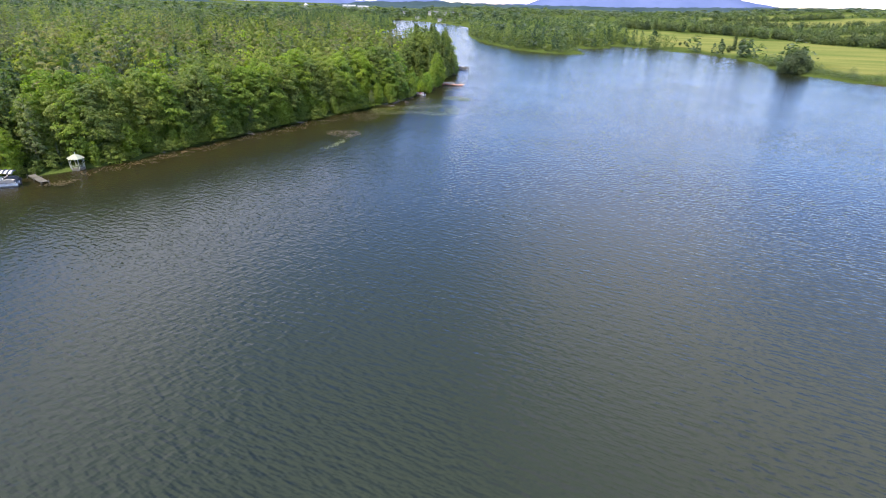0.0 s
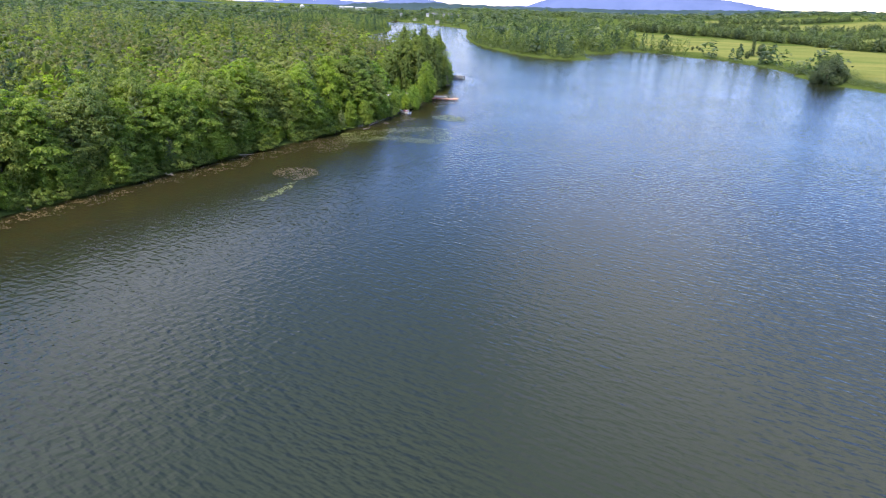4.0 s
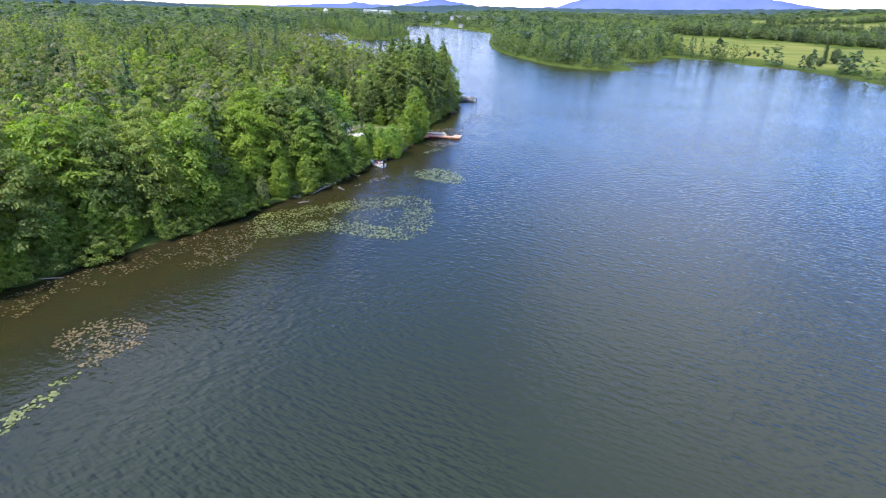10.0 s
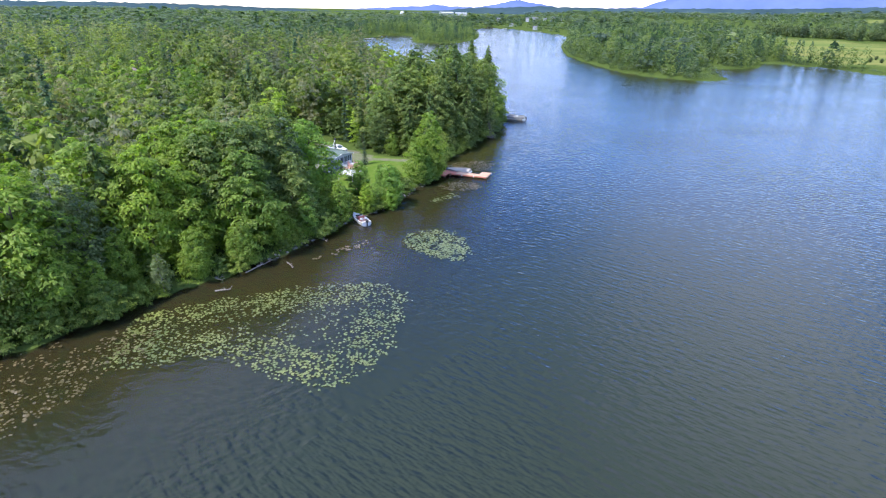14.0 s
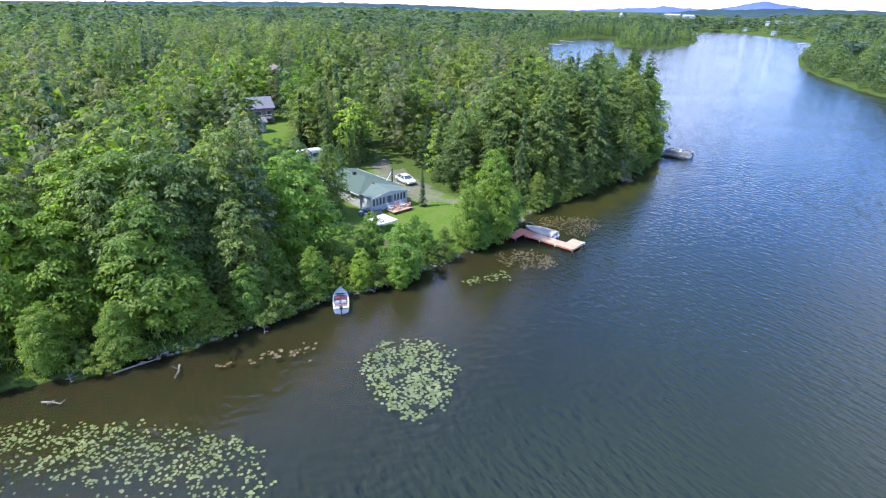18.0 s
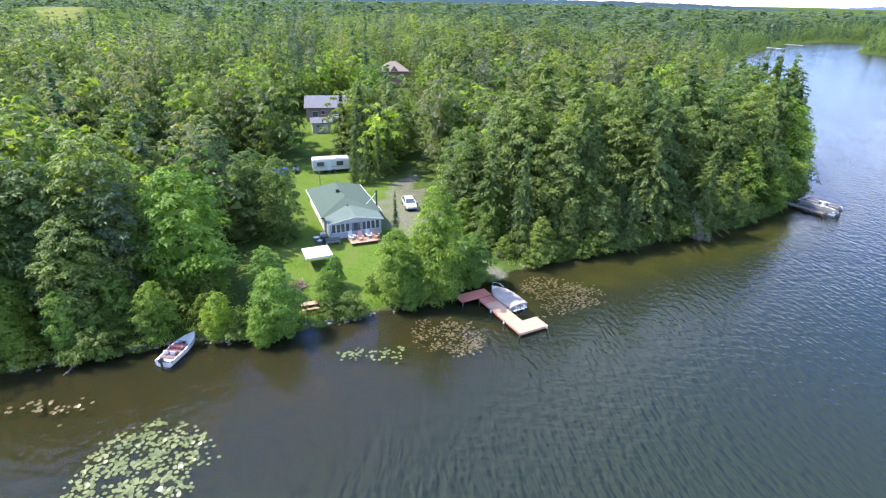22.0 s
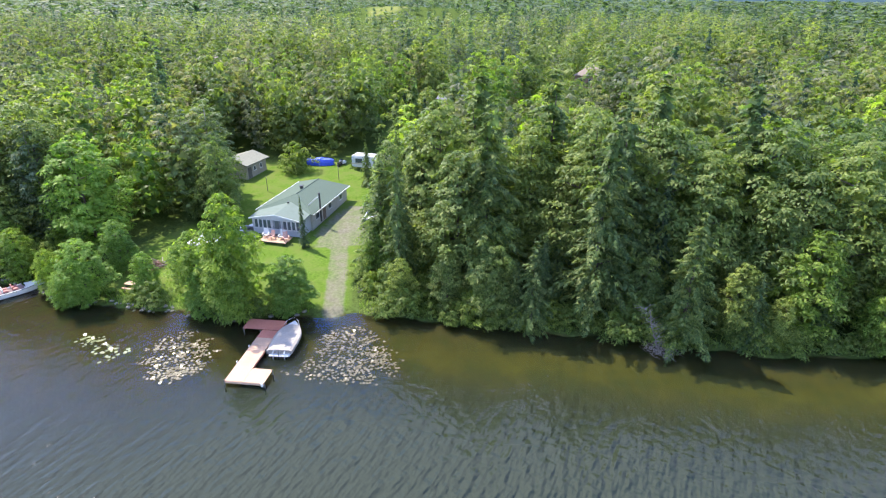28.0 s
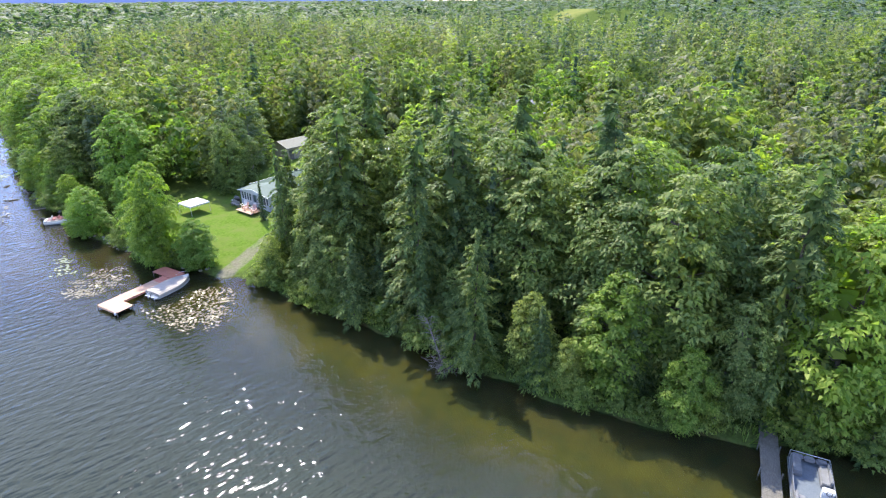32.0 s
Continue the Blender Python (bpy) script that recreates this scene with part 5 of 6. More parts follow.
# open motorboat
mb = thing("motorboat", "small white open motorboat with dull red seats moored at the bank", "boat", pose(0.65, 221.0, 0.02, 0, 0, 38))
secs = hull_bm(5.0, 1.75, 0.52, 14, 0.28)
part("hull", loft(secs), GELCOAT, mb, "white hull", smooth=False)
b = bmesh.new()
n = len(secs) - 1
inner = lambda i, k, s: (secs[i][k][0] * s, secs[i][k][1], secs[i][k][2] + 0.03)
for i in range(0, n):
    for k in (0, 6):
        s0 = 0.84 if i < 9 else 0.0
        s1 = 0.84 if i + 1 < 9 else 0.0
        q = [b.verts.new(inner(i, k, 1.02)), b.verts.new(inner(i + 1, k, 1.02)), b.verts.new(inner(i + 1, k, s1)), b.verts.new(inner(i, k, s0))]
        b.faces.new(q if k else q[::-1])
bmesh.ops.remove_doubles(b, verts=b.verts, dist=0.002)
ob = part("deck", b, GELCOAT, mb, "white fore-deck and gunwales")
md_ = ob.modifiers.new("thick", "SOLIDIFY"); md_.thickness = 0.03
part("cockpit_floor", box((1.35, 2.7, 0.02), (0, -0.85, 0.575), 0.005), surface("pinkish_grey_carpet", (0.12, 0.085, 0.09), (0.19, 0.135, 0.14), 10, 0.95), mb)
for x, y in ((-0.35, -0.3), (0.35, -0.3), (-0.35, -1.2), (0.35, -1.2)):
    st = part("seat", box((0.5, 0.48, 0.16), (x, y, 0.68), 0.05), VINYL_RED, mb, "dull dark red vinyl seat")
    part("backrest", box((0.5, 0.12, 0.38), (x, y - 0.28, 0.85), 0.05), VINYL_RED if y > -1 else GELCOAT, st)
part("windscreen", slab([(-0.62, 0.35, 0.95), (-0.45, 0.62, 0.66), (0.45, 0.62, 0.66), (0.62, 0.35, 0.95)], 0.02), GLASS, mb)
part("rub_rail", tube([(s[0][0] - 0.01, s[0][1], s[0][2]) for s in secs] + [(s[6][0] + 0.01, s[6][1], s[6][2]) for s in secs[::-1]], 0.03, 5), BLACK_PLASTIC, mb)
part("transom_board", box((1.55, 0.35, 0.06), (0, -2.3, 0.6), 0.02), GELCOAT, mb)
outboard(mb, (0, -2.68, 0.35))

# covered runabout
rb = thing("covered_runabout", "white runabout under a pale canvas cover beside the jetty", "boat", pose(13.9, 251.82, 0.02, 0, 0, 79.8))
rb.scale = (1.05, 0.8, 0.95)
secs2 = hull_bm(6.2, 2.2, 0.6, 14, 0.3)
part("hull", loft(secs2), GELCOAT, rb, "white hull with a dark stripe")
cov = []
for i in range(0, 13):
    s = secs2[i]
    f = i / 12
    hump = 0.26 * (1 - 0.75 * f * f) * (0.8 if i == 0 else 1)
    w, y, z = s[6][0] * 1.08, s[6][1], s[6][2]
    cov.append([(-w, y, z - 0.3), (-w, y, z + 0.03), (-w * 0.8, y, z + hump * 0.75), (0, y, z + hump + 0.03 * math.sin(i * 1.7)), (w * 0.8, y, z + hump * 0.75), (w, y, z + 0.03), (w, y, z - 0.3)])
part("cover", loft(cov), CANVAS, rb, "pale grey-beige canvas cover")
b = bmesh.new()
for i in range(12, 14):
    q = [b.verts.new((secs2[a][k][0], secs2[a][k][1], secs2[a][k][2] + 0.02)) for a, k in ((i, 0), (i, 6), (i + 1, 6), (i + 1, 0))]
    b.faces.new(q)
bmesh.ops.remove_doubles(b, verts=b.verts, dist=0.002)
part("foredeck", b, GELCOAT, rb)
part("stripe", tube([(s[1][0] - 0.012, s[1][1], s[1][2] + 0.1) for s in secs2] + [(s[5][0] + 0.012, s[5][1], s[5][2] + 0.1) for s in secs2[::-1]], 0.05, 5), BLACK_PLASTIC, rb)
part("bow_rail", tube([(-0.75, 1.7, 0.95), (-0.5, 2.4, 1.2), (0, 2.95, 1.25), (0.5, 2.4, 1.2), (0.75, 1.7, 0.95)], 0.02, 5), ALUMINIUM, rb)
for x in (-0.5, 0.0, 0.5):
    part("ladder_rung" if x else "drive_leg", tube([(x, -3.05, 0.65), (x, -3.4, 0.55), (x, -3.45, -0.2)], 0.05, 6), WHITE_PAINT if x else BLACK_PLASTIC, rb)
part("swim_platform", box((1.7, 0.45, 0.06), (0, -3.3, 0.25), 0.02), GELCOAT, rb)


def plank_dock(name, label, m, length, width, mat, z=0.45, low=-0.7):
    dk = thing(name, label, "dock", m)
    for k in range(int(length / 0.16)):
        part("plank", box((0.15, width, 0.035), (0.08 + 0.16 * k, 0, z + 0.004 * (k % 3)), 0.004), mat, dk)
    for sy in (-1, 1):
        part("beam", box((length, 0.07, 0.16), (length / 2, sy * (width / 2 - 0.08), z - 0.1)), mat, dk)
    n = max(2, int(length / 2.4))
    for k in range(n + 1):
        for sy in (-1, 1):
            part("post", tube([(length * k / n, sy * (width / 2 + 0.06), low), (length * k / n, sy * (width / 2 + 0.06), z + 0.3)], 0.05, 7), PLANK_GREY, dk)
    return dk


def pontoon_boat(label, m, length=6.0, width=2.45, canopy=False):
    pb = thing("pontoon_boat", label, "boat", m)
    for sx in (-1, 1):
        tb = tube([(sx * width * 0.36, -length / 2, 0.08), (sx * width * 0.36, length * 0.38, 0.08), (sx * width * 0.36, length / 2, 0.3)], [0.3, 0.3, 0.06], 12)
        part("float", tb, ALUMINIUM, pb, "aluminium float tube", smooth=True)
    part("floor", box((width, length * 0.96, 0.1), (0, 0, 0.48), 0.02), CARPET_BLUE, pb, "blue-grey carpeted floor")
    part("edge_rail", box((width + 0.04, length * 0.965, 0.07), (0, 0, 0.42), 0.01), ALUMINIUM, pb)
    hw, hl = width / 2 - 0.04, length * 0.47
    for sx in (-1, 1):
        part("side_panel", box((0.035, length * 0.86, 0.55), (sx * hw, -0.1, 0.85), 0.01), VINYL_GREY, pb, "grey side fence panel")
        for z in (0.58, 1.15):
            part("rail", tube([(sx * hw, -hl, z), (sx * hw, hl, z)], 0.02, 6), ALUMINIUM, pb)
        for k in range(6):
            y = -hl + 2 * hl * k / 5
            part("rail_post", tube([(sx * hw, y, 0.52), (sx * hw, y, 1.16)], 0.018, 6), ALUMINIUM, pb)
    part("rail", tube([(-hw, hl, 1.15), (hw, hl, 1.15)], 0.02, 6), ALUMINIUM, pb)
    # bench seats: base with cushions
    for x, y, w, d, a in ((-hw + 0.36, hl * 0.62, 0.62, 1.5, 1), (hw - 0.36, hl * 0.5, 0.62, 1.9, -1), (hw - 0.36, -hl * 0.62, 0.62, 1.5, -1), (-hw + 0.36, -hl * 0.62, 0.62, 1.3, 1)):
        s = part("bench_seat", box((w, d, 0.32), (x, y, 0.7), 0.05), VINYL_GREY, pb, "grey vinyl bench seat")
        part("cushion", box((w - 0.04, d - 0.04, 0.12), (x, y, 0.92), 0.05), VINYL_GREY, s)
        part("backrest", box((0.16, d, 0.42), (x - a * 0.25, y, 1.08), 0.06), VINYL_GREY, s)
    for x in (-0.72, 0.0, 0.72):
        part("end_cushion", box((0.66, 0.34, 0.36), (x, hl - 0.2, 0.92), 0.08), VINYL_GREY, pb, "grey headrest cushion")
    cs = part("console", box((0.7, 0.5, 0.75), (hw - 0.4, -hl * 0.12, 0.9), 0.06), GELCOAT, pb, "helm console")
    part("steering_wheel", tube([(hw - 0.4 + 0.17 * math.cos(k * 0.7), -hl * 0.12 - 0.3, 1.2 + 0.17 * math.sin(k * 0.7)) for k in range(10)], 0.02, 5), BLACK_PLASTIC, cs)
    outboard(pb, (0, -length / 2 - 0.25, 0.35), 1.15)
    if canopy:
        secs = []
        for i in range(7):
            f = i / 6
            y = -hl * 0.9 + f * hl * 1.35
            arch = 0.22 * math.sin(math.pi * f)
            secs.append([(x * (hw + 0.05), y, 2.15 + arch + 0.18 * (1 - x * x)) for x in (-1, -0.6, 0, 0.6, 1)])
        ob = part("canopy", loft(secs, False), CANVAS_WHITE, pb, "pale canvas sun canopy with dark stripes")
        md_ = ob.modifiers.new("thick", "SOLIDIFY"); md_.thickness = 0.03
        for i in range(7):
            part("canopy_stripe", tube([(p[0], p[1], p[2] + 0.02) for p in secs[i]], 0.13, 5), CARPET_BLUE, ob, "dark canopy stripe")
        for sx in (-1, 1):
            for y0, y1 in ((-hl * 0.2, -hl * 0.85), (-hl * 0.2, hl * 0.4)):
                part("canopy_pole", tube([(sx * hw, y0, 1.15), (sx * hw, y1, 2.2)], 0.02, 6), ALUMINIUM, pb)
    return pb


plank_dock("grey_dock", "weathered grey plank dock under overhanging trees", pose(20.2, 312.45, 0, 0, 0, -9.5), 8.3, 1.25, PLANK_GREY)
pontoon_boat("open pontoon boat with grey bench seats and blue-grey floor", pose(26.6, 313.75, 0, 0, 0, 80), 6.0, 2.45)
plank_dock("old_dock", "short weathered plank dock beside reeds", pose(-75.6, 111.2, 0, 0, 0, -42), 6.4, 1.2, PLANK_GREY)
pontoon_boat("pontoon boat with a striped pale canopy at the dock", pose(-78.2, 106.2, 0, 0, 0, 108), 6.0, 2.45, True)

# ---- gazebo ----
gbx, gby = -70.2, 116.9
gaz = thing("gazebo", "small weathered white six-sided gazebo at the water", "gazebo", pose(gbx, gby, 0.12, 0, 0, 10))
hexa = [(1.35 * math.cos(math.pi / 3 * k), 1.35 * math.sin(math.pi / 3 * k)) for k in range(6)]
part("floor", prism(hexa, -0.35, 0.12), PLANK_GREY, gaz)
GAZ_WHITE = surface("weathered_white_paint", (0.2, 0.225, 0.18), (0.29, 0.315, 0.26), 4, 0.7, wear=(0.13, 0.16, 0.1))
for k, (x, y) in enumerate(hexa):
    part("post", box((0.1, 0.1, 2.1), (x * 0.96, y * 0.96, 1.1), 0.01), GAZ_WHITE, gaz)
    x2, y2 = hexa[(k + 1) % 6]
    if k != 2:
        for z in (0.35, 0.8):
            part("rail", tube([(x * 0.95, y * 0.95, z), (x2 * 0.95, y2 * 0.95, z)], 0.035, 6), GAZ_WHITE, gaz)
        for j in range(1, 7):
            f = j / 7
            part("baluster", box((0.05, 0.05, 0.48), ((x + (x2 - x) * f) * 0.95, (y + (y2 - y) * f) * 0.95, 0.58)), GAZ_WHITE, gaz)
    part("roof_panel", slab([(x * 1.18, y * 1.18, 2.1), (x2 * 1.18, y2 * 1.18, 2.1), (0, 0, 2.95)], 0.05), GAZ_WHITE, gaz)
part("finial", tube([(0, 0, 2.9), (0, 0, 3.1), (0, 0, 3.25)], [0.1, 0.1, 0.02], 8), GAZ_WHITE, gaz)


# ---- vehicles ----
def car(label, m, paint, length=4.6, width=1.78):
    c = thing("car", label, "car", m)
    prof = [(0.0, 0.35, 0.72), (0.05, 0.3, 0.86), (0.26, 0.28, 0.96), (0.4, 0.28, 1.38), (0.5, 0.28, 1.46), (0.72, 0.28, 1.44), (0.88, 0.3, 1.02), (0.97, 0.32, 0.94), (1.0, 0.38, 0.7)]
    low = []
    for f, z0, z1 in prof:
        w = width / 2 * (0.9 + 0.1 * math.sin(math.pi * min(1, max(0, f))))
        zb = min(z1, 0.95)
        y = length * (0.5 - f)
        low.append([(-w * 0.93, y, z0), (-w, y, (z0 + zb) / 2), (-w * 0.95, y, zb), (w * 0.95, y, zb), (w, y, (z0 + zb) / 2), (w * 0.93, y, z0)])
    part("body", loft(low), paint, c, smooth=False)
    cab = []
    for f, z, k in ((0.25, 0.94, 0.9), (0.39, 1.36, 0.74), (0.5, 1.45, 0.72), (0.72, 1.43, 0.72), (0.89, 0.97, 0.88)):
        w = width / 2 * k
        cab.append([(-width / 2 * 0.93, length * (0.5 - f), 0.93), (-w, length * (0.5 - f), z), (w, length * (0.5 - f), z), (width / 2 * 0.93, length * (0.5 - f), 0.93)])
    part("cabin_glass", loft(cab), GLASS, c, "dark window glass")
    part("roof", slab([(-width * 0.355, length * 0.11, 1.47), (width * 0.355, length * 0.11, 1.47), (width * 0.355, -length * 0.22, 1.45), (-width * 0.355, -length * 0.22, 1.45)], 0.05), paint, c)
    for sx in (-1, 1):
        for f0, f1 in (((0.25, 0.95), (0.4, 1.4)), ((0.56, 0.95), (0.55, 1.43)), ((0.89, 0.98), (0.73, 1.42))):
            part("pillar", tube([(sx * width * 0.465, length * (0.5 - f0[0]), f0[1]), (sx * width * 0.365, length * (0.5 - f1[0]), f1[1])], 0.045, 5), paint, c)
        for f in (0.19, 0.81):
            wh = part("wheel", tube([(sx * width * 0.38, length * (0.5 - f), 0.33), (sx * width * 0.5, length * (0.5 - f), 0.33)], 0.33, 16), RUBBER, c)
            part("rim", tube([(sx * width * 0.49, length * (0.5 - f), 0.33), (sx * width * 0.507, length * (0.5 - f), 0.33)], 0.2, 12), ALUMINIUM, wh)
        part("headlight", box((0.32, 0.06, 0.14), (sx * width * 0.34, length * 0.492, 0.68), 0.02), GLASS, c)
        part("mirror", box((0.16, 0.1, 0.12), (sx * width * 0.53, length * 0.2, 1.0), 0.03), paint, c)
    part("bumper", box((width * 0.92, 0.12, 0.2), (0, length * 0.49, 0.42), 0.04), BLACK_PLASTIC, c)
    return c


def heading(dx, dy):
    return math.degrees(math.atan2(dy, dx)) - 90


car("white hatchback car parked on the gravel drive", pose(-14.3, 260.4, gz(-14.3, 260.4), 0, 0, heading(0.89, -0.45)), PAINT_WHITE_CAR)

tarp = thing("tarped_boat", "boat on the grass under a bright blue tarpaulin", "boat", pose(-40.3, 250.8, gz(-40.3, 250.8), 0, 0, -10))
tp_secs = []
for i in range(9):
    f = i / 8
    w = 1.05 * math.sin(math.pi * (0.12 + 0.8 * f)) ** 0.6
    top = 1.35 - 0.5 * abs(f - 0.45) + 0.05 * math.sin(i * 2.1)
    y = -2.4 + 4.8 * f
    tp_secs.append([(-w * 1.08, y, 0.05), (-w, y, 0.6), (-w * 0.7, y, top * 0.9), (0, y, top), (w * 0.7, y, top * 0.88), (w, y, 0.55), (w * 1.08, y, 0.05)])
part("cover", loft(tp_secs), TARP_BLUE, tarp, "wrinkled blue tarpaulin")
part("strap", tube([(p[0] * 1.02, p[1], p[2] + 0.02) for p in tp_secs[4]], 0.03, 5), WHITE_PAINT, tarp)

sm = thing("snowmobile", "black and white snowmobile parked on the grass", "snowmobile", pose(-39.6, 254.6, gz(-39.6, 254.6), 0, 0, 60))
part("track", box((0.5, 2.2, 0.35), (0, -0.3, 0.2), 0.12), RUBBER, sm)
part("hood", loft([[(-0.5, -0.1, 0.3), (-0.4, -0.1, 0.85), (0.4, -0.1, 0.85), (0.5, -0.1, 0.3)], [(-0.55, 0.5, 0.28), (-0.42, 0.5, 0.78), (0.42, 0.5, 0.78), (0.55, 0.5, 0.28)], [(-0.3, 1.2, 0.3), (-0.2, 1.2, 0.5), (0.2, 1.2, 0.5), (0.3, 1.2, 0.3)]]), GELCOAT, sm, "white hood")
part("seat", box((0.4, 1.2, 0.25), (0, -0.7, 0.62), 0.08), BLACK_PLASTIC, sm)
part("windscreen", slab([(-0.35, 0.1, 0.82), (0.35, 0.1, 0.82), (0.28, -0.1, 1.2), (-0.28, -0.1, 1.2)], 0.02), GLASS, sm)
for sx in (-1, 1):
    part("ski", box((0.14, 1.1, 0.04), (sx * 0.5, 0.8, 0.05), 0.015), BLACK_PLASTIC, sm)

tx0, ty0 = -36.6, 260.0
tr = thing("camper_trailer", "white camper trailer parked at the wood's edge", "trailer", pose(tx0, ty0, gz(tx0, ty0), 0, 0, 66))
part("body", box((6.6, 2.3, 2.1), (0, 0, 1.55), 0.16), GELCOAT, tr)
part("stripe", box((6.62, 2.32, 0.14), (0, 0, 1.15), 0.01), surface("tan_stripe", (0.35, 0.28, 0.2), (0.42, 0.34, 0.25), 4, 0.5), tr)
for x, w in ((-1.9, 1.2), (1.5, 1.1)):
    window_unit(tr, w, 0.6, pose(x, -1.17, 1.75), 2, BLACK_PLASTIC)
part("door", box((0.7, 0.05, 1.75), (-0.4, -1.16, 1.45), 0.01), WHITE_PAINT, tr)
part("roof_vent", box((0.5, 0.5, 0.16), (0.8, 0, 2.66), 0.03), WHITE_PAINT, tr)
for x in (-0.45, 0.45):
    for sy in (-1, 1):
        part("wheel", tube([(x, sy * 0.95, 0.34), (x, sy * 1.15, 0.34)], 0.34, 14), RUBBER, tr)
part("hitch", tube([(3.3, 0, 0.5), (4.4, 0, 0.5)], 0.07, 6), BLACK_PLASTIC, tr)


# ---- other buildings ----
def plain_house(name, label, m, w, d, h, rise, wall_mat, roof_mat, fronts=(), storeys=1, hip=False):
    """Walls with depth, a pitched roof with eaves, and windows on its long front (towards -y)."""
    hs = thing(name, label, "house", m)
    b = bmesh.new()
    for sx in (-1, 1):
        box((0.2, d, h), (sx * (w / 2 - 0.1), 0, h / 2), bm=b)
    for sy in (-1, 1):
        box((w - 0.4, 0.2, h), (0, sy * (d / 2 - 0.1), h / 2), bm=b)
    part("wall", b, wall_mat, hs)
    o, cut = 0.45, (d / 2 if hip else 0.0)
    a = w / 2 + o
    part("roof", slab([(-a, -d / 2 - o, h), (a, -d / 2 - o, h), (a - cut, 0, h + rise), (-a + cut, 0, h + rise)], 0.14), roof_mat, hs)
    part("roof", slab([(a, d / 2 + o, h), (-a, d / 2 + o, h), (-a + cut, 0, h + rise), (a - cut, 0, h + rise)], 0.14), roof_mat, hs)
    for sx in (-1, 1):
        if hip:
            part("roof", slab([(sx * a, sx * -(d / 2 + o), h), (sx * a, sx * (d / 2 + o), h), (sx * (a - cut), 0, h + rise)], 0.14), roof_mat, hs)
        else:
            g = bmesh.new()
            vs = [g.verts.new((sx * (w / 2 - 0.02 - e), y, z)) for e in (0, 0.16) for y, z in ((-d / 2, h), (d / 2, h), (0, h + rise - 0.12))]
            for q in ((0, 1, 2), (5, 4, 3), (0, 3, 4, 1), (1, 4, 5, 2), (2, 5, 3, 0)):
                g.faces.new([vs[i] for i in q])
            part("gable", g, wall_mat, hs)
    for x, z, ww, wh in fronts:
        window_unit(hs, ww, wh, pose(x, -d / 2 - 0.03, z), 2)
    return hs


def at_ground(x, y, a, dz=0.0):
    return pose(x, y, gz(x, y) + dz, 0, 0, a)


h2 = plain_house("brown_house", "brown-sided bungalow with a dark charcoal roof among trees", at_ground(-72.6, 281.4, 57, -0.2), 10.5, 7, 3.6, 2.3, BROWN_SIDING, SHINGLE_DARK, ((1.4, 2.2, 1.5, 1.3), (-1.3, 2.4, 0.9, 0.9), (-3.2, 2.0, 1.4, 1.3), (4.1, 2.2, 1.0, 1.3)))
part("chimney", box((0.5, 0.5, 1.0), (-0.8, 0.3, 6.1), 0.02), BLACK_PLASTIC, h2)
dk2 = part("porch", box((3.4, 2.2, 0.18), (2.6, -4.6, 1.3), 0.01), PLANK_GREY, h2, "raised side porch with white rails")
for x in (1.0, 4.2):
    for y in (-5.6, -3.6):
        part("post", box((0.12, 0.12, 2.2), (x, y, 1.1)), PLANK_GREY, dk2)
part("stair", slab([(1.0, -5.7, 1.35), (1.0, -4.8, 1.35), (-0.7, -4.8, 0.15), (-0.7, -5.7, 0.15)], 0.15), WHITE_PAINT, h2, "white stair flight")
for z in (1.8, 2.25):
    part("handrail", tube([(0.9, -5.7, z), (4.3, -5.7, z)], 0.05, 6), WHITE_PAINT, h2)
gs_ = plain_house("garden_shed", "small pale garden shed before the brown house", at_ground(-62.6, 273.2, 66), 4.0, 3.0, 2.3, 0.9, CREAM_SIDING, SHINGLE_DARK, ((-0.8, 1.5, 0.7, 0.6),))
part("door", box((0.9, 0.06, 1.9), (0.9, -1.53, 0.97), 0.01), WHITE_PAINT, gs_)
h3 = plain_house("brick_house", "two-storey reddish brick house with a hipped brown roof", at_ground(-106.5, 326.5, 58, -1.2), 9, 8, 6.2, 2.8, BRICK, SHINGLE_BROWN, ((-2.6, 4.6, 1.1, 1.3), (0, 4.7, 0.9, 1.1), (2.6, 4.6, 1.1, 1.3), (-2.6, 1.8, 1.3, 1.5), (2.6, 1.8, 1.3, 1.5)), hip=True)
part("door", box((1.2, 0.08, 2.2), (0, -4.05, 1.2), 0.01), DARK_FILL, h3)
part("dormer", slab([(-1.2, -4.3, 6.5), (1.2, -4.3, 6.5), (0, -4.0, 8.0)], 0.3), SHINGLE_BROWN, h3)
hf = plain_house("bungalow", "long low bungalow with a brown roof deep in the woods", at_ground(-148, 206, 86, 0.6), 13, 8, 2.8, 2.4, BROWN_SIDING, SHINGLE_BROWN, ((-3.5, 1.5, 1.6, 1.1), (0, 1.5, 1.2, 1.1), (3.6, 1.5, 1.6, 1.1)), hip=True)
sh = plain_house("tool_shed", "weathered pale shed with a low mossy roof behind the lawn", at_ground(-37.1, 237.9, 155.8, -0.1), 5.6, 5.4, 2.5, 1.0, surface("pale_grey_siding", (0.24, 0.215, 0.18), (0.31, 0.28, 0.24), 4, 0.7, wear=(0.17, 0.14, 0.11)), surface("mossy_shingles", (0.12, 0.125, 0.1), (0.19, 0.19, 0.16), 18, 0.9), ((-0.6, 1.5, 0.6, 0.7), (1.2, 1.5, 0.6, 0.8)))
part("door", box((1.0, 0.06, 1.9), (-2.0, -2.73, 1.0), 0.01), PLANK_GREY, sh)

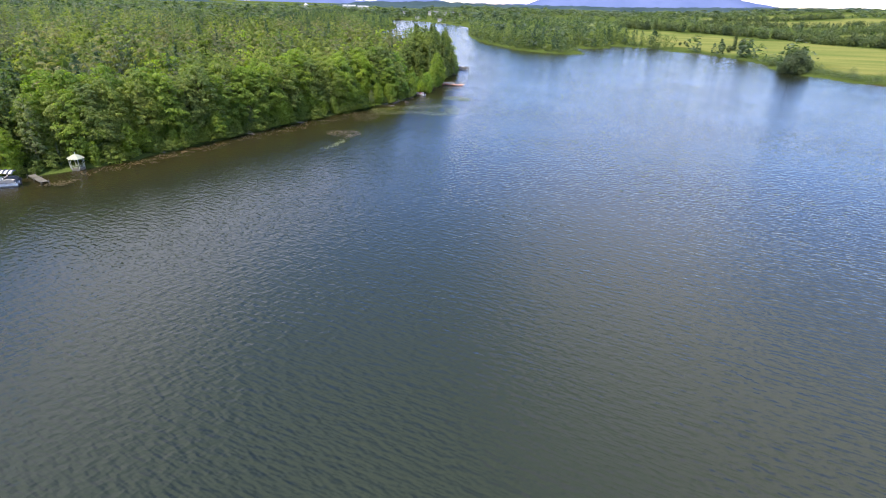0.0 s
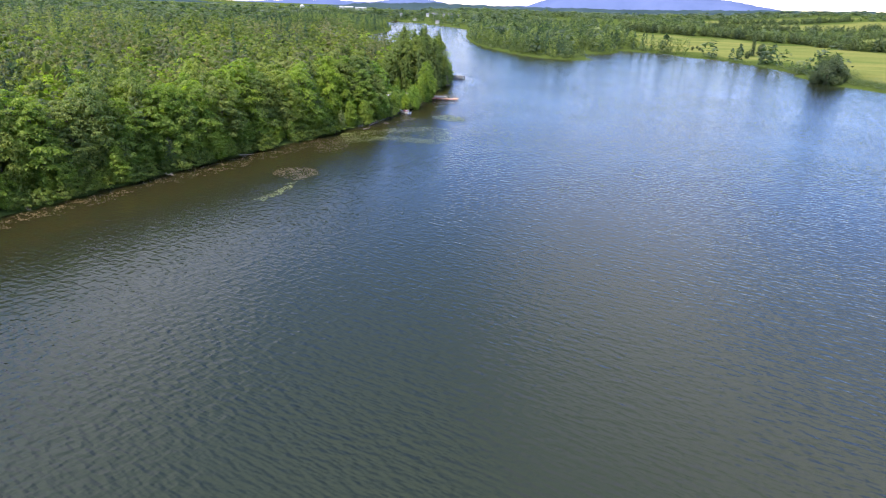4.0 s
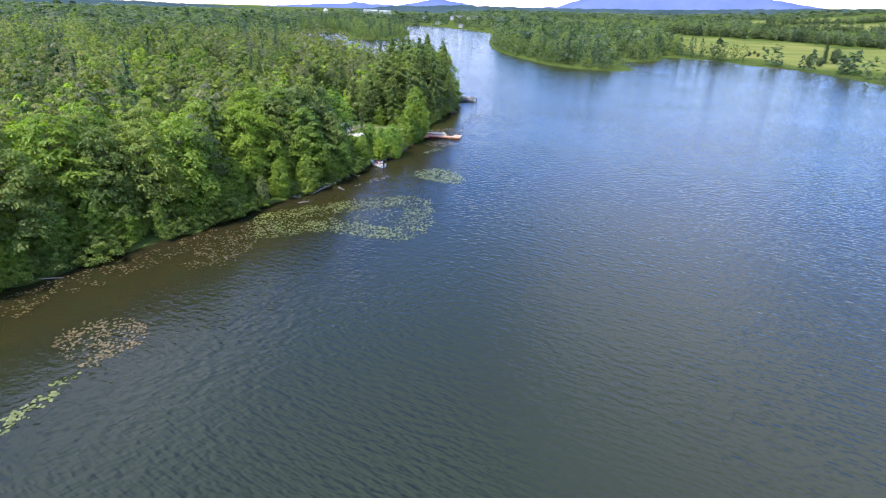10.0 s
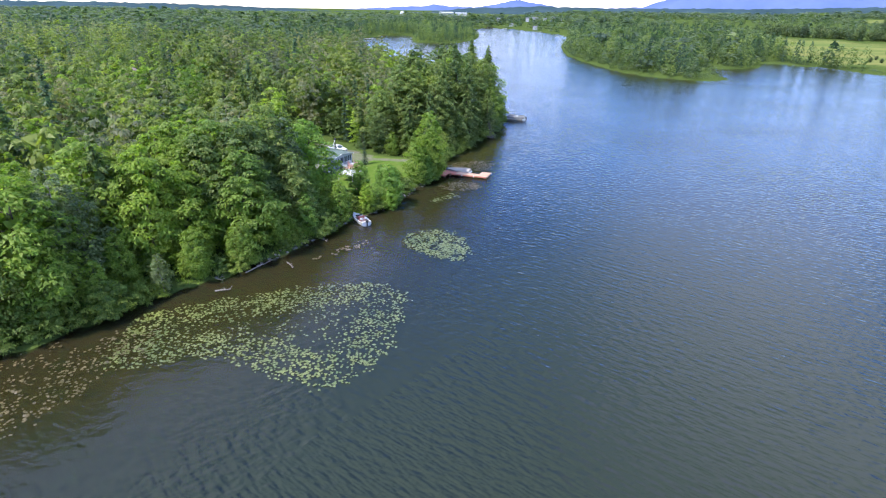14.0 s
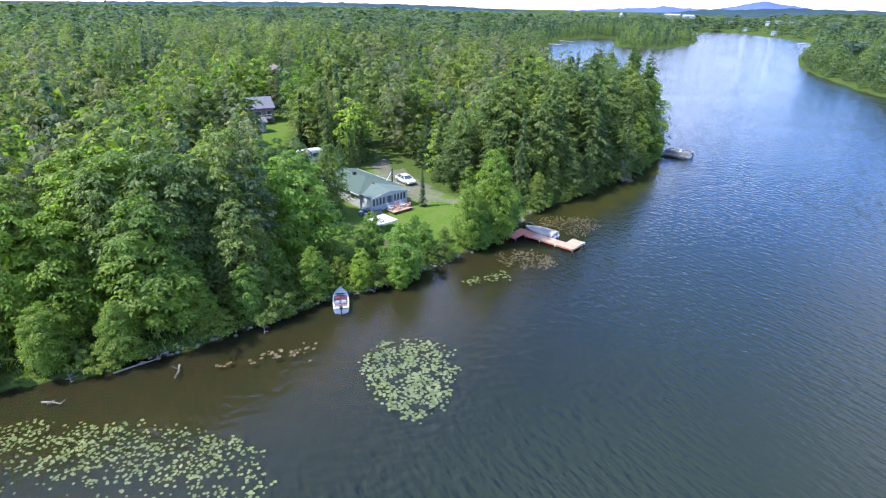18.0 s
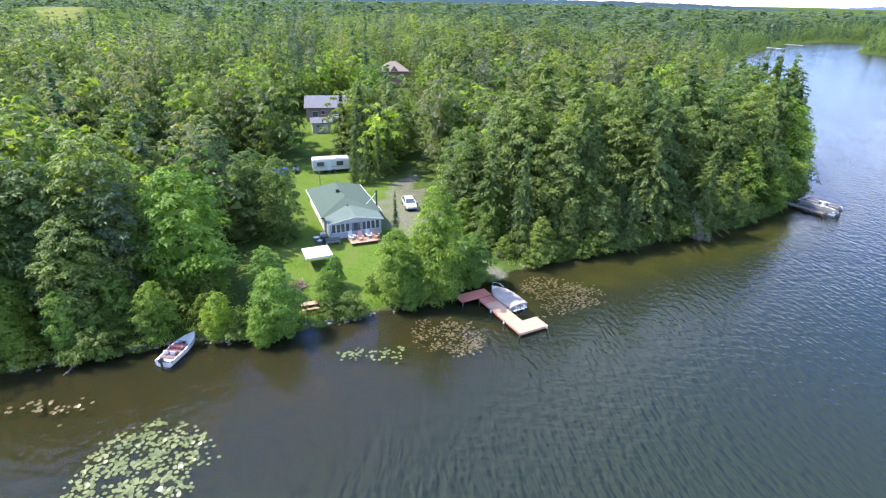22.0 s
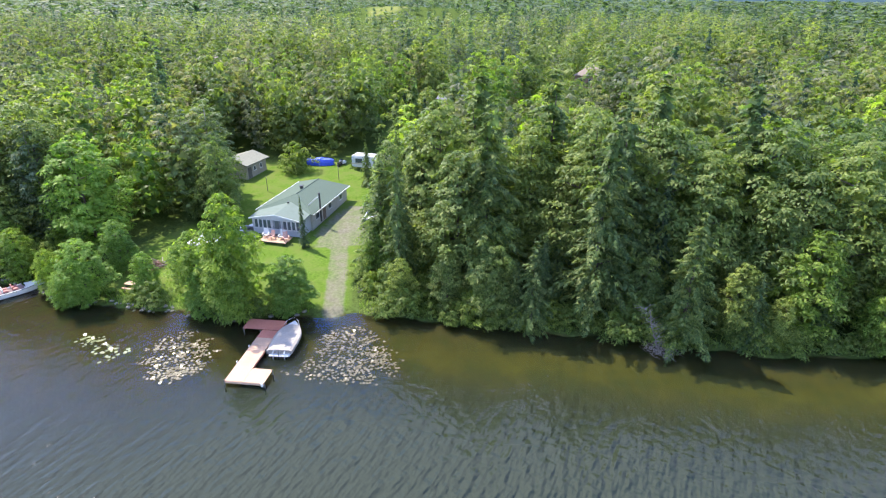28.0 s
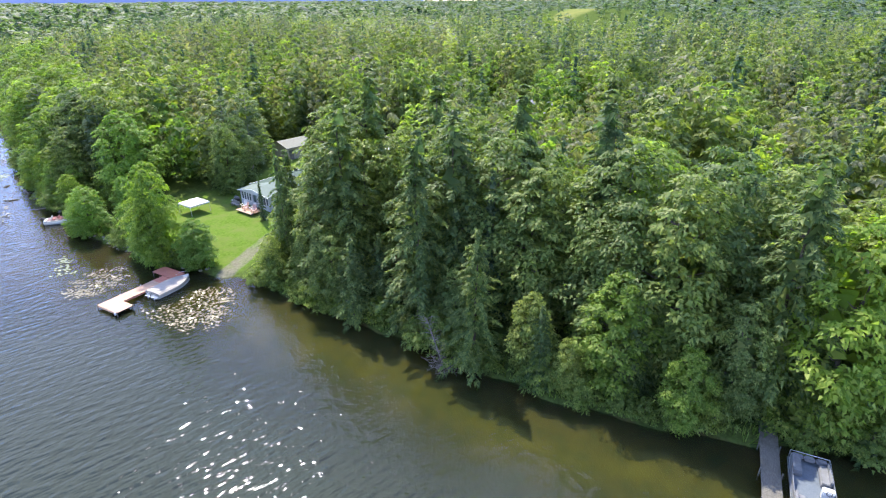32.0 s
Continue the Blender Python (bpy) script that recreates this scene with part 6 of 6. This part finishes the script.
FAR_WHITE = surface("far_white_walls", (0.28, 0.29, 0.31), (0.38, 0.39, 0.42), 0.2, 0.6, relief=0)
for nm, x, y, w, d, h in (("far_warehouse", -168, 2020, 42, 22, 9), ("far_warehouse", -122, 2026, 36, 22, 8), ("far_house", 6, 1300, 6, 6, 6), ("far_house", 44, 1345, 8, 7, 6.5), ("far_house", 62, 1330, 6, 6, 6), ("far_house", 78, 1345, 11, 7, 6.5), ("far_house", 96, 1325, 6, 6, 6), ("far_house", 112, 1340, 8, 7, 6.5), ("far_house", 128, 1310, 5, 5, 6), ("far_house", 30, 1176, 7, 6, 4), ("far_house", 66, 1060, 7, 6, 4.5), ("far_house", 110, 905, 6, 5, 5)):
    plain_house(nm, "white building far across the water", at_ground(x, y, 0), w, d, h, h * 0.3, FAR_WHITE, SHINGLE_DARK if nm == "far_house" else FAR_WHITE, [(w * f, h * 0.5, w * 0.08, h * 0.25) for f in (-0.3, 0, 0.3)])
dome = bmesh.new()
bmesh.ops.create_uvsphere(dome, u_segments=20, v_segments=10, radius=7.5)
bmesh.ops.bisect_plane(dome, geom=dome.verts[:] + dome.edges[:] + dome.faces[:], plane_co=(0, 0, -3), plane_no=(0, 0, -1), clear_outer=True)
dm = thing("white_dome", "white storage dome on the far plain", "dome", at_ground(-306, 2003, 0, 5))
part("shell", dome, FAR_WHITE, dm)
part("drum", tube([(0, 0, -5.5), (0, 0, -2.5)], 7, 20), FAR_WHITE, dm)
for x, y, a in ((-116, 690, -20), (-122, 745, -10), (90, 880, 190), (66, 1000, 200), (20, 1118, 240), (-14, 905, 10), (-122, 62, -45)):
    dk = plank_dock("far_dock", "pale small dock on the far shore", pose(x - 6 * math.cos(radians(a)), y - 6 * math.sin(radians(a)), 0, 0, 0, a), 14, 2.0, WHITE_PAINT)

# deck with red furniture half hidden in the leaves beside the grey dock
rd = thing("red_deck", "reddish wooden deck half hidden behind leaves", "deck", pose(4.5, 324.5, gz(4.5, 324.5), 0, 0, 15))
for k in range(16):
    part("plank", box((4.0, 0.2, 0.04), (0, -1.7 + 0.22 * k, 0.6), 0.005), PLANK_RED, rd)
for sx in (-1, 1):
    for sy in (-1, 1):
        part("post", box((0.12, 0.12, 1.5), (sx * 1.9, sy * 1.6, 0.6)), PLANK_RED, rd)

# ---- fallen trunks and dead branches ----
def dead_branch(name, label, x, y, z, a, length, r, twigs, rise=0.15, seed=1):
    rg = np.random.default_rng(seed)
    b = tube([(0, 0, 0), (length * 0.5, 0.1, rise * length * 0.5), (length, 0, rise * length)], [r, r * 0.75, r * 0.3], 7)
    for k in range(twigs):
        f = rg.uniform(0.15, 1.0)
        s = Vector((length * f, 0.1 * math.sin(f * 3), rise * length * f))
        le = rg.uniform(0.25, 0.55) * length * (1.1 - 0.6 * f)
        e = s + Vector((le * rg.uniform(0.1, 0.8), le * rg.uniform(-0.9, 0.9), le * rg.uniform(-0.2, 0.7)))
        m_ = (s + e) / 2 + Vector((0, 0, 0.08 * le))
        tube([s, m_, e], [r * 0.4, r * 0.28, r * 0.1], 5, b)
        for j in range(3):
            e2 = m_ + Vector((le * rg.uniform(-0.1, 0.4), le * rg.uniform(-0.4, 0.4), le * rg.uniform(-0.1, 0.35)))
            tube([m_, e2], [r * 0.2, r * 0.07], 4, b)
    return tagged(part(name, b, DEAD_WOOD, None, "", pose(x, y, z, 0, 0, a), smooth=False), label, "branch", "dead wood on the shore")


rg = np.random.default_rng(12)
b = tube([(0, 0, -0.2), (-0.3, -0.9, 2.2), (-0.2, -1.6, 4.6)], [0.08, 0.06, 0.02], 7)
for k in range(150):
    up = k % 3 == 0
    s0 = Vector((-0.3, -0.9, 2.2)) * rg.uniform(0.2, 2.0) if up else Vector((rg.normal(0, 0.5), rg.normal(0, 0.7), 0.15))
    v0 = Vector((rg.normal(0.4, 0.7), rg.normal(0, 0.8), abs(rg.normal(0.35, 0.4)))).normalized() * rg.uniform(0.4, 1.3)
    m0 = s0 + v0 * 0.5 + Vector((0, 0, 0.1))
    tube([s0, m0, s0 + v0], [0.022, 0.016, 0.006], 4, b)
    tube([m0, m0 + Vector((rg.normal(0, 0.35), rg.normal(0, 0.35), rg.normal(0.1, 0.3)))], [0.013, 0.005], 4, b)
tagged(part("fallen_tree", b, DEAD_WOOD, None, "", pose(19.6, 286.3, 0.05)), "grey dead bush with bare twigs leaning over the water", "branch", "dead wood on the shore")
dead_branch("driftwood", "bleached forked branch lying on the bank beside the ramp", 4.2, 259.6, 0.75, -28, 2.8, 0.11, 7, 0.05, 44)
for i, (x, y, a, le) in enumerate(((-36.6, 165.4, 5, 3.4), (-9.3, 200.6, 62, 4.0), (-10.8, 195.3, 20, 1.8), (-13.4, 198.8, -20, 2.4), (-5.2, 204.3, -50, 2.2), (-3.6, 213.2, -40, 2.0), (-46, 150.6, -30, 2.6), (-60.5, 130.5, -20, 2.2))):
    dead_branch("driftwood", "bleached driftwood log lying in the shallows", x, y, 0.02, a, le, 0.1, 0 if i == 0 else 5, 0.03, 20 + i)

# ---- stones on the bank ----
rs = np.random.default_rng(9)
STONES = []
for k in range(5):
    b = bmesh.new()
    bmesh.ops.create_icosphere(b, subdivisions=2, radius=0.5)
    for v in b.verts:
        v.co *= 1 + 0.22 * noise.noise(v.co * 2.3 + Vector((k * 5, 0, 0)))
        v.co.z *= 0.62
    me = bpy.data.meshes.new("stone")
    b.to_mesh(me); b.free()
    me.materials.append(STONE)
    STONES.append(me)
wl_pts = line[(line[:, 1] > 196) & (line[:, 1] < 262)]
wseg = np.cumsum(np.r_[0, np.hypot(*np.diff(wl_pts, axis=0).T)])
for k in range(190):
    s = rs.uniform(0, wseg[-1])
    x, y = np.interp(s, wseg, wl_pts[:, 0]), np.interp(s, wseg, wl_pts[:, 1])
    x, y = x + rs.uniform(-0.9, 0.35), y + rs.uniform(-0.4, 0.4)
    if 246.5 < y < 259 and rs.random() < 0.7:
        continue
    st = tagged(part("shore_stone", STONES[k % 5], None, None, "", pose(x, y, max(gz(x, y), -0.12), 0, 0, rs.uniform(0, 360))), "grey rounded stone on the bank", "stone", "stones along the bank")
    sz = rs.uniform(0.18, 0.6)
    st.scale = (sz, sz * rs.uniform(0.7, 1.1), sz * rs.uniform(0.6, 1))

# ---- water lilies ----
def pad_shape(r, seed):
    rg = np.random.default_rng(seed)
    a = np.linspace(0.18, 6.1, 9)
    ring = np.stack([np.cos(a) * r * rg.uniform(0.9, 1.08, 9), np.sin(a) * r * 0.86 * rg.uniform(0.9, 1.08, 9), 0.012 + rg.uniform(-0.004, 0.02, 9)], 1)
    return np.concatenate([[[0, 0, 0.012]], ring])


PADS = [pad_shape(1.0, k) for k in range(8)]
pad_faces = np.array([[0, k, k + 1, k + 2] for k in (1, 3, 5, 7)])


def lily_bed(label, spots, sizes, mat):
    rg = np.random.default_rng(len(spots))
    n = len(spots)
    P = np.array([PADS[k % 8] for k in range(n)])
    a = rg.uniform(0, 6.28, n)[:, None]
    x = (P[:, :, 0] * np.cos(a) - P[:, :, 1] * np.sin(a)) * sizes[:, None] + spots[:, 0:1]
    y = (P[:, :, 0] * np.sin(a) + P[:, :, 1] * np.cos(a)) * sizes[:, None] + spots[:, 1:2]
    tilt = rg.uniform(0, 1, n)[:, None] ** 4 * 0.35 * sizes[:, None]
    z = P[:, :, 2] + tilt * (P[:, :, 0] + 0.9) + 0.004 * (np.arange(n) % 5)[:, None]
    F = (pad_faces[None] + (np.arange(n) * 10)[:, None, None]).reshape(-1, 4)
    return tagged(new("lily_pads", mesh_np("lily_pads", np.stack([x, y, z], 2).reshape(-1, 3), F, [mat])), label, "lily pads", "beds of water lilies", "stuff")


def scatter(poly, n, clump, rg, ring=0.0):
    """Spots inside a plan outline, gathered in tufts, denser at the rim if asked."""
    poly = chaikin(poly, 2)
    lo, hi = poly.min(0), poly.max(0)
    c = rg.uniform(lo, hi, (n * 6, 2))
    ed = edge_distance(poly, c[:, 0], c[:, 1])
    keep = inside(poly, c[:, 0], c[:, 1])
    if ring:
        keep &= (ed < ring) | (rg.random(len(c)) < 0.22)
    c = c[keep][:max(1, n // clump)]
    p = np.repeat(c, clump, 0) + rg.normal(0, 0.42, (len(c) * clump, 2))
    return p[inland(p[:, 0], p[:, 1]) < -0.4]


rl = np.random.default_rng(31)
for words, poly, n, cl, mat, ring, size in (
        ("round bed of yellow-green lily pads", [(8, 214), (11.5, 219), (17.3, 217.8), (19, 209.5), (17, 207.6), (12.4, 210)], 900, 6, PAD, 0, 0.155),
        ("wide loose bed of lily pads off the wooded bank", [(-17, 189), (-8, 194), (4, 199.6), (11, 199.5), (13, 194), (12, 184), (9.5, 178.5), (4, 179.5), (-4, 183), (-14, 178)], 3000, 3, PAD, 4.5, 0.125),
        ("loose lily pads in the shallows", [(-21, 170), (-20, 178), (-16, 186), (-10, 186), (-13, 176), (-16, 168)], 420, 3, PAD_BROWN, 0, 0.13),
        ("patch of brownish lily pads", [(-27, 154), (-20, 157.5), (-16.8, 152), (-19.5, 147), (-24, 149)], 420, 4, PAD_BROWN, 0, 0.14),
        ("narrow string of bright lily pads", [(-25.6, 135.4), (-23.3, 138), (-22.4, 142), (-21.3, 146.2), (-20.8, 145.6), (-21.7, 141.4), (-22.6, 137.4), (-25, 135)], 150, 4, PAD, 0, 0.16),
        ("brown lily pads and weed along the bank", [(-50, 143), (-39, 158), (-31, 169), (-20, 184), (-16, 181), (-28, 164), (-36, 152), (-44, 141)], 700, 4, PAD_BROWN, 0, 0.13),
        ("brownish floating weed along the wooded bank", [(-70, 113), (-58, 129), (-50, 141), (-46, 139), (-55, 126), (-66, 111)], 600, 5, PAD_BROWN, 0, 0.13),
        ("bed of brownish lily pads beside the jetty", [(11, 241.5), (14.5, 245.6), (18, 244.5), (19, 242), (17, 239), (12.5, 239.5)], 430, 5, PAD_BROWN, 0, 0.12),
        ("small scattered lily pads off the lawn", [(11.5, 234), (14.5, 235), (16, 237.5), (13.5, 238.5), (12, 231), (10.5, 232)], 60, 6, PAD, 0, 0.17),
        ("bed of brownish lily pads off the boat ramp", [(11.5, 257.5), (14.8, 261), (20, 262.3), (21, 259), (20.4, 255.6), (19, 252), (17.5, 254.5), (14, 255)], 620, 5, PAD_BROWN, 0, 0.12),
        ("lily pads along the wooded bank", [(-3, 204), (1, 212), (4, 216), (5, 214), (2, 208), (-1, 203)], 40, 5, PAD_BROWN, 0, 0.18),
        ("clump of brown weed by the old dock", [(-72, 107), (-68, 110), (-66, 109), (-69, 105)], 120, 5, PAD_BROWN, 0, 0.16)):
    sp_ = scatter(poly, n, cl, rl, ring)
    if len(sp_):
        lily_bed(words, sp_, size * rl.uniform(0.7, 1.35, len(sp_)), mat)

# ---- rough grass and weeds on the banks ----
WEED = leaf_material("rough_grass", (0.07, 0.13, 0.02), (0.12, 0.19, 0.035), (0.2, 0.25, 0.07), gloss=0.2)
gxr, gyr = rl.uniform(-30, 30, 60000), rl.uniform(196, 330, 60000)
gd = inland(gxr, gyr)
ok = (gd > 0.1) & (gd < 2.6) & ~((np.abs(gyr - 256) < 2.4) & (gxr > 5))
gxr, gyr = gxr[ok][:12000], gyr[ok][:12000]
gzr = ground_z(gxr, gyr)
th = rl.uniform(0, 6.28, len(gxr))
hg = rl.uniform(0.25, 0.8, len(gxr))
wv = np.stack([np.cos(th), np.sin(th), 0 * th], 1) * 0.045
c = np.stack([gxr, gyr, gzr - 0.03], 1)
lean = np.stack([rl.normal(0, 0.2, len(th)), rl.normal(0, 0.2, len(th)), hg], 1)
V = np.stack([c - wv, c + wv, c + wv * 0.5 + lean, c - wv * 0.5 + lean * 0.95], 1).reshape(-1, 3)
tagged(new("bank_grass", mesh_np("bank_grass", V, quads(len(c)), [WEED])), "rough grass and weeds along the water's edge", "grass", kind="stuff")

# ---- right bank: scrub, hedges and single trees ----
rr_ = np.random.default_rng(77)
for kind, x, y, h, w in (("field0", 224, 331, 14, 1.2), ("field1", 229, 337, 14.5, 1.2), ("field1", 220, 334, 7, 1.2), ("field0", 232, 331, 8, 1.2), ("field1", 237, 341, 7.5, 1.2), ("field0", 226, 326, 5, 1.3), ("point0", 279, 490, 16, 1.1), ("point0", 283, 495, 13, 1.2), ("field0", 286, 489, 10, 0.9), ("field1", 262, 478, 8, 0.9), ("field0", 266, 474, 6, 1.0), ("field1", 270, 560, 3, 1), ("field0", 300, 600, 3, 1), ("field1", 250, 590, 3, 1.2), ("field0", 258, 545, 3.5, 1), ("field1", 262, 540, 3, 1)):
    plant(kind, x, y, h, wide=w, group="trees on the far field shore")
edge = LAKE[(LAKE[:, 0] > 180) & (LAKE[:, 1] > 150) & (LAKE[:, 1] < 560)]
eseg = np.cumsum(np.r_[0, np.hypot(*np.diff(edge, axis=0).T)])
rows = []
for s in np.arange(0, eseg[-1], 0.8):
    x, y = np.interp(s, eseg, edge[:, 0]), np.interp(s, eseg, edge[:, 1])
    tall = 1.5 if y < 400 else 0.6
    back = rr_.uniform(0.8, 20 if y < 400 else 9)
    rows.append((x + back, y + rr_.uniform(-2, 4), 0, tall * rr_.uniform(0.08, 0.24) * (1.3 if back > 12 and rr_.random() < 0.3 else 0.8), tall * rr_.uniform(0.3, 0.6)))
for p0, p1 in zip(LAKE, np.roll(LAKE, -1, 0)):
    if 60 < p0[0] < 216 and 430 < p0[1] < 830:
        n = int(np.hypot(*(p1 - p0)) / 1.3)
        for k in range(n):
            q = p0 + (p1 - p0) * rr_.random() + rr_.uniform(-9, 9, 2)
            rows.append((q[0], q[1], 0, rr_.uniform(0.1, 0.3), rr_.uniform(0.35, 0.65)))
scrub = np.array(rows)
rows = []
for (x0, y0), (x1, y1), n, hs in (((298, 815), (345, 724), 90, 0.8), ((345, 724), (375, 662), 70, 0.75), ((375, 662), (406, 612), 60, 0.7), ((406, 612), (404, 573), 36, 0.6), ((404, 573), (424, 488), 80, 0.75), ((424, 488), (436, 300), 120, 0.7), ((450, 650), (600, 706), 90, 0.6), ((480, 595), (640, 600), 90, 0.6), ((480, 930), (525, 805), 90, 0.7), ((530, 805), (700, 805), 90, 0.6), ((690, 806), (1100, 996), 150, 0.6), ((610, 1150), (830, 1215), 120, 0.8), ((830, 1215), (1000, 1310), 100, 0.8)):
    for k in range(n):
        f = rr_.random()
        rows.append((x0 + (x1 - x0) * f + abs(rr_.normal(0, 7)), y0 + (y1 - y0) * f + rr_.normal(0, 6), 0, hs * rr_.uniform(0.5, 1.25), hs * rr_.uniform(0.8, 1.3)))
hedge = np.array(rows)
for nm, words, S, size, mat in (("waterside_scrub", "low scrub and reeds along the field shore", scrub, 0.75, LEAF_HEDGE), ("hedgerows", "dark hedgerows between the hay fields", hedge, 1.5, LEAF_HEDGE)):
    S[:, 2] = ground_z(S[:, 0], S[:, 1])
    S = S[inland(S[:, 0], S[:, 1]) > 0.3]
    wood_mesh(nm, words, S, [bush(rr_, 110, size, 15, 4.2) for _ in range(6)], mat)
